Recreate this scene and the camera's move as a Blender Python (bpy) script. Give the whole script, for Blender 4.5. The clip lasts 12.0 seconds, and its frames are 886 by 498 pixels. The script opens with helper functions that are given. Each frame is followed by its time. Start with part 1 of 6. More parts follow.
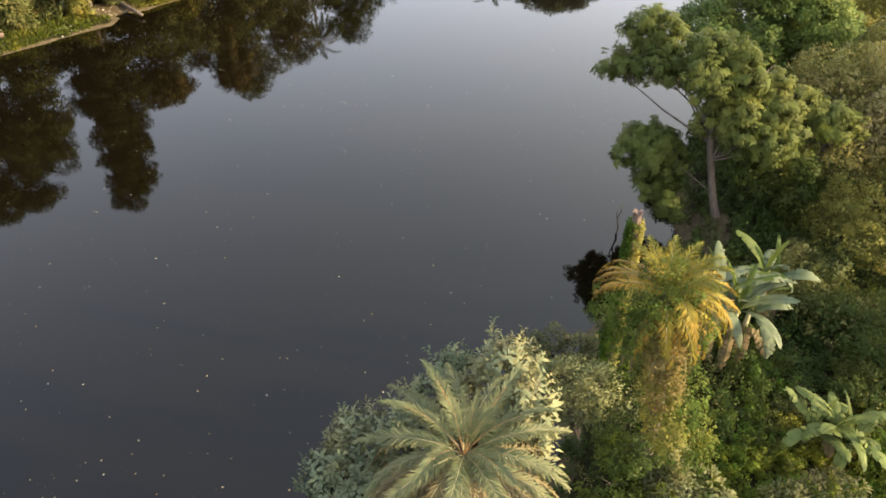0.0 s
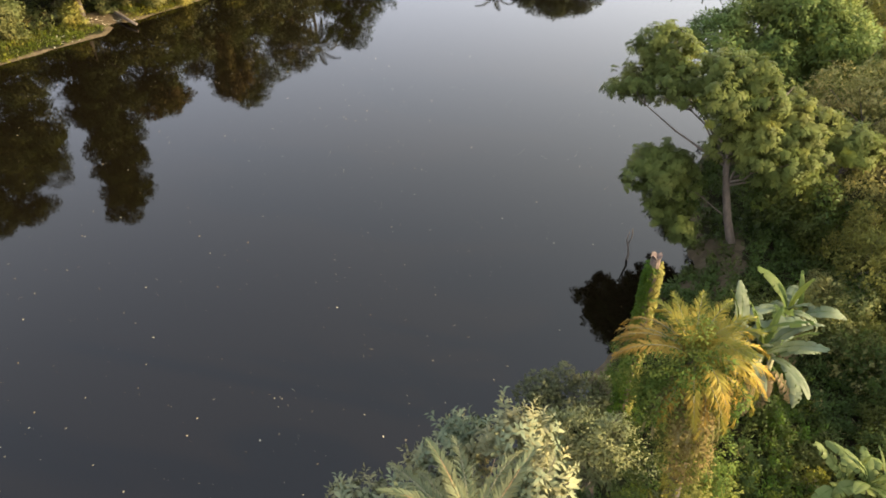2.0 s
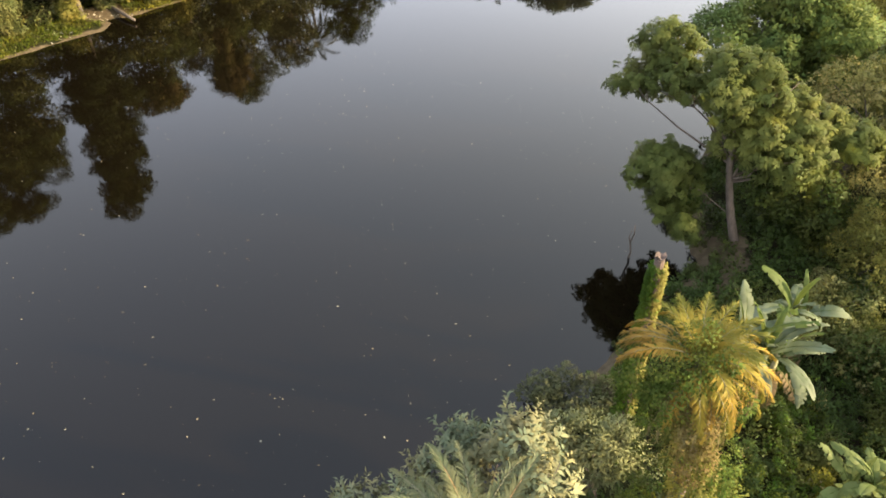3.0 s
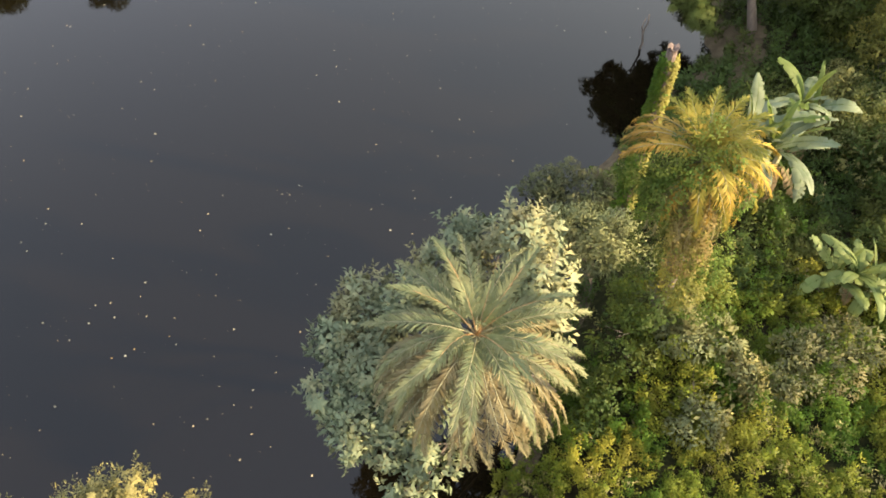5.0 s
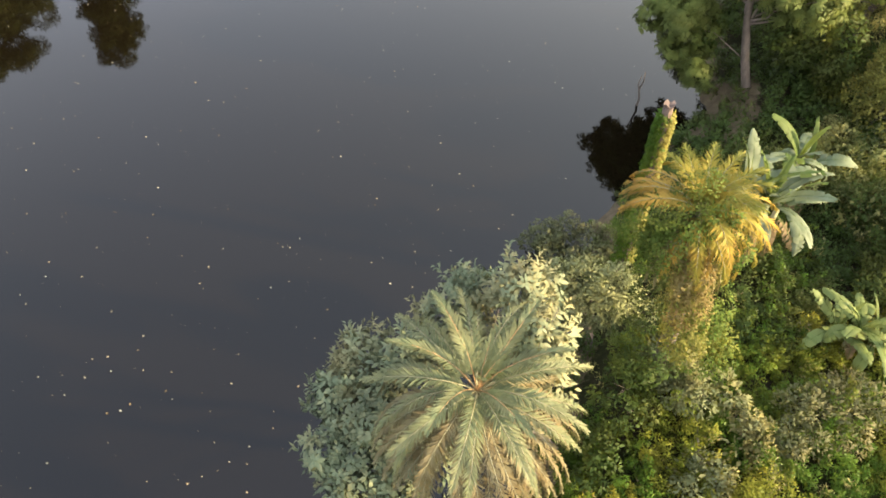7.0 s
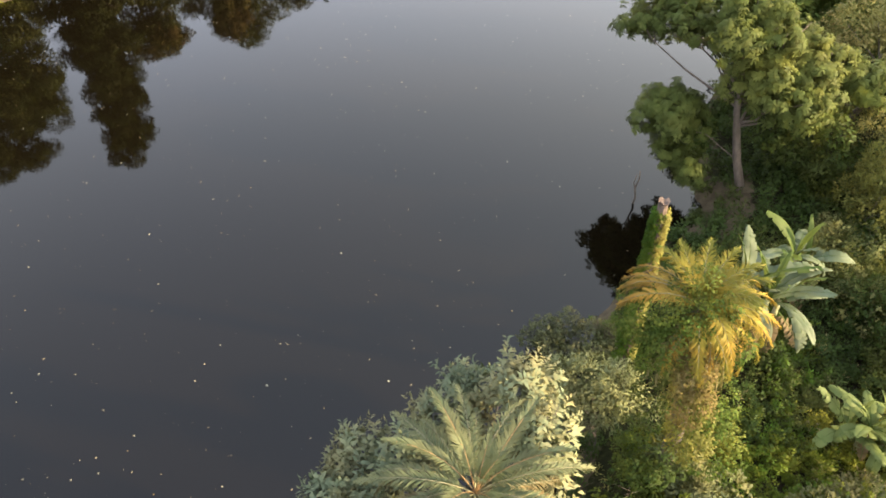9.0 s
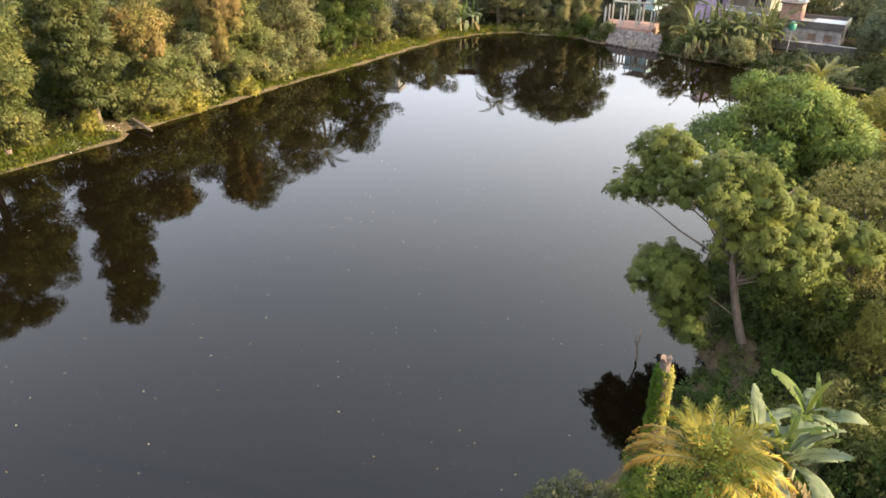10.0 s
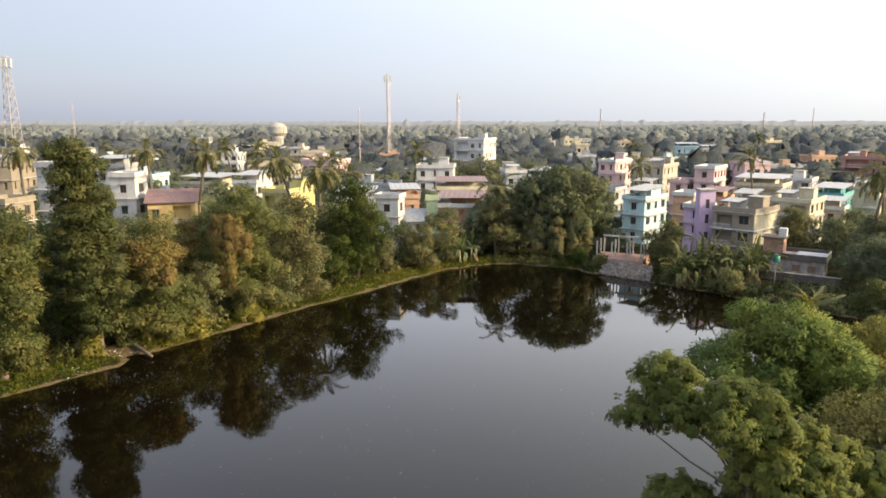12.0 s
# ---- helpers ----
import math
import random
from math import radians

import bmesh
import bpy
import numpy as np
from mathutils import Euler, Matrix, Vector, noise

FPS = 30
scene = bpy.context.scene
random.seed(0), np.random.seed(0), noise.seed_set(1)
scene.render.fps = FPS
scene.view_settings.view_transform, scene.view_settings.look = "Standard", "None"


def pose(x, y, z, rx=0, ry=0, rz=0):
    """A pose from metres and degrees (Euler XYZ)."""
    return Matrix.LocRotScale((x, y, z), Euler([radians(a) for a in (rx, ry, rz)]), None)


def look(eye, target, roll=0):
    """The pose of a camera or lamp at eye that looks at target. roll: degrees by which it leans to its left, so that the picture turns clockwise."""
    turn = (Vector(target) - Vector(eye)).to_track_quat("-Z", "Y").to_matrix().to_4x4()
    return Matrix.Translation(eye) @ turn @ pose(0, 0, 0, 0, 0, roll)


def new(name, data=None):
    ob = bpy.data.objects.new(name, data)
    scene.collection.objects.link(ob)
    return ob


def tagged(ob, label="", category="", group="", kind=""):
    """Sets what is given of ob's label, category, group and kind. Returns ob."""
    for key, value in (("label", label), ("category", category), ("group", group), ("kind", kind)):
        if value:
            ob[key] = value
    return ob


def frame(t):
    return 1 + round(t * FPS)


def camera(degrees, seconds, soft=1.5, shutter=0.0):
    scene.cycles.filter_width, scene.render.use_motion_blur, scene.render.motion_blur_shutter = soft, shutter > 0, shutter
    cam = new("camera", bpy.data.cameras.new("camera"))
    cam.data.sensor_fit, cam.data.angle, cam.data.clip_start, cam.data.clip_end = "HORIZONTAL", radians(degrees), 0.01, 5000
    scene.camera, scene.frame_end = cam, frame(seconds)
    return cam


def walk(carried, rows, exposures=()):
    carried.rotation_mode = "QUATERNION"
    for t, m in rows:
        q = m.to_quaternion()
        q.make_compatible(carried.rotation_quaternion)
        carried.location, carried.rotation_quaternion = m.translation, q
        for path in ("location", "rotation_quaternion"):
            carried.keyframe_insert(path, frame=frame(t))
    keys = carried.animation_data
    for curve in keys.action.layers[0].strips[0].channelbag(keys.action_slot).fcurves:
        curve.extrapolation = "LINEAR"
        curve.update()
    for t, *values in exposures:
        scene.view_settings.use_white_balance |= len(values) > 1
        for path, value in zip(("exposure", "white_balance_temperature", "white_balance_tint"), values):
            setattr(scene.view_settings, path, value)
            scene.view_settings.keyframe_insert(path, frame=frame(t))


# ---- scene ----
cam = camera(64.7, 12.0, 1.7)
PATH = [
    (0.0, look((0.000, 0.000, 23.773), (-0.011, 8.013, 17.790), 0.55)),
    (0.5, look((-0.030, 0.271, 23.796), (-0.043, 8.287, 17.818), 0.54)),
    (1.0, look((-0.092, 0.714, 23.864), (-0.101, 8.725, 17.879), 0.57)),
    (1.5, look((-0.097, 1.439, 23.923), (-0.117, 9.442, 17.927), 0.52)),
    (2.0, look((-0.126, 2.304, 23.990), (-0.148, 10.310, 17.997), 0.45)),
    (2.5, look((-0.188, 2.644, 24.000), (-0.204, 10.654, 18.014), 0.46)),
    (2.7, look((-0.187, 2.646, 24.000), (-0.203, 10.658, 18.017), 0.42)),
    (4.3, look((-0.177, 2.663, 24.004), (-0.226, 9.607, 16.808), -0.06)),
    (4.5, look((-0.176, 2.666, 24.004), (-0.228, 9.426, 16.636), 0.07)),
    (5.0, look((-0.173, 2.671, 24.005), (-0.231, 8.557, 15.922), -0.14)),
    (5.5, look((-0.170, 2.677, 24.006), (-0.233, 7.899, 15.479), -0.25)),
    (6.0, look((-0.167, 2.682, 24.007), (-0.226, 7.876, 15.462), -0.25)),
    (6.5, look((-0.164, 2.688, 24.009), (-0.224, 8.244, 15.695), -0.20)),
    (7.0, look((-0.161, 2.693, 24.010), (-0.228, 9.172, 16.393), -0.11)),
    (7.2, look((-0.151, 2.691, 24.003), (-0.221, 9.472, 16.653), 0.05)),
    (8.8, look((-0.066, 2.674, 23.951), (-0.153, 10.030, 17.177), 0.00)),
    (9.0, look((-0.055, 2.672, 23.944), (-0.153, 10.145, 17.300), -0.25)),
    (9.5, look((-0.029, 2.667, 23.928), (-0.144, 10.833, 18.157), -0.19)),
    (10.0, look((-0.002, 2.661, 23.911), (-0.133, 11.423, 19.094), -0.14)),
    (10.5, look((0.024, 2.656, 23.895), (-0.112, 11.551, 19.328), -0.16)),
    (11.0, look((0.051, 2.651, 23.878), (-0.094, 11.904, 20.090), -0.15)),
    (11.5, look((0.077, 2.646, 23.862), (-0.071, 12.302, 21.266), -0.07)),
    (12.0, look((0.104, 2.640, 23.846), (-0.048, 12.475, 22.044), -0.04)),
]
walk(cam, PATH, [(0.0, 1.76), (2.5, 1.86), (4.5, 2.1), (5.5, 2.22), (7.0, 2.28), (9.0, 2.07), (10.5, 2.13), (11.0, 2.12), (11.5, 1.95), (12.0, 1.16)])

# ---------------------------------------------------------------- world, sun
SUN_AZ = radians(103)      # clockwise from +y
SUN_EL = radians(21)
world = bpy.data.worlds.new("world")
scene.world = world
world.use_nodes = True
wn = world.node_tree
sky = wn.nodes.new("ShaderNodeTexSky")
sky.sky_type = "NISHITA"
sky.sun_disc = False
sky.sun_elevation = SUN_EL
sky.sun_rotation = SUN_AZ
sky.air_density = 1.0
sky.dust_density = 1.5
sky.ozone_density = 1.0
wn.nodes["Background"].inputs["Strength"].default_value = 0.015
wn.links.new(sky.outputs[0], wn.nodes["Background"].inputs[0])
# pale haze over the whole sky
haze = wn.nodes.new("ShaderNodeBackground")
sky_dir = wn.nodes.new("ShaderNodeTexCoord")
sky_xyz = wn.nodes.new("ShaderNodeSeparateXYZ")
sky_up = wn.nodes.new("ShaderNodeValToRGB")
el = sky_up.color_ramp.elements
el[0].position, el[1].position = 0.0, 1.0
for pos in (0.16, 0.28, 0.5, 0.62):
    el.new(pos)
for e, c in zip(el, ((0.288, 0.292, 0.318), (0.39, 0.395, 0.412), (0.93, 0.92, 0.95), (0.71, 0.71, 0.715), (0.6, 0.62, 0.655), (0.385, 0.43, 0.525))):
    e.color = (*c, 1)
wn.links.new(sky_dir.outputs["Generated"], sky_xyz.inputs[0])
wn.links.new(sky_xyz.outputs["Z"], sky_up.inputs[0])
# the haze is brighter towards the sun
toward = wn.nodes.new("ShaderNodeVectorMath")
toward.operation = "DOT_PRODUCT"
toward.inputs[1].default_value = (math.sin(SUN_AZ), math.cos(SUN_AZ), 0)
glow = wn.nodes.new("ShaderNodeMath")
glow.operation = "MULTIPLY_ADD"
glow.inputs[1].default_value, glow.inputs[2].default_value = 0.55, 1.1
wn.links.new(sky_dir.outputs["Generated"], toward.inputs[0])
wn.links.new(toward.outputs["Value"], glow.inputs[0])
# warmer near the sun, bluer away from it
side = wn.nodes.new("ShaderNodeMapRange")
side.inputs["From Min"].default_value, side.inputs["From Max"].default_value = -0.55, 0.6
hue = wn.nodes.new("ShaderNodeMix")
hue.data_type = "RGBA"
hue.inputs[6].default_value, hue.inputs[7].default_value = (0.91, 0.98, 1.12, 1), (1.05, 1.03, 0.92, 1)
tint = wn.nodes.new("ShaderNodeMix")
tint.data_type, tint.blend_type = "RGBA", "MULTIPLY"
tint.inputs[0].default_value = 1.0
wn.links.new(toward.outputs["Value"], side.inputs["Value"])
wn.links.new(side.outputs[0], hue.inputs[0])
wn.links.new(sky_up.outputs[0], tint.inputs[6])
wn.links.new(hue.outputs[2], tint.inputs[7])
wn.links.new(tint.outputs[2], haze.inputs[0])
wn.links.new(glow.outputs[0], haze.inputs[1])
add = wn.nodes.new("ShaderNodeAddShader")
wn.links.new(wn.nodes["Background"].outputs[0], add.inputs[0])
wn.links.new(haze.outputs[0], add.inputs[1])
wn.links.new(add.outputs[0], wn.nodes["World Output"].inputs[0])
sun_data = bpy.data.lights.new("sun", "SUN")
sun_data.energy, sun_data.angle, sun_data.color = 5.0, radians(2.0), (1.0, 0.77, 0.46)
sun = new("sun", sun_data)
sun_to = Vector((math.sin(SUN_AZ) * math.cos(SUN_EL), math.cos(SUN_AZ) * math.cos(SUN_EL), math.sin(SUN_EL)))
sun.matrix_world = look(sun_to * 100, (0, 0, 0))

# ---------------------------------------------------------------- materials
def base_mat(name):
    m = bpy.data.materials.new(name)
    m.use_nodes = True
    nt = m.node_tree
    return m, nt, nt.nodes["Principled BSDF"], nt.nodes["Material Output"]


def ramp(nt, fac, stops):
    r = nt.nodes.new("ShaderNodeValToRGB")
    el = r.color_ramp.elements
    while len(el) < len(stops):
        el.new(0.5)
    for e, (p, c) in zip(el, stops):
        e.position, e.color = p, (*c, 1)
    nt.links.new(fac, r.inputs[0])
    return r.outputs[0]


def noise_tex(nt, scale, detail=4.0, rough=0.6, coord="Object", stretch=None):
    tc = nt.nodes.new("ShaderNodeTexCoord")
    out = tc.outputs[coord]
    if stretch:
        mp = nt.nodes.new("ShaderNodeMapping")
        mp.inputs["Scale"].default_value = stretch
        nt.links.new(out, mp.inputs[0])
        out = mp.outputs[0]
    n = nt.nodes.new("ShaderNodeTexNoise")
    n.inputs["Scale"].default_value, n.inputs["Detail"].default_value, n.inputs["Roughness"].default_value = scale, detail, rough
    nt.links.new(out, n.inputs["Vector"])
    return n.outputs["Fac"]


def mix_col(nt, fac, a, b, mode="MIX"):
    x = nt.nodes.new("ShaderNodeMix")
    x.data_type, x.blend_type = "RGBA", mode
    for key, val in ((0, fac), (6, a), (7, b)):
        if isinstance(val, (float, int)):
            x.inputs[key].default_value = val
        elif isinstance(val, tuple):
            x.inputs[key].default_value = (*val, 1)
        else:
            nt.links.new(val, x.inputs[key])
    return x.outputs[2]


def bump(nt, height, strength, dist):
    b = nt.nodes.new("ShaderNodeBump")
    b.inputs["Strength"].default_value, b.inputs["Distance"].default_value = strength, dist
    nt.links.new(height, b.inputs["Height"])
    return b.outputs[0]


def leaf_mat(name, c1, c2, c3, patch=0.35, rough=0.5, through_light=0.3, patch_cut=0.5, dim=0.4, vary=1.0):
    """Leaves: each one a colour between c1 and c2, with patches of c3."""
    c1, c2, c3 = (tuple(0.88 * dim * x for x in (1.05 * c[0], c[1], 0.9 * c[2])) for c in (c1, c2, c3))
    c1 = tuple(0.5 * a + 0.5 * b for a, b in zip(c1, c2))
    c2 = tuple(0.85 * b + 0.15 * a for a, b in zip(c1, c2))
    mean = tuple(0.5 * (a + b) for a, b in zip(c1, c2))
    c1, c2 = (tuple(vary * x + (1 - vary) * y for x, y in zip(c, mean)) for c in (c1, c2))
    m, nt, p, out = base_mat(name)
    g = nt.nodes.new("ShaderNodeNewGeometry")
    col = ramp(nt, g.outputs["Random Per Island"], ((0.0, c1), (0.75, c2), (1.0, tuple((1 - 0.5 * vary) * a + 0.5 * vary * b for a, b in zip(c2, c3)))))
    n = noise_tex(nt, patch, 3, 0.6)
    f = ramp(nt, n, ((patch_cut - 0.05, (0, 0, 0)), (patch_cut + 0.14, (1, 1, 1))))
    col = mix_col(nt, f, col, c3)
    tuft_tone = ramp(nt, noise_tex(nt, 1.3, 2, 0.5), ((0.3, (0.62, 0.62, 0.62)), (0.7, (1.2, 1.2, 1.2))))
    col = mix_col(nt, 1.0, col, tuft_tone, "MULTIPLY")
    nt.links.new(col, p.inputs["Base Color"])
    p.inputs["Roughness"].default_value = rough
    p.inputs["Specular IOR Level"].default_value = 0.08
    t = nt.nodes.new("ShaderNodeBsdfTranslucent")
    nt.links.new(mix_col(nt, 0.4, col, (0.16, 0.19, 0.03), "MIX"), t.inputs[0])
    mx = nt.nodes.new("ShaderNodeMixShader")
    mx.inputs[0].default_value = through_light
    nt.links.new(p.outputs[0], mx.inputs[1])
    nt.links.new(t.outputs[0], mx.inputs[2])
    nt.links.new(mx.outputs[0], out.inputs["Surface"])
    return m


def rough_mat(name, c1, c2, scale=3.0, rough=0.85, bump_d=0.01, stretch=None, metal=0.0, stain=None, stain_scale=0.6):
    m, nt, p, out = base_mat(name)
    n = noise_tex(nt, scale, 6, 0.65, "Object", stretch)
    col = ramp(nt, n, ((0.3, c1), (0.7, c2)))
    if stain:
        s = noise_tex(nt, stain_scale, 5, 0.7, "Object", (1.6, 1.6, 0.35))
        col = mix_col(nt, ramp(nt, s, ((0.45, (0, 0, 0)), (0.75, (0.8, 0.8, 0.8)))), col, stain)
    nt.links.new(col, p.inputs["Base Color"])
    p.inputs["Roughness"].default_value, p.inputs["Metallic"].default_value = rough, metal
    if bump_d:
        nt.links.new(bump(nt, n, 0.6, bump_d), p.inputs["Normal"])
    return m


def wall_paint(name, c):
    g = sum(c) / 3
    c = tuple(0.7 * (0.8 * x + 0.2 * g) for x in c)
    d = tuple(0.8 * x for x in c)
    return rough_mat(name, d, c, 1.7, 0.8, 0.004, None, 0.0, tuple(0.45 * x + 0.03 for x in c), 0.45)


def water_mat():
    m, nt, p, out = base_mat("pond_water")
    n = noise_tex(nt, 0.05, 3, 0.5)
    nt.links.new(ramp(nt, n, ((0.35, (0.0028, 0.002, 0.0009)), (0.7, (0.0031, 0.0022, 0.001)))), p.inputs["Base Color"])
    p.inputs["Roughness"].default_value = 0.03
    p.inputs["IOR"].default_value = 1.335
    h = noise_tex(nt, 1.1, 3, 0.5, "Object", (1.0, 0.45, 1.0))
    nt.links.new(bump(nt, h, 0.12, 0.012), p.inputs["Normal"])
    return m


def ground_mat():
    m, nt, p, out = base_mat("grass_and_soil")
    a = noise_tex(nt, 0.35, 6, 0.65)
    b = noise_tex(nt, 4.0, 5, 0.7)
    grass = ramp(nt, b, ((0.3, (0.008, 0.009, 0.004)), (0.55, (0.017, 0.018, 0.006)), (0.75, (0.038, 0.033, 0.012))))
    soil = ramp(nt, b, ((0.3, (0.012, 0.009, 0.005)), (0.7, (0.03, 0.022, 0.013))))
    f = ramp(nt, a, ((0.5, (0, 0, 0)), (0.66, (1, 1, 1))))
    # ground pales from y 128 onward, distance haze put into its colour
    hazed_land = ramp(nt, a, ((0.35, (0.1, 0.11, 0.085)), (0.65, (0.17, 0.165, 0.13))))
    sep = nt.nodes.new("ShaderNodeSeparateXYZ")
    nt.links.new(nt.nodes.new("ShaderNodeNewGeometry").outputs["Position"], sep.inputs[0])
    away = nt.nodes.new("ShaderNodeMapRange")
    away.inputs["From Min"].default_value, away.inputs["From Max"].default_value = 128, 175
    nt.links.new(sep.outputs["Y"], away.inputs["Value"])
    land = mix_col(nt, away.outputs["Result"], mix_col(nt, f, grass, soil), hazed_land)
    # bare damp soil with a ragged edge
    bare = nt.nodes.new("ShaderNodeAttribute")
    bare.attribute_name = "bare"
    rag = nt.nodes.new("ShaderNodeMath")
    rag.operation = "MULTIPLY_ADD"
    nt.links.new(noise_tex(nt, 1.6, 5, 0.65), rag.inputs[0])
    rag.inputs[1].default_value = 1.2
    nt.links.new(bare.outputs["Fac"], rag.inputs[2])
    damp = ramp(nt, noise_tex(nt, 2.5, 6, 0.65), ((0.3, (0.045, 0.034, 0.02)), (0.7, (0.105, 0.081, 0.05))))
    nt.links.new(mix_col(nt, ramp(nt, rag.outputs[0], ((0.9, (0, 0, 0)), (1.0, (1, 1, 1)))), land, damp), p.inputs["Base Color"])
    p.inputs["Roughness"].default_value = 0.95
    p.inputs["Specular IOR Level"].default_value = 0.06
    nt.links.new(bump(nt, b, 0.8, 0.06), p.inputs["Normal"])
    return m


WATER = water_mat()
GROUND = ground_mat()
BARK = rough_mat("grey_brown_bark", (0.045, 0.034, 0.026), (0.12, 0.095, 0.075), 6, 0.9, 0.02, (1, 1, 0.3))
PALE_BARK = rough_mat("pale_bark", (0.06, 0.043, 0.032), (0.14, 0.105, 0.08), 5, 0.9, 0.02, (1, 1, 0.3))
DEAD_WOOD = rough_mat("dead_palm_wood", (0.05, 0.036, 0.028), (0.17, 0.115, 0.09), 9, 0.9, 0.02)
RACHIS = rough_mat("palm_midrib", (0.12, 0.115, 0.06), (0.19, 0.17, 0.085), 6, 0.6, 0.0)
RACHIS_BROWN = rough_mat("orange_brown_midrib", (0.2, 0.11, 0.04), (0.34, 0.2, 0.08), 6, 0.6, 0.0)
LF_DATE = leaf_mat("date_palm_leaflet", (0.11, 0.158, 0.09), (0.215, 0.262, 0.152), (0.34, 0.35, 0.19), 0.5, 0.45, 0.25, 0.5, 0.57)
LF_DATE_OLD = leaf_mat("old_palm_leaflet", (0.29, 0.265, 0.155), (0.43, 0.39, 0.24), (0.39, 0.3, 0.16), 0.5, 0.5, 0.25, 0.5, 0.52)
LF_DRY = leaf_mat("yellowed_palm_leaflet", (0.38, 0.29, 0.05), (0.56, 0.42, 0.1), (0.54, 0.32, 0.08), 0.8, 0.5, 0.35, 0.5, 0.7)
LF_YPALM = leaf_mat("yellow_green_leaflet", (0.2, 0.235, 0.045), (0.36, 0.365, 0.08), (0.54, 0.37, 0.07), 0.9, 0.5, 0.35, 0.5, 0.62)
# cream patches put warm sunlit highlights into this leaf colour
LF_DUSTY = leaf_mat("dusty_broad_leaf", (0.16, 0.23, 0.15), (0.335, 0.41, 0.27), (0.58, 0.54, 0.29), 0.5, 0.5, 0.18, 0.5, 0.48)
LF_VINE = leaf_mat("creeper_blanket_leaf", (0.06, 0.12, 0.024), (0.125, 0.2, 0.042), (0.27, 0.26, 0.055), 0.3, 0.55, 0.35, 0.52, 0.68)
# greyer and lighter than nearby leaves, haze put into the colour
LF_FIG = leaf_mat("fig_leaf", (0.06, 0.082, 0.052), (0.115, 0.142, 0.09), (0.16, 0.175, 0.115), 0.2, 0.5, 0.3, 0.5, 1.02, 0.5)
LF_CROWN = leaf_mat("drooping_crown_leaf", (0.1, 0.146, 0.04), (0.195, 0.245, 0.07), (0.28, 0.3, 0.08), 0.3, 0.55, 0.3, 0.52, 0.53, 0.8)
LF_BLANKET = leaf_mat("blue_green_creeper_leaf", (0.062, 0.115, 0.038), (0.13, 0.195, 0.06), (0.23, 0.255, 0.065), 0.25, 0.55, 0.35, 0.52, 0.92)
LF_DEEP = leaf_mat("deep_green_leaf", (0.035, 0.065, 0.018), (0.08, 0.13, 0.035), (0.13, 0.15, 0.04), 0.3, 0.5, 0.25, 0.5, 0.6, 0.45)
LF_COLUMN = leaf_mat("dark_olive_leaf", (0.054, 0.072, 0.03), (0.105, 0.128, 0.054), (0.155, 0.155, 0.064), 0.3, 0.5, 0.25, 0.53, 0.76, 0.45)
LF_MID = leaf_mat("mid_green_leaf", (0.07, 0.1, 0.037), (0.152, 0.182, 0.072), (0.24, 0.23, 0.09), 0.3, 0.5, 0.3, 0.5, 0.74, 0.45)
LF_YEL = leaf_mat("yellow_green_leaf", (0.125, 0.157, 0.036), (0.26, 0.262, 0.072), (0.385, 0.33, 0.09), 0.5, 0.5, 0.3, 0.5, 0.66, 0.45)
LF_OLIVE = leaf_mat("olive_leaf", (0.08, 0.1, 0.052), (0.165, 0.18, 0.092), (0.225, 0.2, 0.105), 0.35, 0.55, 0.25, 0.5, 0.78, 0.45)
LF_SAGE = leaf_mat("sage_green_leaf", (0.13, 0.165, 0.09), (0.26, 0.3, 0.16), (0.33, 0.345, 0.17), 0.5, 0.5, 0.25, 0.5, 0.64, 0.7)
LF_SCRUB = leaf_mat("dry_scrub_leaf", (0.14, 0.16, 0.05), (0.3, 0.29, 0.1), (0.42, 0.36, 0.15), 0.35, 0.55, 0.3, 0.5, 0.72)
LF_GREY = leaf_mat("grey_green_leaf", (0.1, 0.13, 0.065), (0.21, 0.24, 0.13), (0.26, 0.24, 0.1), 0.5, 0.55, 0.2, 0.5, 0.72, 0.45)
LF_RUST = leaf_mat("dry_vine_leaf", (0.19, 0.13, 0.06), (0.31, 0.225, 0.1), (0.29, 0.26, 0.085), 0.5, 0.6, 0.25, 0.5, 0.58)
LF_BEIGE = leaf_mat("dusty_beige_leaf", (0.3, 0.26, 0.14), (0.47, 0.4, 0.22), (0.42, 0.39, 0.18), 0.5, 0.6, 0.25, 0.5, 0.55)
LF_GOLD = leaf_mat("pale_gold_leaf", (0.31, 0.31, 0.13), (0.5, 0.47, 0.22), (0.56, 0.5, 0.2), 0.6, 0.5, 0.25, 0.5, 0.45, 0.8)
LF_BRIGHT = leaf_mat("fresh_creeper_leaf", (0.045, 0.12, 0.014), (0.115, 0.22, 0.026), (0.23, 0.28, 0.04), 0.35, 0.45, 0.35, 0.54, 0.57)
LF_COVER = leaf_mat("bank_creeper_leaf", (0.06, 0.105, 0.014), (0.18, 0.23, 0.026), (0.35, 0.33, 0.045), 0.28, 0.5, 0.25, 0.53, 0.57)
LF_BANANA = leaf_mat("banana_leaf", (0.13, 0.19, 0.11), (0.25, 0.32, 0.2), (0.34, 0.39, 0.26), 0.7, 0.6, 0.25, 0.5, 0.5)
LF_BANANA_NEW = leaf_mat("young_banana_leaf", (0.13, 0.23, 0.05), (0.22, 0.34, 0.09), (0.28, 0.36, 0.12), 0.7, 0.55, 0.3, 0.5, 0.36)
LF_BANANA_DRY = leaf_mat("withered_banana_leaf", (0.2, 0.14, 0.08), (0.36, 0.28, 0.17), (0.4, 0.3, 0.16), 0.7, 0.6, 0.2)
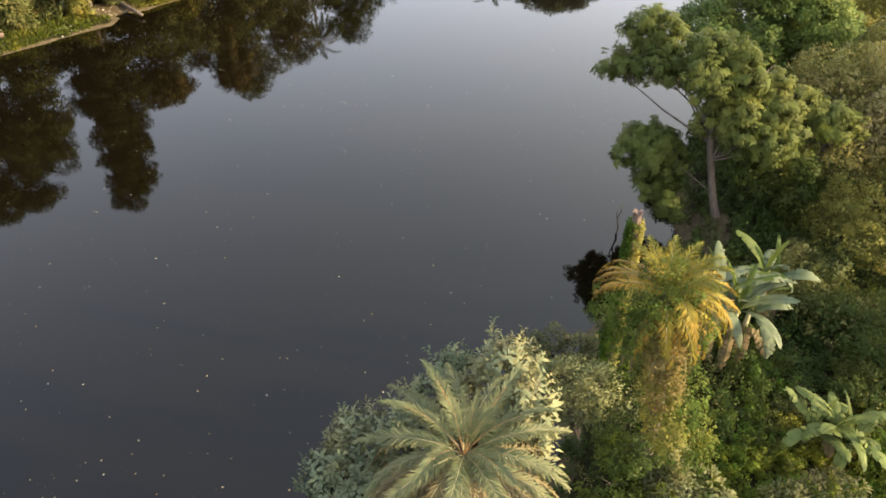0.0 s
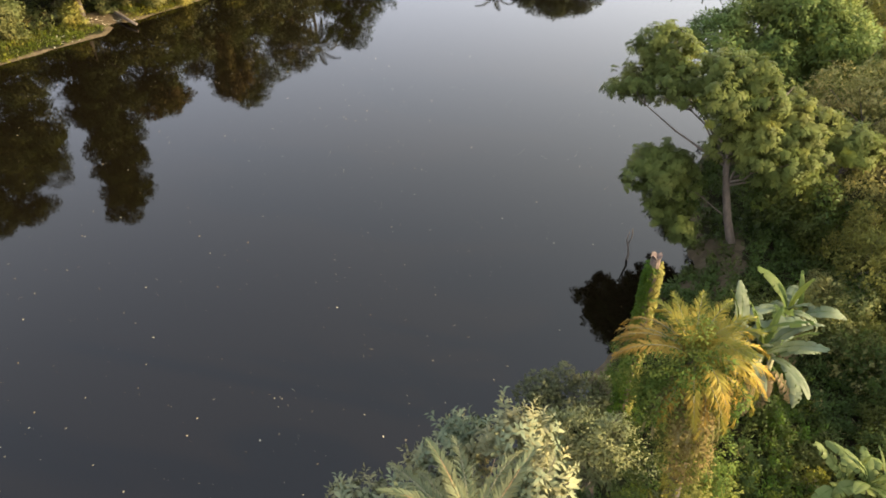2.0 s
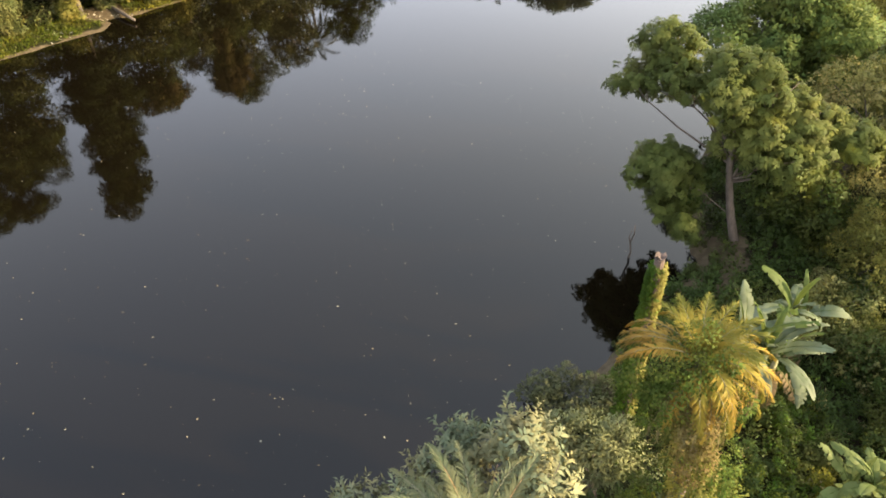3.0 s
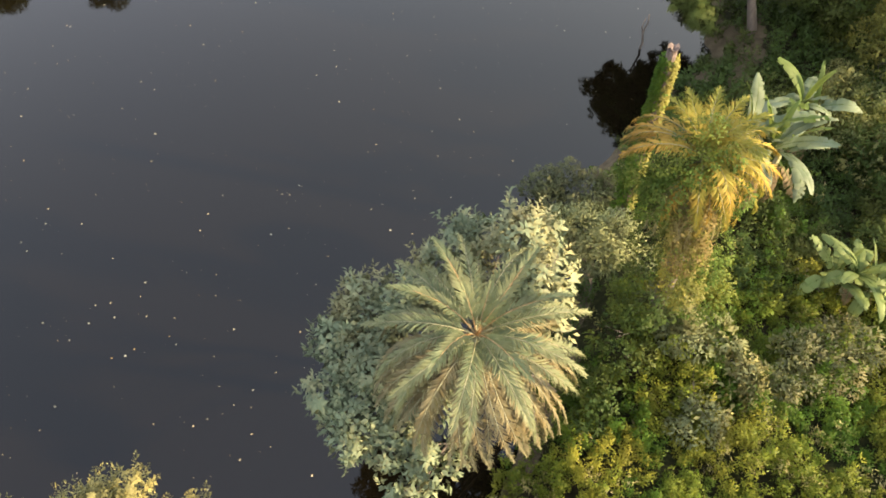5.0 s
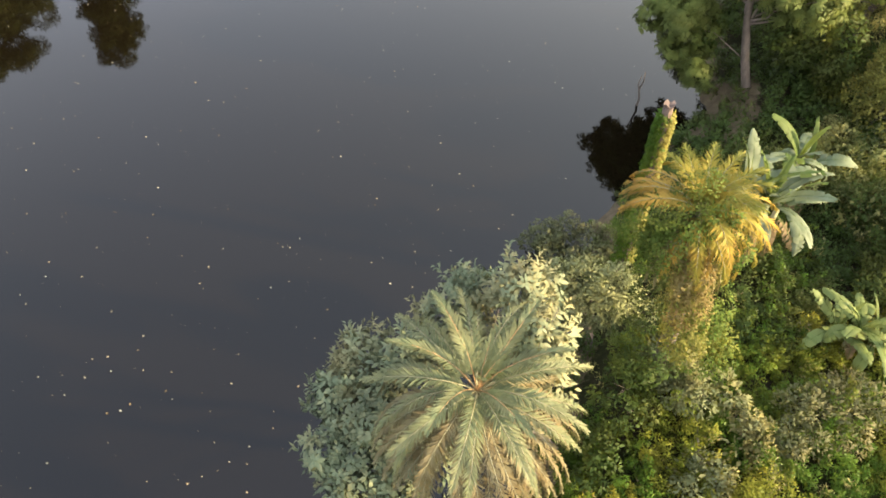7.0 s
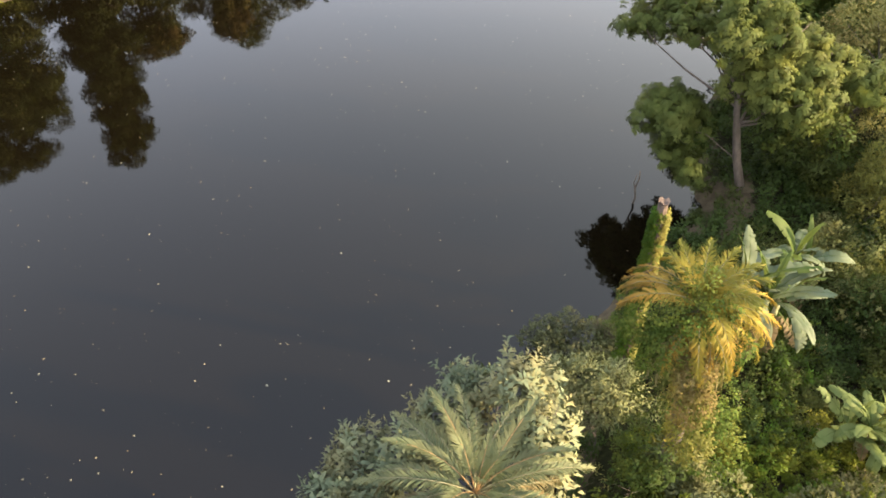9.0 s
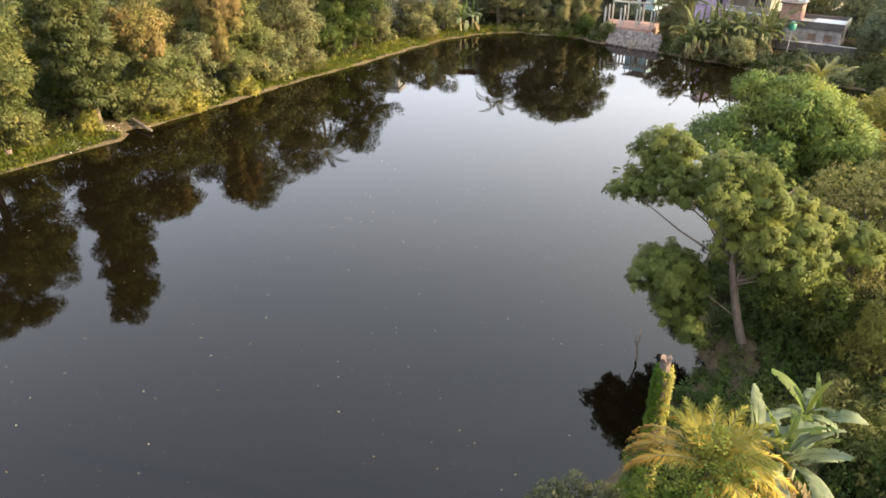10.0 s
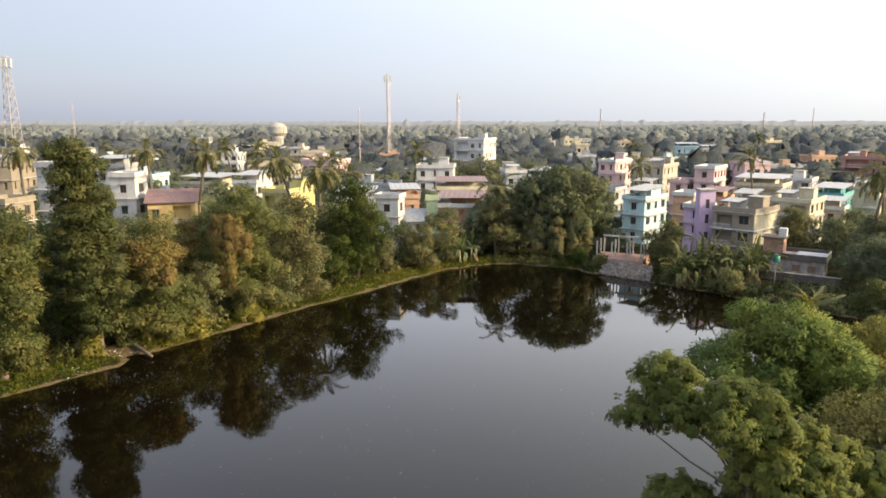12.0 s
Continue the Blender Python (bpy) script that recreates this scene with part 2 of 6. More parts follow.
# LF_FAR, LF_TOWN and LF_FAR2 carry distance haze in paler, bluer leaf colours
LF_FAR = leaf_mat("hazed_far_foliage", (0.088, 0.106, 0.128), (0.112, 0.13, 0.152), (0.128, 0.146, 0.172), 0.02, 0.8, 0.6, 0.5, 1.3, 0.5)
LF_TOWN = leaf_mat("garden_foliage", (0.075, 0.094, 0.066), (0.125, 0.148, 0.1), (0.165, 0.178, 0.112), 0.05, 0.7, 0.3, 0.5, 1.05, 0.6)
LF_FAR2 = leaf_mat("pale_hazed_foliage", (0.14, 0.163, 0.21), (0.163, 0.187, 0.235), (0.178, 0.198, 0.25), 0.02, 0.9, 0.65, 0.5, 1.25, 0.5)
LF_PALE = leaf_mat("pale_green_compound_leaf", (0.17, 0.25, 0.08), (0.28, 0.36, 0.13), (0.34, 0.4, 0.15), 0.5, 0.5, 0.25, 0.5, 0.48)
STEM = rough_mat("banana_stem", (0.14, 0.16, 0.06), (0.3, 0.24, 0.13), 4, 0.6, 0.01)
CONCRETE = rough_mat("weathered_concrete", (0.2, 0.19, 0.17), (0.38, 0.36, 0.33), 1.2, 0.9, 0.005, None, 0, (0.09, 0.085, 0.08), 0.5)
TIN = rough_mat("corrugated_tin", (0.2, 0.215, 0.235), (0.34, 0.36, 0.385), 2.0, 0.65, 0.004, None, 0.1, (0.25, 0.16, 0.1), 0.5)
TIN_RED = rough_mat("maroon_tin", (0.1, 0.055, 0.05), (0.19, 0.115, 0.105), 2.0, 0.6, 0.004)
BRICK = rough_mat("brickwork", (0.16, 0.085, 0.065), (0.3, 0.18, 0.14), 3.0, 0.9, 0.01)
STEEL = rough_mat("painted_steel", (0.2, 0.18, 0.185), (0.36, 0.33, 0.335), 2.0, 0.5, 0.0, None, 0.4)
RUBBLE = rough_mat("broken_rubble", (0.06, 0.05, 0.045), (0.2, 0.17, 0.155), 1.5, 0.9, 0.02)
LITTER = leaf_mat("pale_litter", (0.5, 0.5, 0.5), (0.75, 0.74, 0.7), (0.5, 0.42, 0.3), 3.0, 0.7, 0.1, 0.5, 0.9)
FLOAT = leaf_mat("floating_leaf", (0.42, 0.38, 0.26), (0.7, 0.66, 0.52), (0.45, 0.3, 0.14), 3.0, 0.6, 0.1, 0.5, 0.42)
GLASS, _gnt, _gp, _go = base_mat("dark_window_glass")
_gp.inputs["Base Color"].default_value = (0.03, 0.035, 0.04, 1)
_gp.inputs["Roughness"].default_value = 0.12
WOOD = rough_mat("brown_shutter_wood", (0.1, 0.06, 0.04), (0.2, 0.13, 0.09), 4, 0.7, 0.003)
TANK_BLACK = rough_mat("black_tank_plastic", (0.02, 0.02, 0.022), (0.05, 0.05, 0.05), 4, 0.5, 0.0)
TANK_GREEN = rough_mat("green_tank_plastic", (0.02, 0.14, 0.1), (0.04, 0.22, 0.16), 4, 0.5, 0.0)
PAINT = {k: wall_paint(k + "_wall_paint", c) for k, c in {
    "white": (0.64, 0.64, 0.65), "pale_grey": (0.4, 0.43, 0.47), "cream": (0.68, 0.6, 0.4), "beige": (0.55, 0.46, 0.36),
    "yellow": (0.68, 0.6, 0.17), "ochre": (0.7, 0.47, 0.13), "pink": (0.78, 0.5, 0.52), "lilac": (0.7, 0.48, 0.76),
    "sky_blue": (0.48, 0.74, 0.8), "orange": (0.68, 0.37, 0.2), "green": (0.5, 0.62, 0.33), "teal": (0.05, 0.42, 0.45),
    "grey_brown": (0.33, 0.27, 0.19), "brick_red": (0.5, 0.22, 0.17)}.items()}


# ---------------------------------------------------------------- mesh helpers
def unit(a):
    return a / np.maximum(np.linalg.norm(a, axis=-1, keepdims=True), 1e-9)


def np_mesh(name, V, F, mat, smooth=False):
    """A mesh from a vertex array and an array of equal-sided faces (or a list of such arrays)."""
    me = bpy.data.meshes.new(name)
    Fs = F if isinstance(F, list) else [F]
    V = np.asarray(V, dtype=np.float32)
    loops = np.concatenate([np.asarray(f, dtype=np.int32).ravel() for f in Fs])
    sizes = np.concatenate([np.full(len(f), np.asarray(f).shape[1], dtype=np.int32) for f in Fs])
    me.vertices.add(len(V))
    me.vertices.foreach_set("co", V.ravel())
    me.loops.add(len(loops))
    me.loops.foreach_set("vertex_index", loops)
    me.polygons.add(len(sizes))
    me.polygons.foreach_set("loop_start", np.concatenate([[0], np.cumsum(sizes)[:-1]]).astype(np.int32))
    if smooth:
        me.polygons.foreach_set("use_smooth", np.ones(len(sizes), dtype=bool))
    me.update(calc_edges=True)
    me.materials.append(mat)
    return me


def part(name, mesh, parent=None, label="", at=None):
    ob = new(name, mesh)
    if parent is not None:
        ob.parent = parent
    if at is not None:
        ob.matrix_basis = at
    if label:
        ob["label"] = label
    return ob


def thing(name, at, label, category, group="", kind=""):
    ob = new(name)
    ob.matrix_basis = at if isinstance(at, Matrix) else Matrix.Translation(at)
    ob.empty_display_size = 0.2
    return tagged(ob, label, category, group, kind)


class Mesh:
    """Collects boxes, tubes and quads into one vertex and face list."""

    def __init__(self):
        self.v, self.q = [], []

    def box(self, x0, x1, y0, y1, z0, z1):
        b = len(self.v)
        self.v += [(x0, y0, z0), (x1, y0, z0), (x1, y1, z0), (x0, y1, z0), (x0, y0, z1), (x1, y0, z1), (x1, y1, z1), (x0, y1, z1)]
        self.q += [tuple(b + i for i in f) for f in ((3, 2, 1, 0), (4, 5, 6, 7), (0, 1, 5, 4), (1, 2, 6, 5), (2, 3, 7, 6), (3, 0, 4, 7))]
        return self

    def quad(self, a, b, c, d):
        i = len(self.v)
        self.v += [a, b, c, d]
        self.q.append((i, i + 1, i + 2, i + 3))
        return self

    def tube(self, pts, radii, n=7, cap=True):
        pts = [Vector(p) for p in pts]
        b = len(self.v)
        for i, p in enumerate(pts):
            t = (pts[min(i + 1, len(pts) - 1)] - pts[max(i - 1, 0)]).normalized()
            s = t.cross(Vector((0.31, 0.95, 0.07))).normalized()
            u = t.cross(s)
            for k in range(n):
                a = 2 * math.pi * k / n
                self.v.append(tuple(p + (s * math.cos(a) + u * math.sin(a)) * radii[i]))
        for i in range(len(pts) - 1):
            for k in range(n):
                self.q.append((b + i * n + k, b + i * n + (k + 1) % n, b + (i + 1) * n + (k + 1) % n, b + (i + 1) * n + k))
        if cap:
            e = len(self.v)
            self.v.append(tuple(pts[-1]))
            for k in range(n):
                self.q.append((b + (len(pts) - 1) * n + k, b + (len(pts) - 1) * n + (k + 1) % n, e, e))
        return self

    def mesh(self, name, mat, smooth=False):
        me = bpy.data.meshes.new(name)
        me.from_pydata(self.v, [], [tuple(dict.fromkeys(f)) for f in self.q])
        me.materials.append(mat)
        if smooth:
            me.polygons.foreach_set("use_smooth", np.ones(len(me.polygons), dtype=bool))
        me.update()
        return me


def box_mesh(name, mat, *dims):
    return Mesh().box(*dims).mesh(name, mat)


# leaves: C base, D direction, N normal, L length, W width
def leaf_arrays(C, D, N, L, W, fold=0.22, droop=0.12, soft=None, own=0.18, small=False):
    L, W = np.asarray(L).reshape(-1, 1), np.asarray(W).reshape(-1, 1)
    S = unit(np.cross(D, N))
    N = np.cross(S, D)
    if soft is not None:
        flip = np.where((N * soft).sum(1, keepdims=True) < 0, -1.0, 1.0)
        N, S = N * flip, S * flip
    mid = C + D * L * 0.45
    tip = C + D * L - N * L * droop
    if small:
        V = np.stack([C - S * W * 0.5, C + S * W * 0.5, tip], axis=1).reshape(-1, 3)
        vn = np.repeat(unit(own * N + soft) if soft is not None else N, 3, axis=0)
        return V, np.arange(len(C))[:, None] * 3 + np.array([[0, 1, 2]]), vn
    V = np.stack([C, mid + S * W * 0.5 + N * W * fold, tip, mid - S * W * 0.5 + N * W * fold], axis=1).reshape(-1, 3)
    n = len(C)
    i = np.arange(n)[:, None] * 4
    vn = np.repeat(unit(own * N + soft) if soft is not None else N, 4, axis=0)
    return V, i + np.array([[0, 1, 2, 3]]), vn


def leaves_mesh(name, sets, mat, small=False):
    """Leaves in one mesh; where a set carries soft directions, its leaves are shaded by their tuft's roundness."""
    Vs, Fs, Ns, o = [], [], [], 0
    for s in sets:
        V, F, vn = leaf_arrays(*s, small=small)
        Vs.append(V)
        Fs.append(F + o)
        Ns.append(vn)
        o += len(V)
    rounded = any(len(s) > 7 for s in sets)
    me = np_mesh(name, np.concatenate(Vs), np.concatenate(Fs), mat, rounded)
    if rounded:
        me.normals_split_custom_set_from_vertices(np.concatenate(Ns).astype(np.float32))
    return me


def clumps(rng, P, U, k, r, L, W, droop=0.3, spread=0.9, flat=0.6, own=0.18):
    """k leaves round every clump centre P, whose outward direction is U."""
    n = len(P)
    o = unit(rng.normal(size=(n, k, 3)) + 0.6 * U[:, None])
    off = o * r * rng.uniform(0.45, 1.0, (n, k, 1)) * np.array([1, 1, 0.5 + 0.5 * flat]) * rng.uniform(0.75, 1.2, (n, 1, 1))
    C = (P[:, None] + off).reshape(-1, 3)
    Ur = np.repeat(U, k, axis=0)
    D = unit(o.reshape(-1, 3) * 0.7 + Ur * 0.5 + rng.normal(size=(n * k, 3)) * spread * 0.5 - np.array([0, 0, droop]))
    N = unit(Ur * 0.7 + o.reshape(-1, 3) * 0.5 + np.array([0, 0, 0.6]) + rng.normal(size=(n * k, 3)) * 0.32)
    s = rng.uniform(0.65, 1.25, n * k)
    soft = unit(Ur * 0.55 + o.reshape(-1, 3) * 1.0 + np.array([0, 0, 0.2]))
    return C, D, N, L * s, W * s, 0.22, 0.12, soft, own


def lobe_points(rng, lobes, dens, low=-0.55, ragged=0.16):
    """Clump centres on the shells of ellipsoids, those deep inside another one left out."""
    Ps, Us = [], []
    cs = np.array([l[0] for l in lobes], dtype=float)
    rs = np.array([l[1] for l in lobes], dtype=float)
    for c, r in zip(cs, rs):
        m = int(dens * 4 * math.pi * ((r[0] * r[1]) ** 1.6 / 3 + (r[0] * r[2]) ** 1.6 / 3 + (r[1] * r[2]) ** 1.6 / 3) ** (1 / 1.6)) + 3
        u = unit(rng.normal(size=(m, 3)))
        u = u[(u[:, 2] > low) | (rng.random(m) < 0.15)]
        ph = rng.uniform(0, 6.28, 3)
        lump = np.sin(u[:, 0] * 5 + ph[0]) * np.sin(u[:, 1] * 5 + ph[1]) + 0.6 * np.sin(u[:, 2] * 7 + ph[2])
        p = c + u * r * (0.93 + ragged * lump[:, None] * 0.6 + rng.uniform(-ragged, ragged * 0.5, (len(u), 1)))
        q = ((p[:, None] - cs) / rs)
        d = np.sort(np.linalg.norm(q, axis=2), axis=1)[:, 0]
        keep = d > 0.68
        Ps.append(p[keep])
        Us.append(unit(u[keep] / r * r.mean()))
    return np.concatenate(Ps), np.concatenate(Us)


def trunk_mesh(rng, top, lobes, r0, mat, lean=(0, 0), n=8):
    """A tapered trunk with a limb to every lobe."""
    M = Mesh()
    fork = Vector((lean[0], lean[1], top))
    base = Vector((0, 0, -0.4))
    pts = [base.lerp(fork, s) + Vector((rng.normal() * r0 * 0.5, rng.normal() * r0 * 0.5, 0)) * (0 < s < 1) for s in (0, 0.12, 0.35, 0.6, 0.8, 1)]
    M.tube(pts, [r0 * 1.35, r0 * 1.05, r0 * 0.9, r0 * 0.8, r0 * 0.7, r0 * 0.55], n)
    for i, (c, r) in enumerate(lobes):
        if c[2] < 0.75 * top and i % 3:
            continue
        e = Vector(c)
        s0 = base.lerp(fork, min(1.0, max(0.15, 0.7 * c[2] / top * rng.uniform(0.85, 1.1))))
        mid = s0.lerp(e, 0.5) + Vector((rng.normal() * 0.3, rng.normal() * 0.3, rng.uniform(-0.3, 0.5)))
        thick = r0 * (1.0 if c[2] > 0.55 * top else 0.4)
        M.tube([s0, mid, e], [thick * 0.36, thick * 0.22, thick * 0.08], 6)
        for _ in range(3):
            d = Vector(unit(rng.normal(size=3))) * 0.8
            M.tube([mid.lerp(e, rng.uniform(0.2, 0.8)), e + Vector((d.x * r[0], d.y * r[1], abs(d.z) * r[2]))], [r0 * 0.16, r0 * 0.05], 5)
    return M.mesh("trunk", mat, True)


def tufted(rng, lobes, m, spread=0.84, size=0.38):
    """Breaks every lobe into m smaller ones near its surface."""
    out = []
    for c, r in lobes:
        for i in range(m):
            u = unit(rng.normal(size=3))
            u[2] = abs(u[2]) * 0.9 - 0.25
            s = size * rng.uniform(0.75, 1.2)
            out.append((tuple(np.array(c) + u * np.array(r) * spread * rng.uniform(0.8, 1.15)), tuple(s * x for x in r)))
    return out


def tree(name, at, label, lobes, top, r0, mat, seed, dens=1.3, k=14, clump_r=0.7, L=0.4, W=0.2, droop=0.3, bark=None, lean=(0, 0), extra=(), group="", category="tree", low=-0.55, flat=0.6, tuft=7, small=False, own=0.18, inner=0.4):
    rng = np.random.default_rng(seed)
    t = thing(name, at, label, category, group)
    part("trunk", trunk_mesh(rng, top, lobes, r0, bark or BARK, lean), t)
    P, U = lobe_points(rng, tufted(rng, lobes, tuft) if tuft else lobes, dens, low)
    # inner foliage that closes the crown
    P2, U2 = lobe_points(rng, [(c, tuple(0.7 * x for x in r)) for c, r in lobes], dens * inner, -0.9)
    part("crown", leaves_mesh("crown", [clumps(rng, P, U, k, clump_r, L, W, droop, flat=flat, own=own), clumps(rng, P2, U2, 9, clump_r * 1.2, L * 1.7, W * 1.7, droop)], mat, small), t)
    for nm, m2, lob2, d2, kw in extra:
        P, U = lobe_points(rng, lob2, d2, kw.get("low", -0.9))
        part(nm, leaves_mesh(nm, [clumps(rng, P, U, kw.get("k", k), kw.get("r", clump_r), kw.get("L", L), kw.get("W", W), kw.get("droop", droop), flat=kw.get("flat", 0.6))], m2, small), t, kw.get("label", ""))
    return t


def round_lobes(rng, R, H0, H1, n, squash=0.8):
    """n uneven lobes in a crown of radius R between the heights H0 and H1."""
    out = []
    for i in range(n):
        z = H0 + (H1 - H0) * (i + 0.5) / n
        k = math.sin(math.pi * min(1, max(0.12, (z - H0) / (H1 - H0) * 0.8 + 0.15)))
        a = i * 2.4 + rng.uniform(-0.5, 0.5)
        d = R * k * 0.55 * rng.uniform(0.6, 1.1)
        r = R * rng.uniform(0.42, 0.6) * (0.6 + 0.4 * k)
        out.append(((d * math.cos(a), d * math.sin(a), z), (r, r, r * squash)))
    return out


def frond_mesh(rng, L, lift, droop, pairs, leaf_l, leaf_w, mat, ragged=0.15, vee=0.5, stalk=0.12, fall=0.0, rib_mat=None):
    """A feather frond along +x: the midrib's tube and two rows of leaflets."""
    n = 14
    a = lift - droop * np.linspace(0, 1, n) ** 1.25
    pts = np.zeros((n, 3))
    for i in range(1, n):
        pts[i] = pts[i - 1] + np.array([math.cos(a[i]), 0, math.sin(a[i])]) * L / (n - 1)
    pts[:, 1] += np.sin(np.linspace(0, 2.2, n)) * rng.normal() * 0.06 * L
    s = np.repeat(np.linspace(stalk, 0.995, pairs), 2)
    side = np.tile([1.0, -1.0], pairs)
    x = s * (n - 1)
    i0 = np.minimum(x.astype(int), n - 2)
    C = pts[i0] + (pts[i0 + 1] - pts[i0]) * (x - i0)[:, None]
    T = unit(pts[i0 + 1] - pts[i0])
    Y = np.zeros_like(T)
    Y[:, 1] = side
    Up = unit(np.cross(T, np.array([0, 1.0, 0])) * -1)
    Up[Up[:, 2] < 0] *= -1
    m = len(s)
    D = unit(Y * (0.9 - 0.6 * s[:, None] ** 2) + T * (0.75 + 0.5 * s[:, None]) + Up * vee * rng.uniform(0.2, 1.1, (m, 1)) - np.array([0, 0, fall]) + rng.normal(size=(m, 3)) * ragged)
    N = unit(Up + Y * -0.4 + rng.normal(size=(m, 3)) * 0.15)
    ll = leaf_l * (0.35 + 0.75 * np.sin(np.pi * (0.12 + 0.8 * s))) * rng.uniform(0.8, 1.1, m)
    V, F, _ = leaf_arrays(C, D, N, ll, np.full(m, leaf_w), 0.1, 0.15 + fall * 0.3)
    me = np_mesh("frond", V, F, mat)
    rib = Mesh().tube([tuple(p) for p in pts[::2]] + [tuple(pts[-1])], list(np.linspace(0.006, 0.0016, 8) * L), 5)
    return me, rib.mesh("midrib", rib_mat or RACHIS, True)


def palm(at, label, trunk_pts, trunk_r, kinds, fronds, seed, category="palm tree", name="palm_tree", bark=None):
    """kinds: frond meshes from upright to hanging; fronds: (kind, turn, roll)."""
    rng = np.random.default_rng(seed)
    t = thing(name, at, label, category)
    n = len(trunk_pts)
    M = Mesh()
    steps = 18
    pts, rad = [], []
    for i in range(steps + 1):
        s = i / steps * (n - 1)
        j = min(int(s), n - 2)
        pts.append(Vector(trunk_pts[j]).lerp(Vector(trunk_pts[j + 1]), s - j))
        rad.append(trunk_r * (1.25 - 0.35 * i / steps) * (1.0 + 0.1 * (i % 2)))
    M.tube(pts, rad, 9)
    part("trunk", M.mesh("trunk", bark or BARK, True), t)
    top = Vector(trunk_pts[-1])
    for kind, turn, roll in fronds:
        leafm, ribm = kinds[kind]
        f = part("frond", leafm, t, "", Matrix.Translation(top) @ pose(0, 0, 0, roll, 0, turn))
        part("midrib", ribm, f)
    return t


def banana_leaf_mesh(rng, L, W, lift, droop, mat, torn=0.3):
    """A long blade on a midrib, its two halves torn into strips here and there."""
    n = 24
    a = lift - droop * np.linspace(0, 1, n + 1) ** 1.3
    pts = [np.zeros(3)]
    for i in range(n):
        pts.append(pts[-1] + np.array([math.cos(a[i]), 0, math.sin(a[i])]) * L / n)
    V, F = [], []
    stalk = 3
    for sd in (1, -1):
        drop, lag, fresh = -0.02 * W, 0.0, True
        for i in range(stalk, n + 1):
            s = (i - stalk) / (n - stalk)
            w = W * 0.5 * math.sin(math.pi * min(0.985, 0.1 + 0.88 * s)) ** 0.55
            t = unit((pts[min(i + 1, n)] - pts[min(i + 1, n) - 1])[None])[0]
            up = np.array([-t[2], 0, t[0]])
            row = lambda: [pts[i], pts[i] + np.array([0, sd * w * 0.5, 0]) + up * (0.05 * W + 0.35 * drop), pts[i] + np.array([0, sd * w, 0]) + up * drop + t * lag]
            b = len(V)
            V.extend(row())
            if not fresh:
                F += [(b - 3, b, b + 1, b - 2), (b - 2, b + 1, b + 2, b - 1)]
            fresh = False
            if i < n and rng.random() < torn:
                drop, lag = 0.06 * W - rng.uniform(0, 0.55) * W * torn, rng.uniform(-0.5, 0.9) * L / n
                V.extend(row())
    me = np_mesh("leaf", np.array(V), np.array(F), mat, True)
    rib = Mesh().tube([tuple(p) for p in pts[::4]], list(np.linspace(0.03, 0.006, 7)), 5).mesh("midrib", LF_BANANA_NEW, True)
    return me, rib


def banana(at, label, stems, seed, size=1.0, name="banana_plant", dry=2, blade=None, slim=1.0, torn=0.6):
    """stems: (x, y, height, number of leaves)."""
    rng = np.random.default_rng(seed)
    t = thing(name, at, label, "banana plant")
    for x, y, h, nl in stems:
        M = Mesh()
        M.tube([(x, y, -0.3), (x + rng.normal() * 0.05, y, h * 0.5), (x + rng.normal() * 0.08, y, h)], [0.13 * size, 0.11 * size, 0.06 * size], 9)
        part("stem", M.mesh("stem", STEM, True), t)
        a0 = rng.uniform(0, 360)
        for i in range(nl + dry):
            old = i >= nl
            s = i / max(1, nl - 1)
            lift = radians(rng.uniform(-60, -35)) if old else radians(82 - 62 * s + rng.uniform(-12, 12))
            drp = radians(30 if old else 30 + 95 * s + rng.uniform(-12, 20))
            mat = LF_BANANA_DRY if old else blade or (LF_BANANA_NEW if i < 2 else LF_BANANA)
            lm, rm = banana_leaf_mesh(rng, size * rng.uniform(1.3, 2.45) * (0.7 if old else 1), slim * size * rng.uniform(0.28, 0.42) * (0.5 if i == 0 else 1), lift, drp, mat, 0.8 if old else torn * rng.uniform(0.6, 1.4))
            f = part("leaf", lm, t, "withered brown hanging leaf" if old else "", Matrix.Translation((x, y, h * (0.8 if old else 0.97))) @ pose(0, 0, 0, rng.uniform(-12, 12), 0, a0 + i * 137.5))
            part("midrib", rm, f)
    return t


# ---------------------------------------------------------------- ground and pond
SHORE_LINE = [(0.4, 7.7), (1.1, 8.8), (2.1, 10.5), (3.2, 13), (4.4, 17), (5.6, 21), (7.0, 24.6), (8.4, 26.8), (10.6, 29.6), (12.6, 31.7), (14.0, 33.8), (14.4, 36),
              (15.5, 40), (18, 46), (22, 52), (28, 58.5), (36, 66), (43, 73), (48, 78.5), (50.5, 83), (48.5, 86.6), (42.5, 91), (40.2, 94.7), (35.1, 99.7),
              (29.4, 105.3), (22.9, 110.7), (18.4, 115.4), (9.3, 118.9), (4.5, 117.4), (-1.2, 113.7), (-7.1, 105.9), (-12.9, 97.7), (-18, 91.5), (-25, 81.2),
              (-29.1, 75.4), (-31.3, 72), (-33.6, 71.6), (-32.3, 68.6), (-36.6, 63.4), (-39.5, 59.7), (-45, 52), (-50, 42), (-53, 28), (-50, 14), (-40, 5), (-24, 2.5), (-12, 4.2), (-5, 5.0), (-1.2, 5.6)]


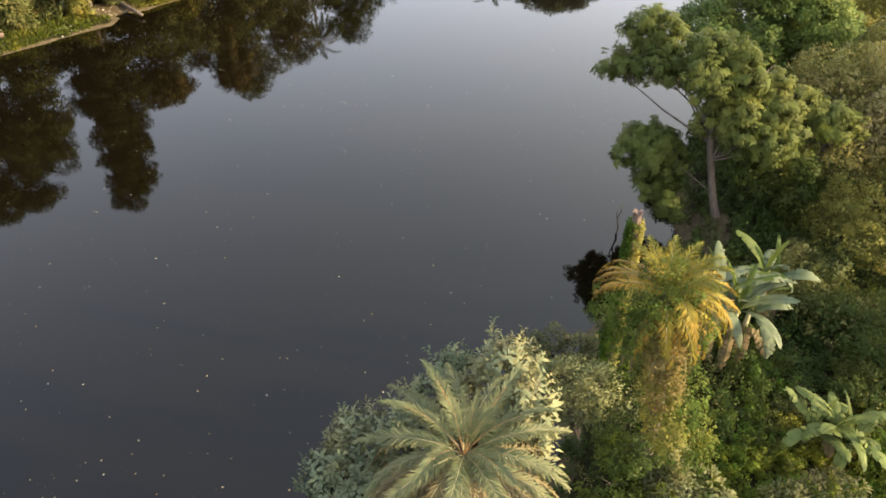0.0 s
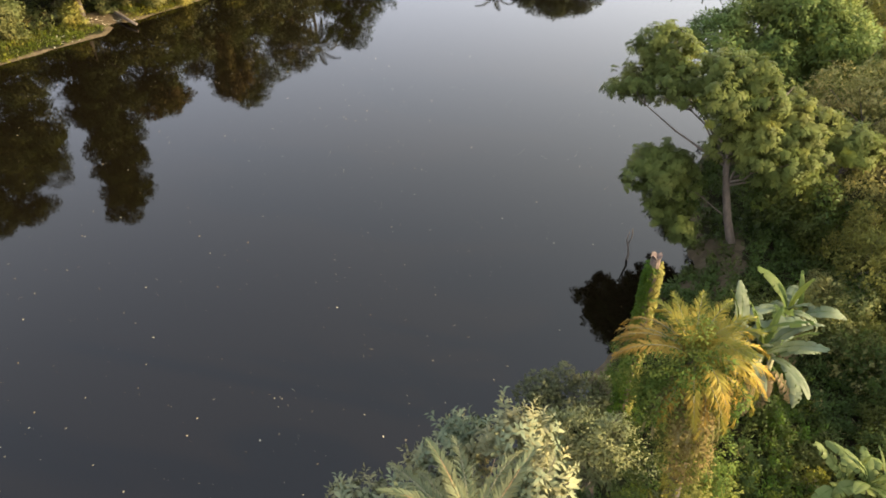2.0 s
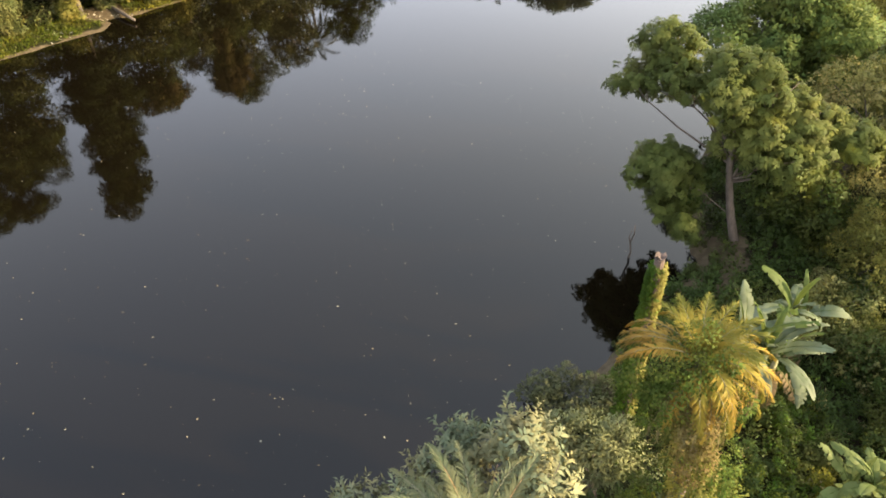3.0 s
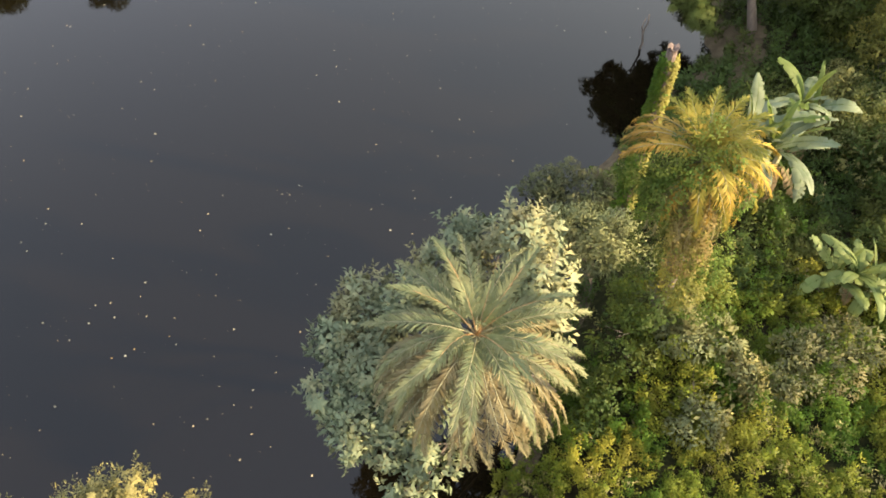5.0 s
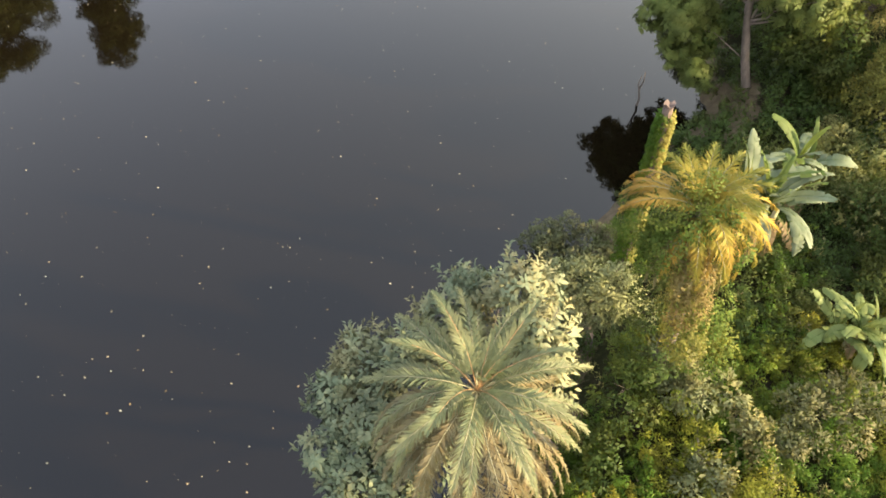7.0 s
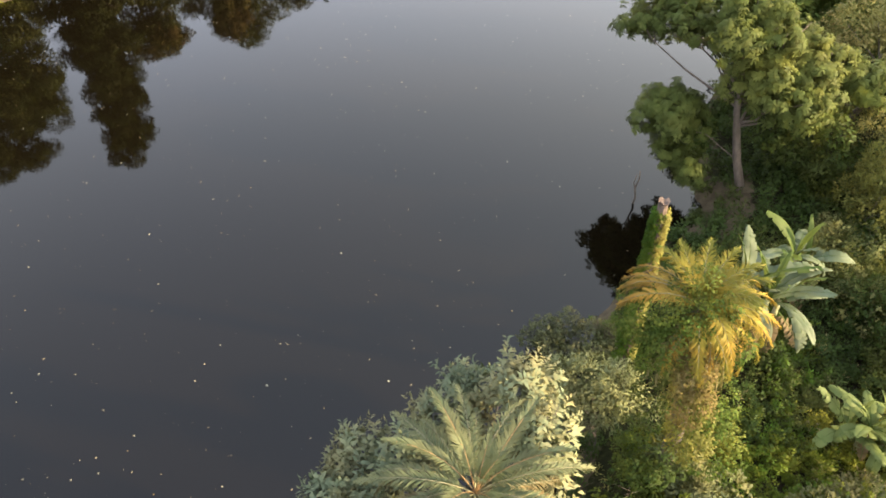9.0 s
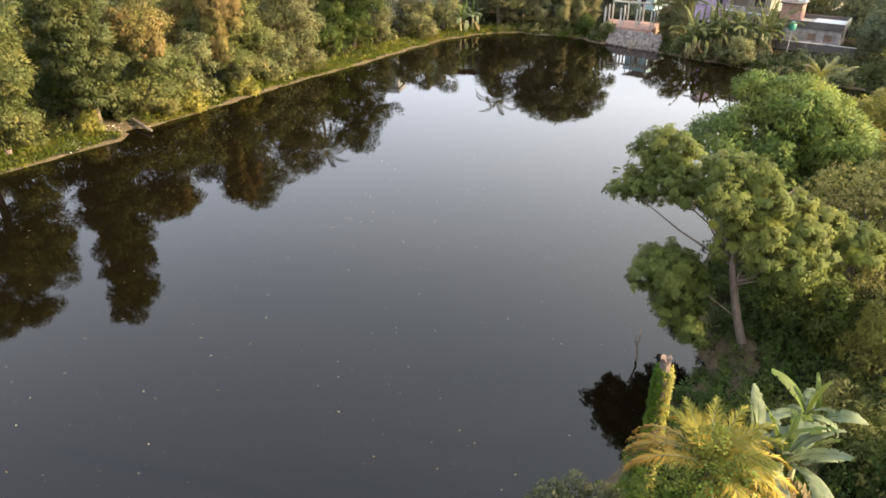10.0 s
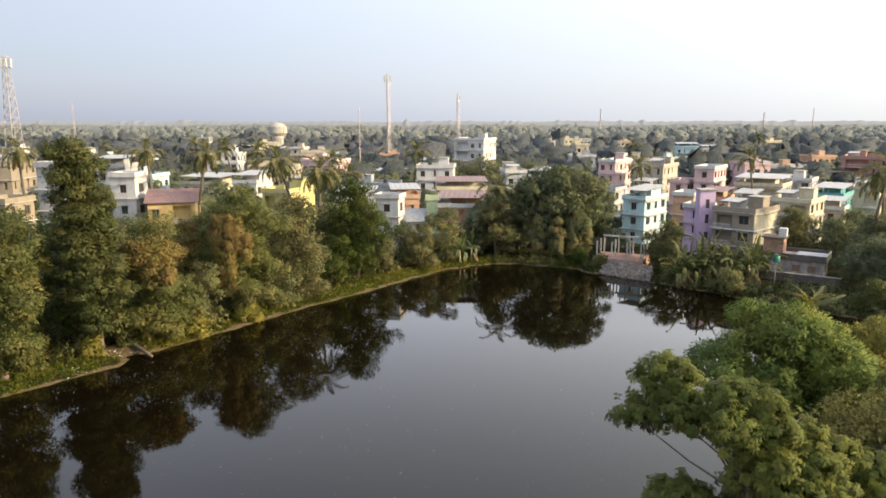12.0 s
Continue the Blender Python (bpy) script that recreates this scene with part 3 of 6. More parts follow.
def inside_and_distance(X, Y):
    P = np.array(SHORE_LINE)
    Q = np.roll(P, -1, axis=0)
    pts = np.stack([X, Y], -1)
    best = np.full(X.shape, 1e9)
    ins = np.zeros(X.shape, bool)
    # small uneven bays along the edge
    amp = np.where(X < -10, 0.35, 1.0) * (0.65 + 0.35 * np.sin(0.23 * X + 0.31 * Y))
    X, Y = X + amp * (0.3 * np.sin(1.3 * Y + 0.7) + 0.16 * np.sin(3.1 * Y + 1.1 * X)), Y + amp * (0.3 * np.sin(1.5 * X + 0.4) + 0.16 * np.sin(2.9 * X - 0.8 * Y))
    pts = np.stack([X, Y], -1)
    for (ax, ay), (bx, by) in zip(P, Q):
        e = np.array([bx - ax, by - ay])
        w = pts - np.array([ax, ay])
        t = np.clip((w @ e) / (e @ e), 0, 1)
        best = np.minimum(best, np.linalg.norm(w - t[..., None] * e, axis=-1))
        c = ((ay > Y) != (by > Y)) & (X < (bx - ax) * (Y - ay) / (by - ay + 1e-12) + ax)
        ins ^= c
    return ins, best


def ground_height(X, Y):
    ins, d = inside_and_distance(X, Y)
    right = np.clip((X - 0.12 * Y + 2) / 6, 0, 1) * np.clip((70 - Y) / 15, 0, 1)
    slope = 1 - np.exp(-d / np.where(right > 0.5, 1.6, 5.0))
    h = slope * (1.0 + 0.9 * right) + 0.04
    h = h + np.clip(d / 4, 0, 1) * 0.14 * (np.sin(X * 0.7 + 1.3 * np.sin(Y * 0.4)) * np.cos(Y * 0.6 + np.sin(X * 0.5)))
    return np.where(ins, -0.04 - 1.2 * (1 - np.exp(-d / 2.0)), h)


def bare_path(X, Y):
    """Distance from the trodden path round the foot of the big tree, or from the bare slope beside it."""
    best = np.full(np.shape(X), 1e9)
    for (ax, ay), (bx, by) in (((13.4, 28.4), (15.1, 31.5)), ((15.1, 31.5), (15.9, 34.4)), ((12.0, 29.6), (13.4, 31.4)), ((13.4, 31.4), (14.6, 33.8))):
        e = np.array([bx - ax, by - ay])
        w = np.stack([X - ax, Y - ay], -1)
        t = np.clip((w @ e) / (e @ e), 0, 1)
        best = np.minimum(best, np.linalg.norm(w - t[..., None] * e, axis=-1))
    return best + 0.15 * np.sin(X * 3.1) * np.sin(Y * 2.7)


def gz(x, y):
    return float(ground_height(np.array([float(x)]), np.array([float(y)]))[0])


gx = np.concatenate([[-3000, -1500, -800, -400, -220, -130], np.arange(-90, -60, 3), np.arange(-60, -2, 1.0), np.arange(-2, 30, 0.5), np.arange(30, 62, 1.0), np.arange(62, 95, 3), [130, 220, 400, 800, 1500, 3000]])
gy = np.concatenate([[-1500, -700, -300, -120, -60], np.arange(-40, 0, 2.5), np.arange(0, 42, 0.5), np.arange(42, 125, 1.0), np.arange(125, 170, 4), [185, 220, 300, 450, 800, 1500, 3000, 4500]])
GX, GY = np.meshgrid(gx, gy)
GZ = ground_height(GX.ravel(), GY.ravel()).reshape(GX.shape)
nx, ny = len(gx), len(gy)
idx = np.arange(nx * ny).reshape(ny, nx)
gf = np.stack([idx[:-1, :-1], idx[:-1, 1:], idx[1:, 1:], idx[1:, :-1]], -1).reshape(-1, 4)
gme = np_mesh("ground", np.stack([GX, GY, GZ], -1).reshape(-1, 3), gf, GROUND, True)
vx, vy = GX.ravel(), GY.ravel()
_, vd = inside_and_distance(vx, vy)
wob = 0.25 * np.sin(vx * 0.9) * np.sin(vy * 0.7)
bare = np.clip((0.95 + wob - vd) / 0.9, 0, 1)
bare = np.maximum(bare, np.clip((2.9 - np.hypot(vx + 34.0, vy - 72.0)) / 0.8, 0, 1))
bare = np.maximum(bare, np.clip((0.8 - bare_path(vx, vy)) / 0.6, 0, 1))
gme.attributes.new("bare", "FLOAT", "POINT").data.foreach_set("value", bare.astype(np.float32))
tagged(new("ground", gme), "grassy earth round the pond with bare damp soil at the edge", "ground", "", "structure")

wme = bpy.data.meshes.new("water")
wme.from_pydata([(-75, -15, 0), (75, -15, 0), (75, 135, 0), (-75, 135, 0)], [], [(0, 1, 2, 3)])
wme.materials.append(WATER)
tagged(new("water", wme), "calm dark green-brown pond water mirroring trees and sky", "water", "", "structure")

# ---------------------------------------------------------------- right bank, near
R = np.random.default_rng(11)

# date palm
date_kinds = [frond_mesh(R, 1.8, radians(84), radians(28), 56, 0.26, 0.028, LF_DATE, 0.12, 0.3, 0.34, 0.0, RACHIS_BROWN),
              frond_mesh(R, 2.6, radians(64), radians(58), 84, 0.36, 0.032, LF_DATE, 0.14, 0.25, 0.26, 0.0, RACHIS_BROWN),
              frond_mesh(R, 3.0, radians(54), radians(88), 90, 0.35, 0.03, LF_DATE, 0.14, 0.15, 0.16, 0.1),
              frond_mesh(R, 3.1, radians(34), radians(96), 92, 0.35, 0.03, LF_DATE, 0.16, 0.1, 0.14, 0.15),
              frond_mesh(R, 3.4, radians(8), radians(84), 112, 0.34, 0.036, LF_DATE_OLD, 0.18, 0.05, 0.12, 0.2),
              frond_mesh(R, 3.5, radians(-12), radians(64), 110, 0.34, 0.036, LF_DATE_OLD, 0.2, 0.05, 0.12, 0.2),
              frond_mesh(R, 2.4, radians(-46), radians(34), 70, 0.3, 0.026, LF_RUST, 0.25, 0.0, 0.12, 0.4, RACHIS_BROWN)]
fr = [(0, 70, 4), (0, 118, -4), (0, 20, 6), (0, 250, -8)]
fr += [(1, 62 + i * 60 + R.uniform(-9, 9), R.uniform(-10, 10)) for i in range(6)]
fr += [(2, 12 + i * 40 + R.uniform(-8, 8), R.uniform(-14, 14)) for i in range(9)]
fr += [(3, i * 33 + R.uniform(-8, 8), R.uniform(-16, 16)) for i in range(11)]
fr += [(4, 165 + i * 22 + R.uniform(-6, 6), R.uniform(-16, 16)) for i in range(11)]
fr += [(5, 195 + i * 19 + R.uniform(-6, 6), R.uniform(-16, 16)) for i in range(11)]
fr += [(4 + i % 2, 222 + i * 11 + R.uniform(-4, 4), R.uniform(-16, 16)) for i in range(12)]
fr += [(6, 240 + i * 45 + R.uniform(-7, 7), R.uniform(-16, 16)) for i in range(3)]
palm((2.9, 12.3, gz(2.9, 12.3) - 0.4), "tall date palm with dusty grey-green feather fronds, lower ones browned",
     [(0, 0, 0), (-0.3, -0.3, 2.6), (-1.2, -0.9, 5.8), (-2.36, -1.5, 9.75 - gz(2.9, 12.3))], 0.2, date_kinds, fr, 3, name="date_palm")

# dusty broadleaf tree round the palm, leaning over the water
def whorl_tree(at, label, lobes, seed, mat, dens, L, W, top, r0, lean, name="broadleaf_tree", rings=((0.35, 1.0), (0.95, 0.75), (-0.15, 0.95)), k=9, bark=None, curl=0.15, tuft=6, rise=0.12):
    rng = np.random.default_rng(seed)
    t = thing(name, at, label, "tree")
    part("trunk", trunk_mesh(rng, top, lobes, r0, bark or BARK, lean), t)
    P, U = lobe_points(rng, tufted(rng, lobes, tuft, 0.8, 0.45), dens, -0.75, 0.2)
    n = len(P)
    P = P + U * np.minimum(rng.exponential(0.16, (n, 1)), 0.4) + np.array([0, 0, 1.0]) * np.minimum(rng.exponential(rise, (n, 1)), 0.6)
    ax = unit(U * 0.6 + np.array([0, 0, 0.9]) + rng.normal(size=(n, 3)) * 0.25)
    sets = []
    for ring, (tilt, sc) in enumerate(rings):
        a = np.tile(np.arange(k) * 2 * math.pi / k, n) + np.repeat(rng.uniform(0, 6.28, n), k)
        A = np.repeat(ax, k, 0)
        s1 = unit(np.cross(A, np.array([0.3, 0.9, 0.1])))
        s2 = np.cross(A, s1)
        rad = s1 * np.cos(a)[:, None] + s2 * np.sin(a)[:, None]
        D = unit(rad + A * tilt + rng.normal(size=A.shape) * 0.2)
        C = np.repeat(P, k, 0) + A * (0.1 * (ring == 1) - 0.1 * (ring == 2)) + rad * 0.03
        soft = unit(np.repeat(U, k, 0) * 0.7 + A * 0.4 + rad * 0.4)
        sc2 = rng.uniform(0.75, 1.2, n * k) * sc
        sets.append((C, D, unit(A - rad * 0.3), L * sc2, W * sc2, 0.12, curl, soft, 0.5))
    part("crown", leaves_mesh("crown", sets, mat), t)
    return t


def shoot_tree(at, label, lobes, seed, mat, dens, L, W, top, r0, lean, category="tree", name="broadleaf_tree", long=0.35, own=0.8, step=0.085, tuft=5):
    """A crown of leafy shoots: pointed leaves set spirally along short upright stems."""
    rng = np.random.default_rng(seed)
    o = np.array(at)
    lobes = [(tuple(np.array(c) - o), r) for c, r in lobes]
    t = thing(name, at, label, category)
    part("trunk", trunk_mesh(rng, top, lobes, r0, BARK, lean), t)
    P, U = lobe_points(rng, tufted(rng, lobes, tuft, 0.72, 0.5), dens, -0.7, 0.22)
    n = len(P)
    ax = unit(U * 0.55 + np.array([0, 0, 0.8]) + rng.normal(size=(n, 3)) * 0.28)
    ln = long * rng.uniform(0.4, 1.1, n) * (1 + 1.1 * (rng.random(n) < 0.16) * np.clip(U[:, 2] + 0.3, 0, 1))
    sets = []
    k = int(max(ln) / step) + 1
    for j in range(k):
        on = ln > j * step
        m = int(on.sum())
        s = (j * step / ln[on])[:, None]
        for twin in (0.0, math.pi * 0.93):
            a = j * 2.4 + twin + rng.uniform(-0.4, 0.4, m) + P[on].sum(1) * 9
            A = ax[on]
            s1 = unit(np.cross(A, np.array([0.3, 0.9, 0.1])))
            rad = s1 * np.cos(a)[:, None] + np.cross(A, s1) * np.sin(a)[:, None]
            D = unit(rad + A * (0.1 + 0.9 * s) + rng.normal(size=A.shape) * 0.15)
            size = (1.1 - 0.45 * s[:, 0]) * rng.uniform(0.8, 1.2, m)
            soft = unit(U[on] * 0.7 + rad * 0.5 + np.array([0, 0, 0.15]))
            sets.append((P[on] + A * (j * step) + rad * 0.02, D, unit(A - rad * 0.2), L * size, W * size, 0.16, 0.22, soft, own))
    P2, U2 = lobe_points(rng, [(c, tuple(0.66 * x for x in r)) for c, r in lobes], dens * 0.5, -0.9)
    sets.append(clumps(rng, P2, U2, 8, 0.3, L * 1.2, W * 1.2, 0.2))
    part("crown", leaves_mesh("crown", sets, mat), t)
    return t


shoot_tree((3.9, 13.4, gz(3.9, 13.4) - 0.1), "dusty pale grey-green broadleaf tree leaning over the water",
           [((1.75, 13.6, 9.2), (0.95, 0.9, 1.15)), ((2.3, 12.6, 9.0), (0.75, 0.8, 1.35)), ((2.55, 12.3, 7.7), (0.8, 0.9, 0.9)), ((0.75, 14.4, 8.2), (0.8, 0.7, 0.9)), ((0.0, 14.1, 8.0), (0.85, 0.8, 0.85)),
            ((-1.2, 13.1, 7.5), (1.0, 1.0, 0.95)), ((-2.3, 12.8, 6.9), (1.05, 1.05, 0.95)), ((-3.1, 12.2, 6.0), (1.0, 1.05, 0.95)), ((-3.0, 11.0, 5.8), (1.05, 1.05, 0.95)), ((-2.75, 10.1, 5.5), (1.0, 0.95, 0.85)),
            ((-1.7, 11.6, 6.6), (1.2, 1.2, 0.9)), ((-1.9, 9.9, 5.0), (0.9, 0.85, 0.85)), ((-1.2, 8.5, 4.3), (0.5, 0.55, 0.7)), ((-0.5, 9.3, 4.9), (0.8, 0.75, 0.8)), ((0.4, 12.6, 7.4), (1.2, 1.2, 1.0)), ((-0.6, 10.8, 6.0), (1.2, 1.2, 1.0))],
           5, LF_DUSTY, 10.0, 0.23, 0.095, 4.2, 0.2, (-2.4, -0.6), long=0.45)

# bushes at the water's edge
def bush(at, label, lobes, mat, seed, **kw):
    kw = {"dens": 9, "k": 18, "clump_r": 0.3, "L": 0.13, "W": 0.065, "droop": 0.15, "tuft": 5, **kw}
    return tree("bush", at, label, lobes, 0.8, 0.06, mat, seed, category="bush", low=-0.85, **kw)


bush((6.3, 22.3, gz(6.3, 22.3)), "olive-green bush overhanging the pond edge", [((-2.2, 0.3, 0.9), (1.2, 1.0, 0.9)), ((-1.2, 0.2, 1.3), (1.2, 1.1, 1.1)), ((-0.2, -0.2, 1.2), (1.1, 1.1, 1.0))], LF_OLIVE, 21, own=0.28)
bush((5.4, 17.4, gz(5.4, 17.4)), "dusty grey-green bush between the palms", [((-1.0, 0.5, 3.6), (1.3, 1.1, 1.1)), ((0.3, -0.1, 3.6), (1.3, 1.2, 1.2)), ((-1.8, 0.0, 3.2), (1.1, 0.9, 1.0)), ((-0.5, -0.2, 3.3), (1.2, 0.9, 0.9))], LF_SAGE, 22, dens=11, L=0.13, W=0.055, own=0.28, tuft=8)
# this bush is dark-leaved to give the shadow between the palms
bush((6.2, 15.4, gz(6.2, 15.4)), "bush between the palms, shade put into its dark colour", [((-0.4, -1.0, 1.4), (1.2, 1.2, 1.1)), ((-1.2, -3.0, 0.5), (1.1, 1.1, 0.7))], LF_DEEP, 23, own=0.28)
bush((8.6, 14.6, gz(8.6, 14.6)), "dusty grey-green bush on the creeper-covered bank", [((0, 0, 0.9), (1.2, 1.1, 1.0)), ((1.0, -1.7, 0.7), (1.0, 1.0, 0.8)), ((-0.9, 1.0, 1.0), (1.1, 1.1, 1.0)), ((-0.7, -3.0, 0.6), (0.8, 0.8, 0.6))], LF_GREY, 24, own=0.28, L=0.15, W=0.06)
bush((12.4, 13.6, gz(12.4, 13.6)), "low olive bush among the creepers", [((0, 0, 0.7), (1.4, 1.3, 0.8)), ((1.2, 0.6, 0.7), (1.2, 1.1, 0.8)), ((-1.0, -0.7, 0.5), (1.1, 1.0, 0.7))], LF_OLIVE, 25, own=0.28, L=0.14, W=0.055)
bush((15.5, 24.5, gz(15.5, 24.5)), "broad green bush on the bank", [((0, 0, 1.1), (2.2, 2.0, 1.3)), ((1.8, -1.8, 1.0), (1.8, 1.8, 1.2)), ((2.2, 1.6, 1.3), (1.8, 1.6, 1.4))], LF_MID, 26, dens=7, own=0.28)
bush((18.8, 21.0, gz(18.8, 21.0)), "tangled dark green bush with bare twigs", [((0, 0, 1.4), (2.0, 2.0, 1.6)), ((-1.4, 1.8, 1.1), (1.6, 1.6, 1.3)), ((1.8, 1.5, 1.6), (1.8, 1.8, 1.8))], LF_DEEP, 27, dens=7, own=0.28)
bush((19.5, 27.5, gz(19.5, 27.5)), "yellow-green feathery bush on the bank", [((0, 0, 2.2), (2.0, 2.0, 2.0)), ((1.8, -1.0, 2.6), (1.8, 1.7, 1.8)), ((1.0, 2.0, 2.8), (1.7, 1.6, 1.7))], LF_YEL, 28, dens=7, own=0.28)
bush((15.6, 17.2, gz(15.6, 17.2)), "dark leafy bush behind the banana plant", [((0.6, 0.8, 0.8), (1.5, 1.4, 1.0)), ((1.8, 2.0, 0.9), (1.4, 1.4, 1.0))], LF_DEEP, 29, own=0.28)
shoot_tree((12.4, 7.6, gz(12.4, 7.6)), "pale green bush with large upright leaves", [((12.1, 8.0, 2.8), (0.6, 0.7, 0.8)), ((12.7, 7.5, 2.6), (0.7, 0.7, 0.7)), ((11.9, 7.3, 2.4), (0.6, 0.6, 0.6))], 30, LF_PALE, 8, 0.26, 0.11, 0.7, 0.06, (0, 0), "bush", "bush")

# headless dead palm wrapped in creeper
def creeper_post(at, h, label, seed):
    rng = np.random.default_rng(seed)
    t = thing("dead_palm_trunk", at, label, "palm stump")
    M = Mesh()
    pts = [(rng.normal() * 0.03, rng.normal() * 0.03, h * i / 10 - 0.3 * (i == 0)) for i in range(11)]
    M.tube(pts, [0.17 * (1.15 - 0.02 * i) * (1 + 0.08 * (i % 2)) for i in range(11)], 10, cap=False)
    b = len(M.v)
    for i in range(10):
        a = 2 * math.pi * i / 10
        M.v.append((0.19 * math.cos(a), 0.19 * math.sin(a), h + 0.14 + 0.07 * math.sin(i * 2.3)))
        M.v.append((0.12 * math.cos(a), 0.12 * math.sin(a), h - 0.05))
    for i in range(10):
        j = (i + 1) % 10
        M.q += [(b + 2 * i, b + 2 * j, b + 2 * j + 1, b + 2 * i + 1), (b - 10 + i, b - 10 + j, b + 2 * j, b + 2 * i)]
    part("trunk", M.mesh("trunk", DEAD_WOOD, False), t)
    # sun and shade put into leaf colour: yellow sunward half, green half behind
    for nm, mat, ang, lab in (("creeper", LF_BRIGHT, math.pi, "green creeper, coloured for the shaded side"), ("creeper", LF_YEL, -0.2, "yellow-green creeper, sunlight put into its colour")):
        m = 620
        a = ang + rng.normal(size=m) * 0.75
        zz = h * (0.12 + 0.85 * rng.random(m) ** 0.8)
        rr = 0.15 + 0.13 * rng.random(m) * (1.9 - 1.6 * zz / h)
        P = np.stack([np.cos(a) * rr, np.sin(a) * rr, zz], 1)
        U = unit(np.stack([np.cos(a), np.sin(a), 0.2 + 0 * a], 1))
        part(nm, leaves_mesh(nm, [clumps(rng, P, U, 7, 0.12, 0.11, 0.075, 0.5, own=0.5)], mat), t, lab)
    return t


creeper_post((6.85, 20.6, gz(6.85, 20.6)), 8.7, "headless dead palm trunk in creeper, coloured yellow sunward and green on the shaded side", 31)

# yellowing palm smothered in creeper
ykinds = [frond_mesh(R, 1.9, radians(74), radians(70), 70, 0.36, 0.036, LF_YPALM, 0.2, 0.3, 0.14, 0.15),
          frond_mesh(R, 2.1, radians(50), radians(95), 74, 0.4, 0.036, LF_YPALM, 0.2, 0.2, 0.12, 0.3),
          frond_mesh(R, 2.2, radians(24), radians(100), 74, 0.4, 0.036, LF_YPALM, 0.22, 0.1, 0.12, 0.45),
          frond_mesh(R, 2.2, radians(-6), radians(80), 74, 0.4, 0.036, LF_DRY, 0.22, 0.0, 0.1, 0.6),
          frond_mesh(R, 2.6, radians(-42), radians(42), 72, 0.4, 0.034, LF_BEIGE, 0.25, 0.0, 0.1, 0.6),
          frond_mesh(R, 2.4, radians(46), radians(96), 80, 0.36, 0.036, LF_DRY, 0.2, 0.1, 0.12, 0.4),
          frond_mesh(R, 2.4, radians(38), radians(96), 80, 0.36, 0.036, LF_DRY, 0.2, 0.1, 0.12, 0.4),
          frond_mesh(R, 2.3, radians(-55), radians(28), 54, 0.36, 0.024, LF_RUST, 0.35, 0.0, 0.1, 0.8, RACHIS_BROWN)]
yfr = [(0, -15, 0), (0, 45, 6), (0, 100, -5), (0, 300, 4), (0, 15, 8), (0, 70, 0), (0, -50, 5), (0, 130, 0)] + [(1, t + R.uniform(-9, 9), R.uniform(-14, 14)) for t in (-75, -48, -22, 5, 28, 55, 85, 110)]
yfr += [(2, t + R.uniform(-7, 7), R.uniform(-14, 14)) for t in (-95, -70, -45, -22, -4, 14, 34)] + [(3, t + R.uniform(-7, 7), R.uniform(-14, 14)) for t in (-80, -55, -36, -18, 2, 22, 228)]
yfr += [(4, t + R.uniform(-7, 7), R.uniform(-14, 14)) for t in (-125, -108, -92, -75, -50, -28, 212, 225)] + [(5 + i % 2, t, R.uniform(-14, 14)) for i, t in enumerate((140, 147, 153, 158, 164, 170, 180))] + [(7, t, R.uniform(-14, 14)) for t in (220, 240, 258, 276, 292, 310)]
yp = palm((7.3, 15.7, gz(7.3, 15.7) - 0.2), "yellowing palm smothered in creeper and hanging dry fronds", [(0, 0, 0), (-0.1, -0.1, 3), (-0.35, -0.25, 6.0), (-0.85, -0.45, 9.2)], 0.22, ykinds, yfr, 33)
rng = np.random.default_rng(34)
# the LF_DEEP lobes on the left carry shade in their leaf colour
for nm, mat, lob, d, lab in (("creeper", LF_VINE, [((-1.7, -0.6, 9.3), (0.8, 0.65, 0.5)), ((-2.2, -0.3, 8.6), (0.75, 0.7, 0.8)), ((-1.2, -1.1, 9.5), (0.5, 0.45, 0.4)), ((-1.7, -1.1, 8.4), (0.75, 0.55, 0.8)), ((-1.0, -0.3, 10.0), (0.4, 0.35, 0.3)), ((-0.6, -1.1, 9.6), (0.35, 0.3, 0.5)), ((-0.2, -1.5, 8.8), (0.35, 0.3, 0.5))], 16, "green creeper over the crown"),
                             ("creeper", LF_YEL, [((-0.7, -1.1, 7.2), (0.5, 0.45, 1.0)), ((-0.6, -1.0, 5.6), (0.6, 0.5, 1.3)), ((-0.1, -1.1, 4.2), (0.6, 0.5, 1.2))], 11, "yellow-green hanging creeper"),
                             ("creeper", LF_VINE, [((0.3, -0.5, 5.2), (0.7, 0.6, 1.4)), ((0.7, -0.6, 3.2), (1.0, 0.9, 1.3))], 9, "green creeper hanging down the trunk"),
                             ("creeper", LF_DEEP, [((-1.3, -0.4, 5.6), (0.7, 0.7, 1.5)), ((-1.2, -0.9, 3.2), (1.0, 0.9, 1.4))], 9, "creeper hanging on the shaded side, shade put into its dark green"),
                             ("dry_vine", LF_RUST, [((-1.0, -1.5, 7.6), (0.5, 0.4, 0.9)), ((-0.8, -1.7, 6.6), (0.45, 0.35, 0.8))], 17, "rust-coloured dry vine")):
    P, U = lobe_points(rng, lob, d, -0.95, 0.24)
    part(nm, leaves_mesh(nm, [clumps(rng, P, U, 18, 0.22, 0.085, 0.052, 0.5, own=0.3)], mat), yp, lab)

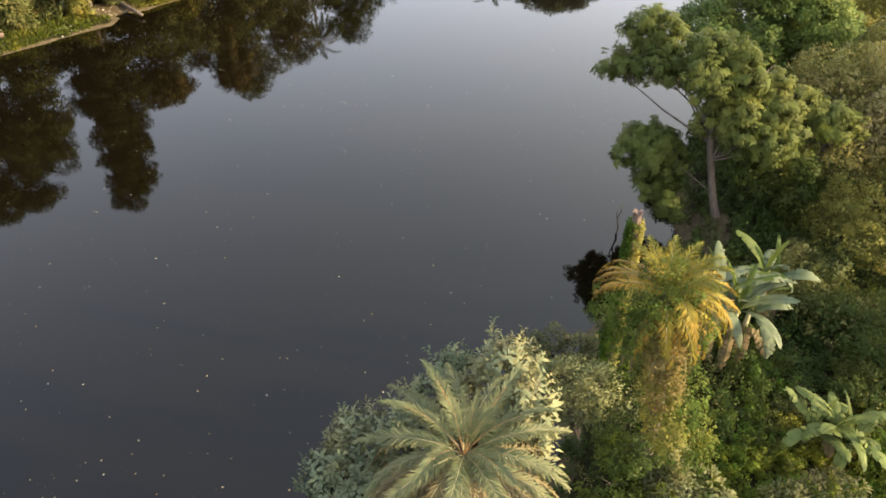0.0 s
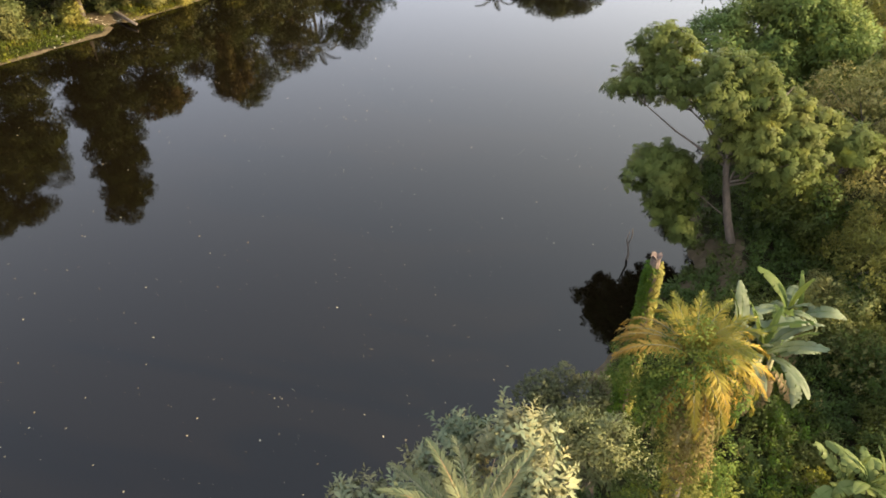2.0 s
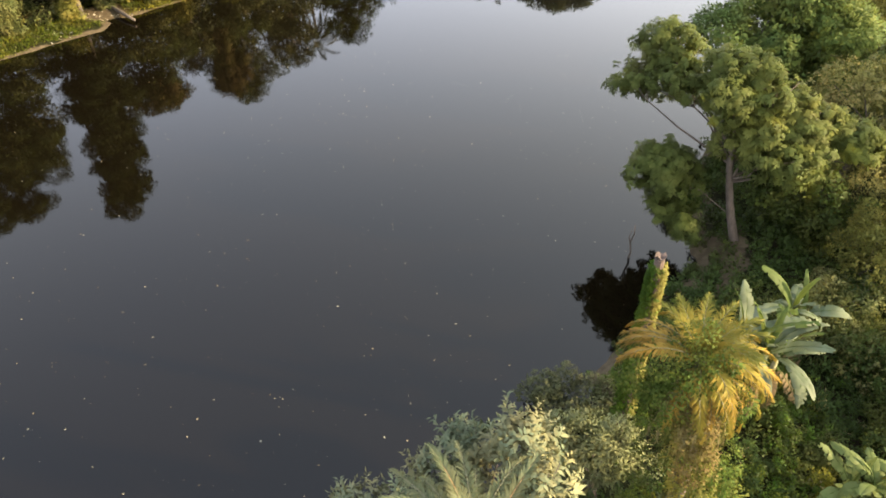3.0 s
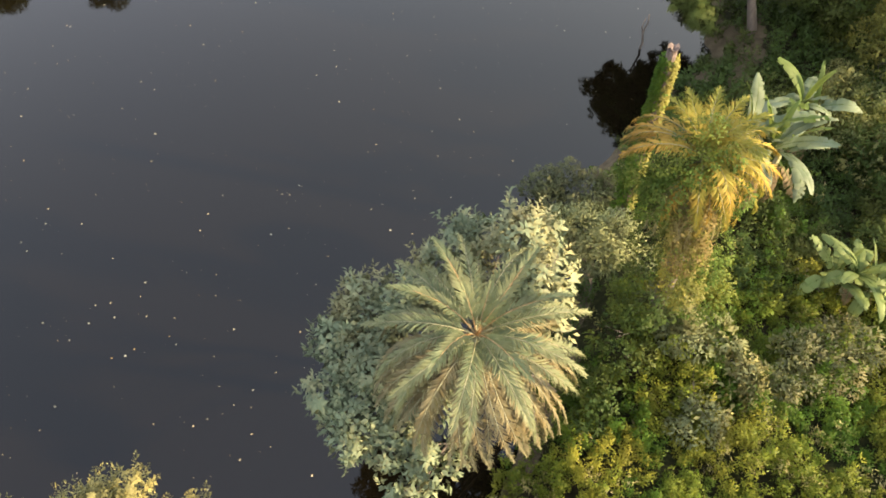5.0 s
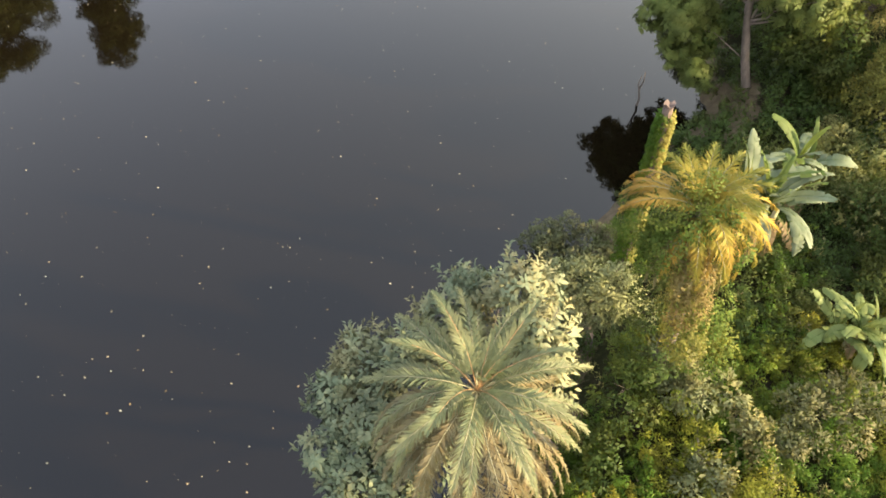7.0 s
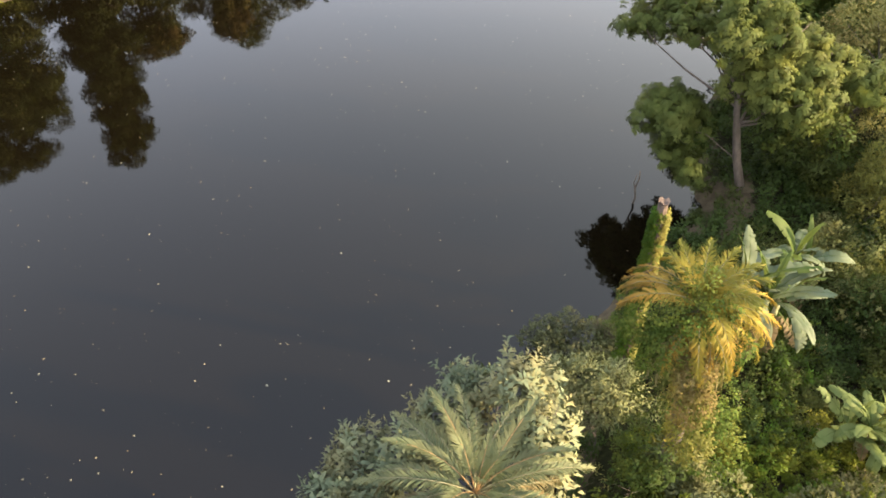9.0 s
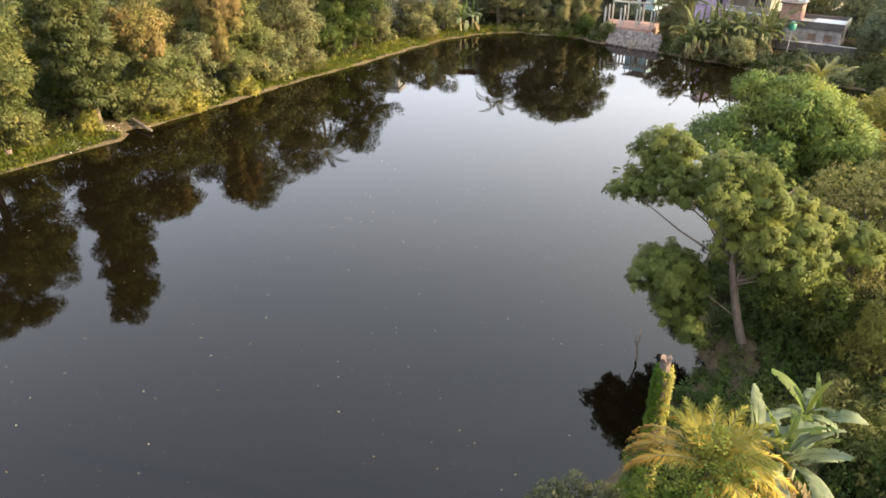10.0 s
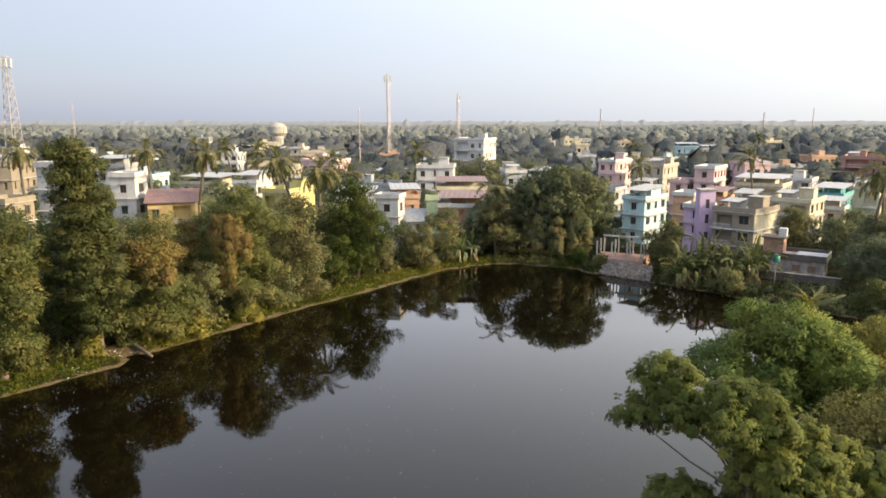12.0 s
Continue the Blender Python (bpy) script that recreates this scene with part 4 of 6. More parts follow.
# bananas
banana((11.7, 20.9, gz(11.7, 20.9)), "clump of banana plants with broad dusty blue-green leaves", [(0, 0, 3.4, 10), (-0.9, 0.3, 3.8, 8), (0.8, 0.4, 3.0, 7)], 41, 1.3, dry=4, slim=1.1, torn=0.4)
banana((14.0, 23.9, gz(14.0, 23.9)), "banana clump with upright green leaves and withered skirts", [(0, 0, 2.9, 7), (0.9, 0.5, 2.2, 4)], 43, 1.25, dry=5, slim=1.15, torn=0.35)
banana((14.2, 16.5, gz(14.2, 16.5)), "small banana plant with drooping leaves among creepers", [(0, 0, 1.7, 10), (0.6, -0.3, 1.2, 7), (-0.4, 0.4, 1.0, 5)], 47, 1.0, slim=1.2, torn=0.5, blade=LF_PALE)

# big tree with drooping rosettes on the point
sd = whorl_tree((15.3, 33.3, gz(15.3, 33.3) - 0.2), "large spreading tree with drooping yellow-green leaf rosettes on the bank",
     [((-3.5, 5.6, 7.2), (2.0, 1.9, 1.5)), ((-2.9, 3.6, 7.8), (1.6, 1.6, 1.2)), ((-3.6, 5.7, 8.8), (1.7, 1.6, 1.4)), ((-5.1, 6.4, 6.4), (1.2, 1.15, 0.9)), ((-1.5, 0.7, 9.0), (2.0, 2.0, 1.8)), ((0.3, 0.4, 8.2), (1.9, 1.9, 1.6)),
      ((0.6, -0.6, 6.3), (1.9, 1.7, 1.5)), ((2.7, -0.3, 6.6), (2.0, 1.9, 1.6)), ((4.4, -0.1, 5.9), (1.9, 1.9, 1.4)), ((-3.5, 1.7, 3.1), (1.8, 1.8, 1.5)), ((-3.2, 1.8, 1.6), (1.4, 1.4, 1.1)), ((-4.0, 1.9, 3.7), (1.5, 1.5, 1.1)),
      ((-0.2, 2.6, 6.6), (1.8, 1.8, 1.5)), ((-0.8, -0.7, 6.0), (1.6, 1.4, 1.2)), ((0.8, -1.0, 5.2), (1.6, 1.2, 1.2)), ((1.4, 0.6, 7.2), (1.8, 1.8, 1.4)), ((-3.0, 1.1, 0.8), (1.2, 1.2, 0.9)), ((-3.4, 1.9, 4.2), (1.4, 1.4, 0.9)), ((-0.6, 0.2, 7.4), (1.5, 1.4, 1.3))],
     77, LF_CROWN, 5.2, 0.28, 0.08, 6.0, 0.24, (-1.0, 0.5), "shade_tree", ((0.5, 0.8), (0.0, 1.05), (-0.45, 1.0)), 10, PALE_BARK, 0.4, 8, 0.05)
rng = np.random.default_rng(59)
# hanging leaves coloured dark for shade; last two lobes added to darken a gap
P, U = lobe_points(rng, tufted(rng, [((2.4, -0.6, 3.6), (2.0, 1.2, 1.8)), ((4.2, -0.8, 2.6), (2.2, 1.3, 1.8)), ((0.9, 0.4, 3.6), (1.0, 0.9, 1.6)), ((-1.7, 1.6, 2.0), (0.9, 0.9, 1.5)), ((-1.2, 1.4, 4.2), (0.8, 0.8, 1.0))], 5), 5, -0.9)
part("ivy", leaves_mesh("ivy", [clumps(rng, P, U, 20, 0.4, 0.18, 0.11, 0.4)], LF_DEEP, True), sd, "hanging ivy under the crown, coloured dark for the shade there")
tree("vine_covered_tree", (22.6, 49.5, gz(22.6, 49.5) - 0.2), "dense round tree blanketed in green creeper by the pond",
     [((0, 0, 5.6), (5.2, 5.0, 4.8)), ((-2.6, -1.0, 5.0), (3.4, 3.4, 3.6)), ((3.0, -1.2, 4.6), (3.4, 3.2, 3.8)), ((0.5, 0.5, 8.0), (3.6, 3.4, 2.6)), ((4.6, 0, 3.4), (2.6, 2.6, 3.0))],
     4.0, 0.4, LF_BLANKET, 52, small=True, dens=3.2, k=42, clump_r=0.62, L=0.21, W=0.13, droop=0.4)
palm((25.9, 52.0, gz(25.9, 52.0)), "young pale-fronded palm rising behind the creeper tree", [(0, 0, 0), (0, 0, 5), (0, 0, 8.8)], 0.2,
     [ykinds[0], date_kinds[1]], [(i % 2, i * 40 + 10 * (i % 3), 12 * (i % 2)) for i in range(9)] + [(1, i * 72 + 20, 40) for i in range(5)], 53)
tree("scrub_tree", (22.5, 37.0, gz(22.5, 37.0) - 0.2), "olive scrub tree hung with dry straw-coloured vines",
     [((0, 0, 5.4), (3.2, 3.0, 2.6)), ((2.6, 0.5, 6.2), (3.0, 3.0, 2.4)), ((-1.0, -2.0, 3.4), (2.6, 2.0, 2.6)), ((3.4, -2.2, 4.0), (2.8, 2.4, 2.8))], 3.2, 0.25, LF_SCRUB, 54,
     small=True, dens=3.2, k=34, clump_r=0.5, L=0.16, W=0.075, extra=(("dry_vine", LF_BEIGE, [((1.4, -2.6, 4.8), (1.8, 1.0, 2.0))], 5, {"L": 0.2, "W": 0.1, "label": "straw-coloured dry vine"}),))
tree("scrub_tree", (27.0, 31.0, gz(27, 31) - 0.2), "yellow-green scrub tree in low sun", [((0, 0, 4.0), (3.0, 3.0, 2.6)), ((-2.0, 1.4, 3.2), (2.4, 2.4, 2.2)), ((1.4, -2.0, 3.4), (2.6, 2.4, 2.4))], 2.4, 0.2, LF_YEL, 55, small=True, dens=3.2, k=34, clump_r=0.5, L=0.16, W=0.075)
# unseen trees added east of the view to throw shade on the bank
for i, (x, y, h, rr) in enumerate(((30, 18.5, 9.5, 3.6), (31.5, 25.5, 12, 4.2), (29.5, 34.5, 12.5, 4.2), (36, 39, 12, 4.4))):
    rg = np.random.default_rng(550 + i)
    tree("bank_tree", (x, y, gz(x, y) - 0.2), "tall olive-green tree out of view, added to shade the bank", round_lobes(rg, rr, 1.6, h * 0.9, 9), h * 0.45, 0.25, LF_OLIVE, 550 + i, small=True, dens=1.8, k=26, clump_r=0.55, L=0.22, W=0.11, group="wooded bank trees")
tree("scrub_tree", (30.5, 44.0, gz(30.5, 44) - 0.2), "yellow-green scrub tree beside the creeper tree", [((0, 0, 4.6), (3.6, 3.4, 3.0)), ((-2.6, -1, 3.6), (2.6, 2.6, 2.4)), ((2.4, 1.8, 4.0), (3, 3, 2.8))], 2.6, 0.2, LF_MID, 56, small=True, dens=3.2, k=26, clump_r=0.6, L=0.21, W=0.11)
tree("scrub_tree", (34.0, 56.0, gz(34, 56) - 0.2), "dense olive-green scrub tree on the pond's far side", [((0, 0, 4.0), (4.0, 3.6, 3.0)), ((-2.6, 1, 3.0), (2.6, 2.6, 2.4)), ((3.4, 2.8, 4.0), (3, 3, 2.8))], 2.6, 0.2, LF_YEL, 57, small=True, dens=3.0, k=26, clump_r=0.6, L=0.21, W=0.11)

# pale golden tree on the south bank
shoot_tree((-9.6, 3.6, gz(-9.6, 3.6) + 0.1), "pale golden-leaved tree with thin upright shoots by the water",
           [((-10.8, 7.0, 4.9), (1.2, 1.1, 1.0)), ((-8.7, 7.9, 5.2), (0.8, 0.7, 1.1)), ((-9.4, 7.2, 5.3), (1.0, 0.9, 1.0)), ((-7.0, 7.4, 4.7), (0.9, 0.8, 0.9)), ((-6.3, 7.0, 4.4), (0.7, 0.7, 0.8)), ((-12.2, 6.3, 4.9), (1.1, 1.0, 0.9)), ((-8.0, 6.3, 4.9), (1.5, 1.3, 1.1)), ((-13.4, 6.2, 4.7), (1.1, 1.0, 1.0))],
           58, LF_GOLD, 13, 0.13, 0.055, 3.2, 0.16, (0, 1.4), "tree", "golden_tree", 0.5, 0.5, 0.06, 8)

# creepers and low plants over the bank
def cover(label, name, mat, seed, region, dens, k, r, L, W, keep, hscale=1.0, small=True, own=0.3, over=0.15):
    rng = np.random.default_rng(seed)
    x0, x1, y0, y1 = region
    m = int((x1 - x0) * (y1 - y0) * dens)
    x, y = rng.uniform(x0, x1, m), rng.uniform(y0, y1, m)
    ins, d = inside_and_distance(x, y)
    patch = np.sin(x * 0.9 + 1.7 * np.sin(y * 0.55)) + np.sin(y * 0.8 + 1.3 * np.sin(x * 0.7)) + 0.5 * np.sin(x * 2.3 + y * 1.9)
    edge = np.minimum(np.minimum(x - x0, x1 - x), np.minimum(y - y0, y1 - y))
    ok = (~ins | (d < over)) & (np.hypot(x + 34.6, y - 72.0) > 2.3) & (edge > 0.7 + 0.5 * np.sin(x * 1.7) * np.sin(y * 1.9) + 0.6 * rng.normal(size=m)) & keep(x, y, patch + rng.normal(size=m) * 0.35, d)
    x, y, d, patch = x[ok], y[ok], d[ok], patch[ok]
    tuft = np.sin(x * 4.3 + 1.6 * np.sin(y * 2.1) + seed) * np.sin(y * 3.9 + 1.4 * np.sin(x * 2.7)) + 0.4 * np.sin(x * 9.1 + y * 3.0) * np.sin(y * 8.3)
    stays = (tuft > -0.3) | (rng.random(len(x)) < 0.25)
    x, y, d, patch, tuft = x[stays], y[stays], d[stays], patch[stays], tuft[stays]
    mound = np.clip(np.sin(x * 1.1 + 0.8 * np.sin(y * 1.3)) * np.cos(y * 0.9 + 0.6 * np.sin(x * 1.7)) + 0.45, 0, 2) * np.clip(d / 1.5, 0.2, 1)
    tall = (0.18 + 0.42 * mound + 0.28 * np.clip(tuft, 0, 1)) * hscale * rng.uniform(0.55, 1.25, len(x))
    g = ground_height(x, y)
    lean = rng.normal(size=(len(x), 2)) * 0.18
    Ps, Us = [], []
    for s in (0.3, 0.65, 1.0):
        Ps.append(np.stack([x + lean[:, 0] * s, y + lean[:, 1] * s, g + tall * s], 1))
        Us.append(unit(np.stack([lean[:, 0] * 2 + rng.normal(size=len(x)) * 0.3, lean[:, 1] * 2 + rng.normal(size=len(x)) * 0.3, np.full(len(x), 0.25 + s)], 1)))
    P, U = np.concatenate(Ps), np.concatenate(Us)
    me = leaves_mesh(name, [clumps(rng, P, U, k, r, L, W, 0.1, 1.1, 0.7, own)], mat, small)
    tagged(new(name, me), label, "undergrowth", "", "stuff")


near = (-1, 21, 2.5, 28)
dim = lambda x, y: (x > 3.2 + 0.3 * np.sin(y * 3)) & (x < 6.3) & (y > 14.2 + 0.4 * np.sin(x * 4)) & (y < 18.4)    # shaded hollow between the palms, darkened by leaving out the bright creepers
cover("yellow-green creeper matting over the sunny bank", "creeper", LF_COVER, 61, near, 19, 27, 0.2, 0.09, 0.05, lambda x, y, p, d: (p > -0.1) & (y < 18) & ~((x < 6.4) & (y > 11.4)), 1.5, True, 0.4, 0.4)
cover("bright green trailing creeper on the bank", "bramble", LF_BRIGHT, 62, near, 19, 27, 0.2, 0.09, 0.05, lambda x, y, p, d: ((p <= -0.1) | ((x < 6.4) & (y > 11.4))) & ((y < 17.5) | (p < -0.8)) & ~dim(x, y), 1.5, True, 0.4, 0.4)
# dark leaves stand for the shade by the bananas and in the hollow
cover("weeds by the bananas and palms, dark leaf colour put in for shade", "weeds", LF_DEEP, 68, (2, 21, 10, 28), 12, 18, 0.26, 0.13, 0.07, lambda x, y, p, d: ((y > 16.5) & (x > 8)) | (dim(x, y) & ((p > 0.9) | (d < 0.6))), 1.5, True, 0.4)
cover("dull olive weeds between the creepers", "weeds", LF_SCRUB, 63, near, 2, 16, 0.24, 0.14, 0.045, lambda x, y, p, d: (p <= -0.9) | (p > 1.2), 1.4, True, 0.8)
cover("brownish dry stems among the creepers", "dry_weeds", LF_BEIGE, 67, near, 1.2, 12, 0.26, 0.13, 0.04, lambda x, y, p, d: (p > -0.2) & (p < 1.0), 1.3, True, 0.8)
far_r = (8, 36, 24, 62)
cover("dark green undergrowth along the wooded bank", "undergrowth", LF_DEEP, 64, far_r, 3.0, 12, 0.36, 0.22, 0.13, lambda x, y, p, d: (d > 0.05) & ((y > 27) | (x > 21)) & ~((x < 17) & (y < 36)), 1.3)

cover("dark green plants round the tree foot", "ferns", LF_DEEP, 65, (9, 22, 24, 37), 7, 13, 0.3, 0.2, 0.1, lambda x, y, p, d: bare_path(x, y) > 0.25, 1.1)
cover("fresh green plants round the tree foot", "ferns", LF_VINE, 66, (9, 22, 24, 37), 2.5, 13, 0.3, 0.2, 0.1, lambda x, y, p, d: (p > 0.2) & ((y < 29) | (x > 17)) & (bare_path(x, y) > 0.6), 1.0)

# bare snag standing in the water
sg = thing("dead_branch", (10.05, 33.5, -0.3), "thin bare dead branch standing in the water", "branch")
part("stem", Mesh().tube([(0, 0, 0), (0.1, 0, 0.7), (-0.02, 0.05, 1.3), (0.12, 0.05, 1.9), (0.08, 0.1, 2.4)], [0.07, 0.06, 0.05, 0.04, 0.02], 6).mesh("stem", BARK, True), sg)
part("twig", Mesh().tube([(-0.02, 0.05, 1.3), (-0.15, 0.0, 1.7), (-0.05, 0.05, 2.2)], [0.045, 0.035, 0.015], 5).mesh("twig", BARK, True), sg)

# ---------------------------------------------------------------- left bank trees
def bank_tree(x, y, h, rad, n, mat, label, seed, h0=0.12, name="tree", **kw):
    rng = np.random.default_rng(seed)
    rad *= 1.1
    kw = {"dens": 1.35, "k": 46, "clump_r": 0.66, "L": 0.2, "W": 0.12, "small": True, "inner": 1.2, **kw}
    return tree(name, (x, y, gz(x, y) - 0.2), label, round_lobes(rng, rad, h * h0, h * 0.9, n), h * 0.45, 0.02 * h + 0.06, mat, seed, **kw)


# very tall wide tree, its lower limbs reaching over the bank
tree("tall_tree", (-44.6, 64.8, gz(-44.6, 64.8) - 0.2), "wide spreading green tree leaning over the grassy bank",
     [((4.6, -0.4, 7.2), (3.0, 2.8, 2.6)), ((3.6, 0.0, 10.4), (2.8, 2.8, 2.4)), ((3.0, 0.8, 5.0), (2.6, 2.6, 2.2)), ((0.8, 0.5, 9.5), (4.0, 4.0, 3.2)), ((-2.0, 0, 8.5), (4.4, 4.2, 3.4)), ((4.6, -1.0, 3.2), (1.8, 1.8, 1.6))],
     10, 0.28, LF_MID, 101, small=True, inner=1.2, dens=2.3, k=46, clump_r=0.62, L=0.2, W=0.115)
# upper lobes split from the spreading tree, darker leaf colour standing for shade
tree("tall_tree", (-46.0, 66.4, gz(-46.0, 66.4) - 0.2), "tall tree behind the spreading tree, shade put into its dark olive leaves",
     [((1.9, -0.2, 13.0), (3.6, 3.6, 2.8)), ((-1.2, -1.2, 15.2), (3.8, 3.6, 3.0)), ((1.2, -1.4, 17.2), (2.5, 2.5, 2.2)), ((-2.1, -1.6, 18.6), (2.5, 2.5, 2.0)), ((0.2, 0.4, 10.4), (3.2, 3.2, 2.6))],
     11, 0.26, LF_COLUMN, 102, small=True, inner=1.2, dens=2.3, k=46, clump_r=0.62, L=0.2, W=0.115)
bank_tree(-54.3, 75.1, 12.5, 5.0, 8, LF_OLIVE, "dull green tree behind the huge tree", 103)
# tall ragged column tree
rng = np.random.default_rng(104)
col = []
for i in range(24):
    s = i / 23
    r = 3.3 - 0.9 * s + (0.35 if i % 4 == 0 else 0) - (0.9 if i < 3 else 0)
    r *= 0.72 if i == 19 else 1
    a = i * 2.4
    col.append(((-1.2 * s + math.cos(a) * 1.1, math.sin(a) * 1.0, 3.4 + s * 17.0), (r * 0.8, r * 0.8, 1.3)))
tree("tall_tree", (-35.6, 70.3, gz(-35.6, 70.3) + 0.1), "tall ragged dark green column tree, warm in the sun", col, 15, 0.24, LF_COLUMN, 104, tuft=5, small=True, inner=1.2, dens=3.4, k=42, clump_r=0.52, L=0.2, W=0.11)
bank_tree(-32.7, 76.1, 11.2, 4.8, 9, LF_MID, "bushy tree topped with rusty dry vine", 105, 0.06, extra=(("dry_vine", LF_RUST, [((0.3, -0.8, 9.6), (3.0, 2.8, 1.5)), ((1.8, -2.4, 8.0), (1.8, 1.4, 1.4))], 2.4, {"label": "rusty dry vine over the top", "L": 0.3, "W": 0.15}),))
bank_tree(-36.4, 69.6, 2.2, 1.5, 4, LF_YEL, "yellow-green bush at the landing", 106, 0.05)
bank_tree(-43.3, 66.4, 3.6, 2.4, 5, LF_YEL, "sunny yellow-green bush spilling over the bank", 120, 0.05)
bank_tree(-40.6, 65.6, 2.2, 1.5, 4, LF_MID, "low leafy bush on the grassy slope", 121, 0.05)
bank_tree(-34.4, 76.0, 3.2, 2.2, 5, LF_MID, "fresh green bush above the landing", 122, 0.05)
bank_tree(-29.0, 77.6, 2.4, 1.8, 4, LF_YEL, "yellow-green weeds piled at the waterside", 123, 0.05)
bank_tree(-40.6, 74.2, 13.0, 3.6, 9, LF_DEEP, "dark leafy tree between the tall trees", 126, 0.05)
bank_tree(-44.4, 72.6, 4.6, 2.6, 5, LF_DEEP, "dark leafy thicket behind the huge tree", 127, 0.05)
bank_tree(-35.2, 73.6, 3.0, 1.7, 4, LF_COLUMN, "low dark bush beside the landing", 128, 0.05)
bank_tree(-24.8, 83.9, 2.0, 1.6, 4, LF_YEL, "sunlit weed thicket at the waterside", 124, 0.05)
bank_tree(-42.6, 70.4, 3.2, 1.9, 4, LF_MID, "leafy green bush under the huge tree", 119, 0.05)
bank_tree(-28.9, 80.7, 7.8, 3.4, 7, LF_GREY, "grey-green rounded bushy tree at the bank", 107, 0.06)
bank_tree(-26.2, 86.7, 16.6, 5.2, 12, LF_MID, "tall tree hung with curtains of brown vine", 108, 0.1, extra=(("dry_vine", LF_RUST, [((0.3, -4.7, 8.6), (0.35, 0.4, 4.6)), ((-0.6, -4.6, 8.2), (0.25, 0.3, 4.4)), ((-1.2, -4.4, 10.2), (0.4, 0.4, 2.6)), ((1.1, -4.4, 10.4), (0.35, 0.4, 2.4)), ((2.0, -4.2, 9.4), (0.3, 0.3, 2.0))], 6, {"label": "hanging curtain of brown dry vine", "L": 0.35, "W": 0.1, "droop": 1.2}),))
bank_tree(-32.3, 86.0, 12.6, 2.6, 7, LF_RUST, "tree wholly wrapped in orange dry vine", 109, 0.2)
bank_tree(-22.7, 89.1, 6.2, 3.3, 6, LF_GREY, "low spreading grey-green tree by the water", 110, 0.06)
bank_tree(-25.3, 84.7, 5.0, 2.0, 5, LF_OLIVE, "slim olive bush beside the vine curtain", 111, 0.06)
bank_tree(-20.5, 94.1, 14.8, 4.6, 10, LF_OLIVE, "dense dark-green tree behind the bank", 112, 0.08)
bank_tree(-14.3, 105.6, 15.2, 4.9, 11, LF_DEEP, "very dark dense tree with a stepped crown", 113, 0.1)
bank_tree(-16.9, 100.6, 8.0, 3.0, 6, LF_DEEP, "dark bushy tree beside the dense tree", 114, 0.1)
bank_tree(-10.9, 109.1, 5.6, 2.6, 6, LF_OLIVE, "olive bush on the bank", 115, 0.08)
bank_tree(-5.4, 113.5, 7.4, 3.2, 6, LF_OLIVE, "olive thicket at the pond corner", 116, 0.08)
bank_tree(-1.6, 118.0, 9.8, 3.6, 6, LF_GREY, "grey-green thicket at the pond corner", 117, 0.08)
bank_tree(7.4, 122.5, 11.0, 4.2, 6, LF_OLIVE, "dull green thicket at the pond end", 118, 0.08)
for i, (x, y, h) in enumerate(((-49, 82, 10), (-44, 88, 11), (-51, 92, 11), (-41, 96, 10.5), (-36, 100, 9), (-31, 98, 12), (-46, 101, 9), (-56, 80, 11), (-57, 90, 12), (-24, 104, 11), (-19, 108, 10), (-62, 96, 10), (-38, 107, 9), (-30, 108, 9.5), (-8, 117, 7), (-16, 114, 9), (4, 126, 7), (12, 128, 8), (2, 206, 12), (8, 208, 13), (13.5, 210, 12), (-4, 200, 11), (21, 200, 12), (-64, 150, 11), (-50, 152, 11), (-33, 150, 11), (60, 112, 8), (66, 118, 9), (70, 112, 10))):
    h *= 1.06 if y < 111 and x < 0 else 1.0
    bank_tree(x, y, h, h * 0.46, 7, LF_TOWN if y > 108 else (LF_MID, LF_OLIVE, LF_DEEP)[i % 3], ("haze-paled green garden tree" if y > 108 else ("leafy green garden tree", "olive-green garden tree", "dark green garden tree")[i % 3]) + " among the houses by the pond", 130 + i, 0.15, dens=0.8, k=26, L=0.25, W=0.15, group="garden trees")

# far bank
big_l = [((-3.5, 0, 11.5), (3.6, 3.4, 3.2)), ((0, 0.4, 13.0), (4.0, 3.8, 3.4)), ((3.6, 0.2, 11.6), (3.6, 3.4, 3.4)), ((-5.2, 0.6, 8.6), (2.8, 3, 3.2)), ((5.2, 0.4, 8.2), (2.8, 3, 3.4)), ((0, -2.0, 9.6), (4.2, 2.6, 3.8)), ((-2.0, -1.5, 6.0), (3.0, 2.4, 3.0)), ((3.0, -1.5, 5.6), (3.0, 2.4, 3.0))]
tree("fig_tree", (17.9, 122.5, gz(17.9, 122.5) - 0.2), "huge spreading fig tree with hanging roots by the pond", big_l, 7, 0.6, LF_FIG, 160, small=True, inner=1.0, dens=1.9, k=34, clump_r=0.72, L=0.28, W=0.17,
     extra=(("root_curtain", LF_OLIVE, [((-3.5, -2.6, 4.4), (0.8, 0.6, 3.6)), ((-0.5, -3.4, 4.4), (0.9, 0.6, 3.4)), ((2.4, -3.0, 4.6), (0.9, 0.6, 3.8)), ((4.6, -2.0, 4.2), (0.8, 0.6, 3.2))], 3, {"label": "hanging olive-brown aerial roots and vines", "L": 0.5, "W": 0.12, "droop": 1.5}),))
bank_tree(26.5, 129, 14.0, 3.2, 8, LF_FIG, "dark upright tree beside the fig tree", 161, 0.2)
bank_tree(33.6, 111.5, 8.2, 3.6, 7, LF_OLIVE, "dark olive tree beside the rubble slope", 162, 0.1)
bank_tree(21.0, 116.4, 2.6, 1.8, 4, LF_DEEP, "low dark bush over the pond edge", 163, 0.05)
